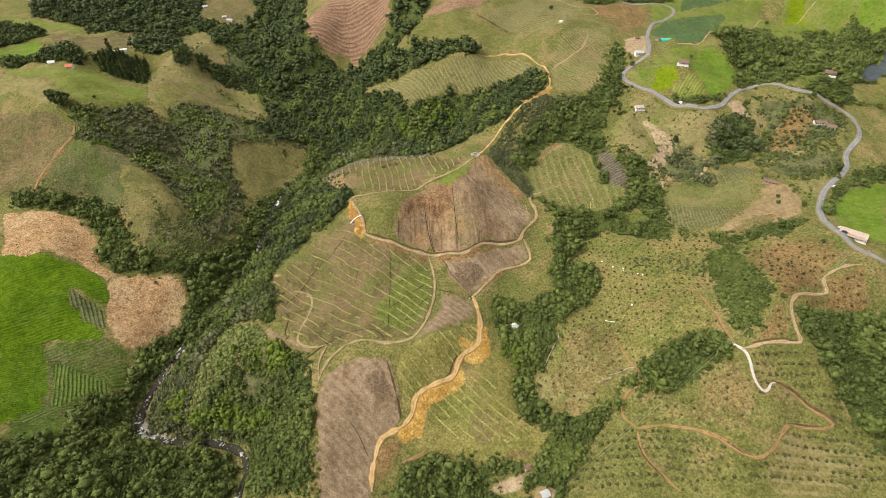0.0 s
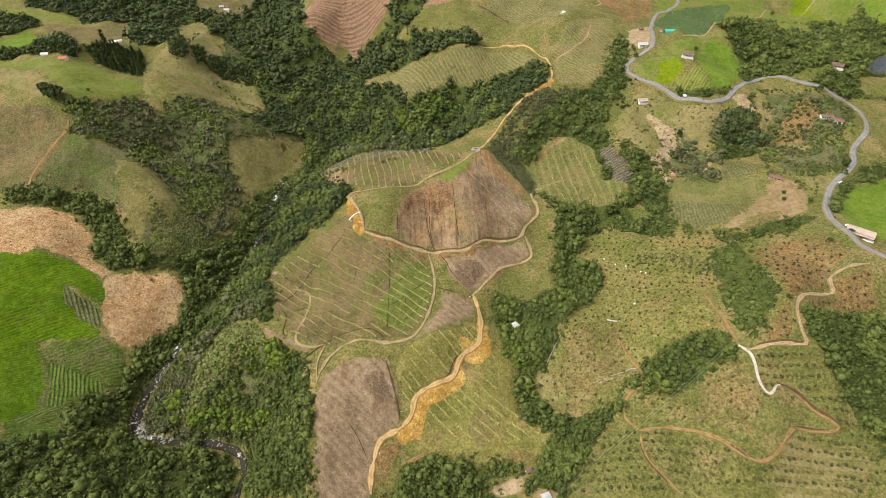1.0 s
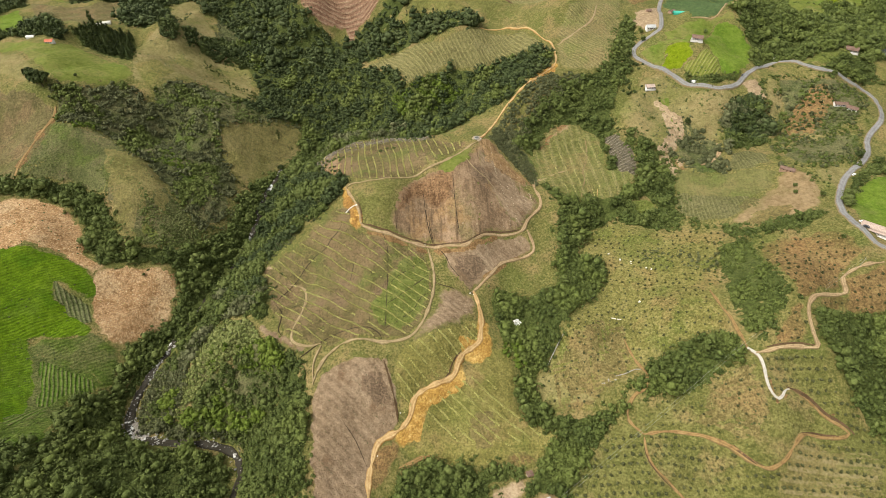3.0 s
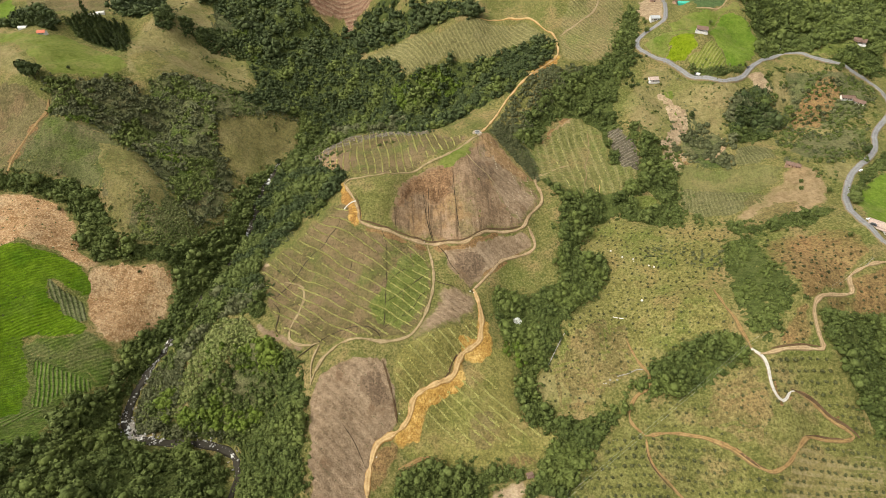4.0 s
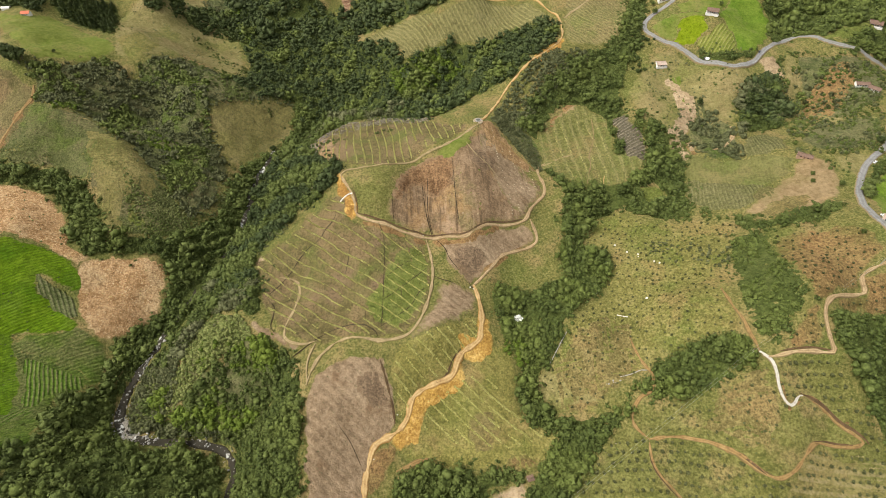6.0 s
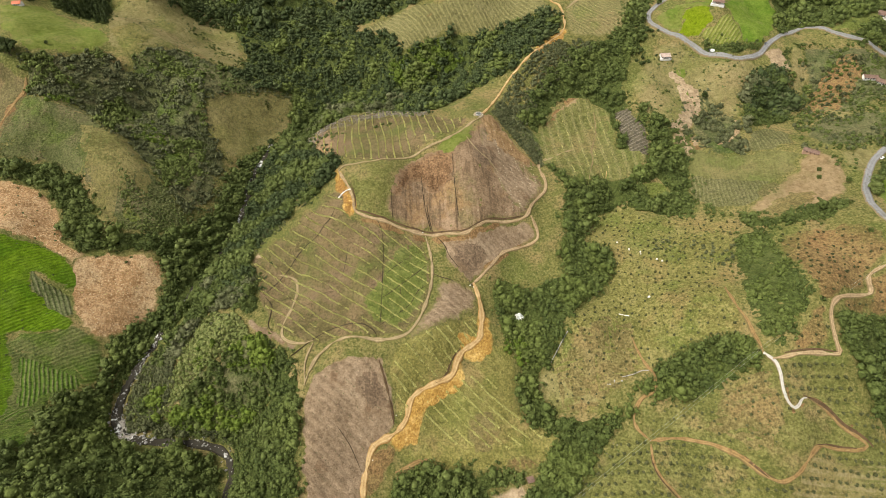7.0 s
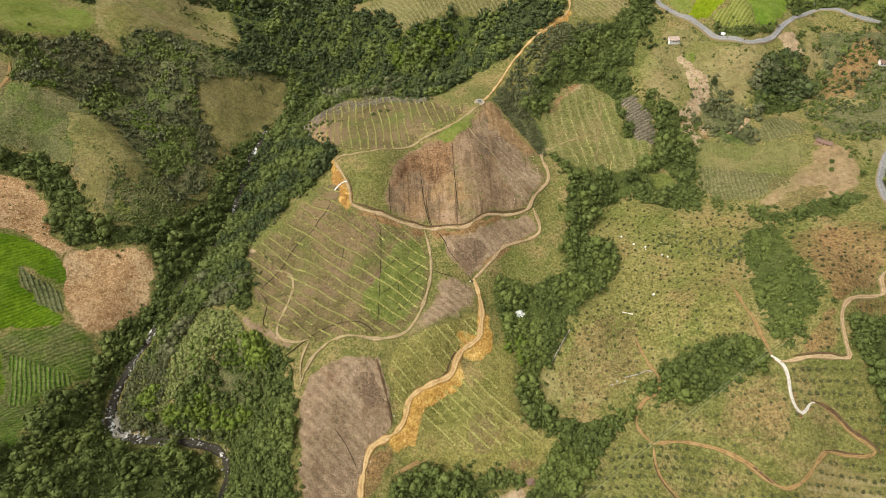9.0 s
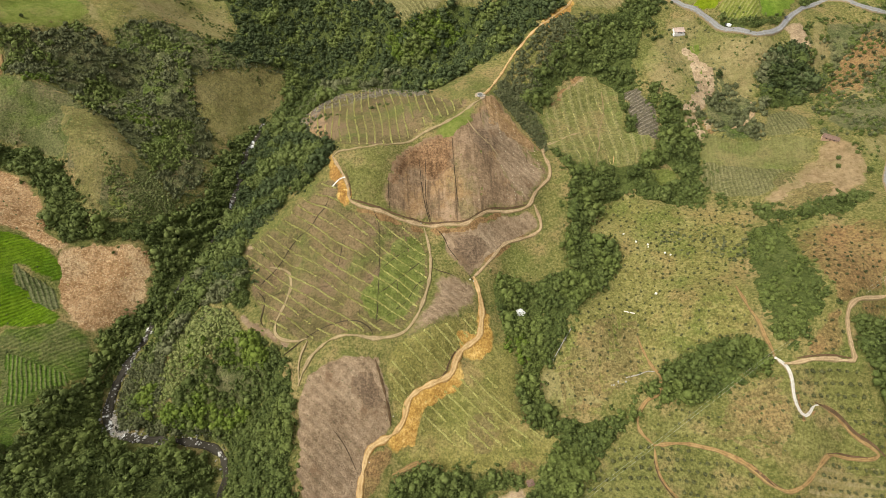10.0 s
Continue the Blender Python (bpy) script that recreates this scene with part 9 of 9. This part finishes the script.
# ---------------------------------------------------------------- the orchards
def sapling_meshes(seed):
    b = bush_shape(seed, 44, 0.34)
    w, f = joined([stick((0, 0, -0.8), (0.03, 0.02, 0.7), 0.09, 0.06), stick((0, 0, 0.3), (0.35, 0.2, 0.8), 0.04, 0.02, 4), stick((0, 0, 0.3), (-0.3, 0.25, 0.85), 0.04, 0.02, 4)])
    return mesh_of("trunk", w, f, M["bark"]), mesh_of("crown", *b, M["leaf_orchard"], "tint", np.full(len(b[0]), 0.5))


SAPLINGS = [sapling_meshes(110 + k) for k in range(4)]
SAP_SHAPES = [bush_shape(120 + k, 30, 0.42) for k in range(3)]


def rows_in(poly, way, between, along, seed, wander=0.5, keep=0.9):
    """Planting points in rows across an outline."""
    rng = np.random.RandomState(seed)
    p = np.asarray(poly, float)
    t = np.array([math.cos(way), math.sin(way)])
    s = np.array([-t[1], t[0]])
    u, w = p @ t, p @ s
    a, b = np.meshgrid(np.arange(u.min(), u.max(), along), np.arange(w.min(), w.max(), between))
    a[1::2] += along / 2
    a, b = a.ravel() + rng.uniform(-wander, wander, a.size), b.ravel() + rng.uniform(-wander, wander, a.size)
    b = b + 1.2 * np.sin(a / 15)
    q = a[:, None] * t + b[:, None] * s
    k = inside(p, q[:, 0], q[:, 1]) & (rng.uniform(size=len(q)) < keep)
    x, y = q[k, 0], q[k, 1]
    k = np.ones(len(x), bool)
    for line, wd in ROADS:
        k &= to_edge(line, x, y, False) > wd / 2 + 1.2
    return x[k], y[k]


def orchard(label, poly, way, between, along, size, seed, wander, keep, singles=0):
    x, y = rows_in(poly, way, between, along, seed, wander, keep)
    order = np.argsort(y)
    x, y = x[order], y[order]
    rng = np.random.RandomState(seed)
    for k in range(min(singles, len(x))):
        m = SAPLINGS[k % 4]
        e = thing("orchard_tree", label, "tree", float(x[k]), float(y[k]), float(rng.uniform(0, 6.2)), "young orchard trees on the hill", dz=0.1)
        e.scale = [size / 2 * rng.uniform(0.7, 1.2)] * 3
        part("trunk", m[0], None, None, e)
        part("crown", m[1], None, None, e)
    x, y = x[singles:], y[singles:]
    if len(x) > 2:
        me = scatter_mesh("orchard_trees", SAP_SHAPES, x, y, size / 2 * rng.uniform(0.6, 1.25, len(x)), rng.uniform(0, 1, len(x)), M["leaf_orchard"], seed, -0.1)
        tagged(new("orchard_trees", me), label.replace("tree", "trees"), "trees", kind="stuff")


orchard("young round orchard tree planted in grass", [(205.2, 177.2), (238.9, 175.4), (245.6, 157.1), (254.8, 137.4), (275.7, 117.5), (269.1, 98), (77, 106.5), (88.1, 122.1), (111.8, 147.2), (119.9, 145.9), (144.8, 143.3), (176.7, 129.6), (189.7, 114), (211.2, 125.6), (221.5, 134.9), (240.1, 131.6), (220.4, 153.6), (204.4, 149.6), (204.5, 168.5)], -0.106, 5.8, 4.4, 2.2, 601, 0.55, 0.92, 290)
orchard("young orchard tree on dry grass", [(195.6, 177.1), (202.8, 175.7), (203.2, 159.3), (207.9, 149.5), (192.5, 126.5), (177.1, 132.1), (160.2, 145.2), (134.6, 148.2), (133.1, 159.2), (151.5, 165.2), (174.9, 168.4)], 0.023, 6.4, 5.8, 1.76, 602, 1.4, 0.7)
orchard("young orchard tree on the bench", [(120.1, 310.2), (133.4, 337.8), (153.8, 345.6), (168.6, 326.1), (203.4, 320), (233.1, 300.7), (219.2, 281.1), (209.3, 255.8), (197.1, 223.9), (195.9, 198.9), (172.7, 202.7), (147.7, 193.3), (136.2, 189.1), (119, 183.5), (101.9, 167.6), (80.4, 174.4), (70.6, 189.8), (75.7, 201.4), (91.8, 222.6), (97.9, 233.9), (126.8, 254.6), (136.5, 285)], -0.549, 5.8, 5.2, 1.76, 603, 1.1, 0.85)
orchard("young orchard tree on reddish slope", [(243, 277.3), (267, 276.9), (296.2, 277.3), (301.4, 260.4), (300.5, 247.5), (280.2, 235.1), (274.1, 223.8), (250, 215.7), (236.1, 200.1), (233.5, 181), (217.5, 182.5), (212.6, 186.1), (236.4, 210), (236.9, 233.4), (239.2, 257.1)], -0.078, 6.0, 5.4, 1.76, 604, 1.2, 0.8)
orchard("young orchard tree on reddish slope", [(279, 228.8), (313, 239.2), (303.4, 206.8), (264.9, 207.2), (250, 206.9), (278.4, 217.3)], 0.243, 6.0, 5.4, 1.85, 605, 1.0, 0.85)
orchard("round dark bush on the reddish slope", [(354.5, 465.7), (366.4, 480.8), (387.7, 504), (413.5, 512.1), (407.2, 475.6), (382.4, 445.5), (358.2, 445)], 0.252, 8.5, 8.0, 3.88, 606, 2.2, 0.75)
orchard("dark shrub on the wooded slope", [(350.7, 641.3), (463.7, 809.8), (487.2, 784.9), (457, 705), (383.7, 611.7), (360.1, 615.4)], 0.783, 8.0, 6.5, 3.15, 607, 1.0, 0.9)

# ---------------------------------------------------------------- boulders, sacks, fences and wires
def rock_mesh(seed):
    rng = np.random.RandomState(seed)
    v = ICO_V * rng.uniform(0.7, 1.15, (len(ICO_V), 1)) * (1.2, 0.9, 0.65)
    return mesh_of("boulder", v, ICO_F, M["rock"])


ROCKS = [rock_mesh(s) for s in range(4)]


def boulders(line, count, spread, size, seed, label="pale boulder lying in the stream"):
    rng = np.random.RandomState(seed)
    p = resampled(rounded(line, False, 2), 1.0, False)
    for k in range(count):
        q = p[rng.randint(len(p))] + rng.normal(scale=spread, size=2)
        o = tagged(new("boulder", ROCKS[k % 4]), label, "rock", "boulders in the stream")
        o.location = (q[0], q[1], height(q[0], q[1]) + 0.3)
        o.rotation_euler = (0, 0, rng.uniform(0, 6))
        s = size * rng.uniform(0.5, 1.4)
        o.scale = (s, s, s)


boulders([(-244.1, 181.6), (-241.6, 184.6), (-239.1, 188.6)], 26, 1.6, 1.1, 701)
boulders([(-242, 197.9), (-238.6, 212), (-229.3, 225.8)], 34, 2.0, 0.9, 702)
boulders([(-238.8, 177.3), (-231.8, 166), (-213.7, 160.5), (-193.9, 159.4), (-165.3, 157.3)], 60, 2.0, 0.8, 703)
boulders([(-197.1, 421.6), (-197.8, 434.7), (-195.4, 446.5), (-189.5, 462.6)], 24, 1.8, 0.9, 704)
boulders([(115.1, 183.5), (122, 185.5), (125.7, 188.3)], 8, 1.2, 0.8, 705, "pale boulder at the wood edge")


def sack(x, y, size, turn):
    """A slumped white bulk sack."""
    b = bmesh.new()
    bmesh.ops.create_cube(b, size=1)
    bmesh.ops.subdivide_edges(b, edges=b.edges[:], cuts=2, use_grid_fill=True)
    for v in b.verts:
        v.co *= 1 - 0.22 * (v.co.length - 0.5)
        v.co.z *= 0.75
        v.co += Vector(noise.noise_vector(v.co * 3 + Vector((x, y, 0)))) * 0.08
    me = bpy.data.meshes.new("bulk_sack")
    b.to_mesh(me)
    b.free()
    me.materials.append(M["white_bag"])
    o = tagged(new("bulk_sack", me), "white bulk sack lying in the orchard", "sack", "white sacks in the orchard")
    o.location = (x, y, height(x, y) + 0.35 * size + 0.2)
    o.scale = (size, size, size)
    o.rotation_euler = (0, 0, turn)


for sx, sy, ss in ((142, 302.7, 1.9), (148.9, 293, 2.0), (156.5, 289.2, 1.8), (156.3, 286.9, 1.2), (165.8, 279, 1.8), (168.8, 276.2, 1.7), (151.6, 244.5, 2.2), (193.1, 181, 1.2), (-30.6, 165, 1.0), (-45.1, 138.7, 0.9), (21.6, 263.7, 1.3), (24.3, 262.5, 1.0), (-16, 307.1, 1.1), (199.4, 183, 1.6)):
    sack(sx, sy, ss * 0.68, sx)


def log_row(name, label, category, line, r, material, pieces):
    """A row of logs or stones laid end to end."""
    p = resampled(np.asarray(line, float), 0.5, False)
    e = tagged(new(name), label, category)
    e.location = (p[0][0], p[0][1], height(*p[0]))
    cut = np.linspace(0, len(p) - 1, pieces + 1).astype(int)
    rng = np.random.RandomState(len(p))
    for a, b in zip(cut[:-1], cut[1:]):
        A = Vector((p[a][0], p[a][1], height(*p[a]) + r + 0.25)) - e.location
        B = Vector((p[b][0], p[b][1], height(*p[b]) + r + 0.25)) - e.location
        B = A + (B - A) * rng.uniform(0.8, 0.97)
        part("segment", *stick(A, B, r * rng.uniform(0.8, 1.15), r * rng.uniform(0.8, 1.15), 7), M[material], e)


log_row("concrete_drain", "white concrete drain down the clay bank", "drain", [(-84.9, 331.1), (-82.4, 334.7), (-78.4, 337), (-74.8, 337.5)], 0.55, "wall_white", 5)
log_row("felled_log", "long pale felled log lying in the orchard", "log", [(129, 234.4), (136.7, 231.6)], 0.35, "white_bag", 2)
log_row("stone_edge", "pale stone edging along the wood", "stone edging", [(96.8, 245.9), (105.2, 250.5), (112.7, 253.5), (122.2, 257.9)], 0.4, "rock", 12)
log_row("stone_edge", "pale stone edging along the wood", "stone edging", [(129.8, 291), (132, 285.4), (129, 279.4), (128.2, 274.8)], 0.45, "rock", 9)
log_row("stone_edge", "pale stone edging along the gully", "stone edging", [(90.9, 222.7), (86.4, 216.8), (80.1, 207.7), (76.2, 202.9)], 0.35, "rock", 14)
log_row("stone_edge", "pale stone edging below the orchard", "stone edging", [(123.6, 188.6), (131.4, 189.7), (136.7, 191), (140.4, 189.4)], 0.35, "rock", 10)
log_row("stone_edge", "pale stone edging on the orchard corner", "stone edging", [(77.5, 116.1), (81.6, 122.7), (87.7, 130.3), (92.7, 136.3)], 0.35, "rock", 12)


def utility_pole(label, x, y, turn):
    e = thing("utility_pole", label, "pole", x, y, turn)
    part("pole", *stick((0, 0, -0.6), (0, 0, 9.0), 0.16, 0.11, 8), M["rock"], e)
    part("cross_arm", *box((-1.0, -0.07, 8.4), (1.0, 0.07, 8.55)), M["wood"], e)
    for k in (-0.9, 0.9):
        part("insulator", *stick((k, 0, 8.55), (k, 0, 8.8), 0.07, 0.05, 6), M["wall_white"], e)
    return e


poles = [utility_pole("grey concrete utility pole beside the wood", px_, py_, 0.6) for px_, py_ in ((70.5, 105.6), (193.4, 182.3), (292, 237.3))]
for a, b in zip(poles[:-1], poles[1:]):
    for k in (-0.9, 0.9):
        cu = bpy.data.curves.new("power_cable", "CURVE")
        cu.dimensions, cu.bevel_depth, cu.bevel_resolution = "3D", 0.035, 1
        sp = cu.splines.new("POLY")
        sp.points.add(24)
        for i in range(25):
            t = i / 24
            q = a.location.lerp(b.location, t) + Vector((k * 0.82, k * -0.56, 8.8 - 14 * t * (1 - t)))
            sp.points[i].co = (*q, 1)
        cu.materials.append(M["steel"])
        tagged(new("power_cable", cu), "thin sagging power cable between two poles", "cable")
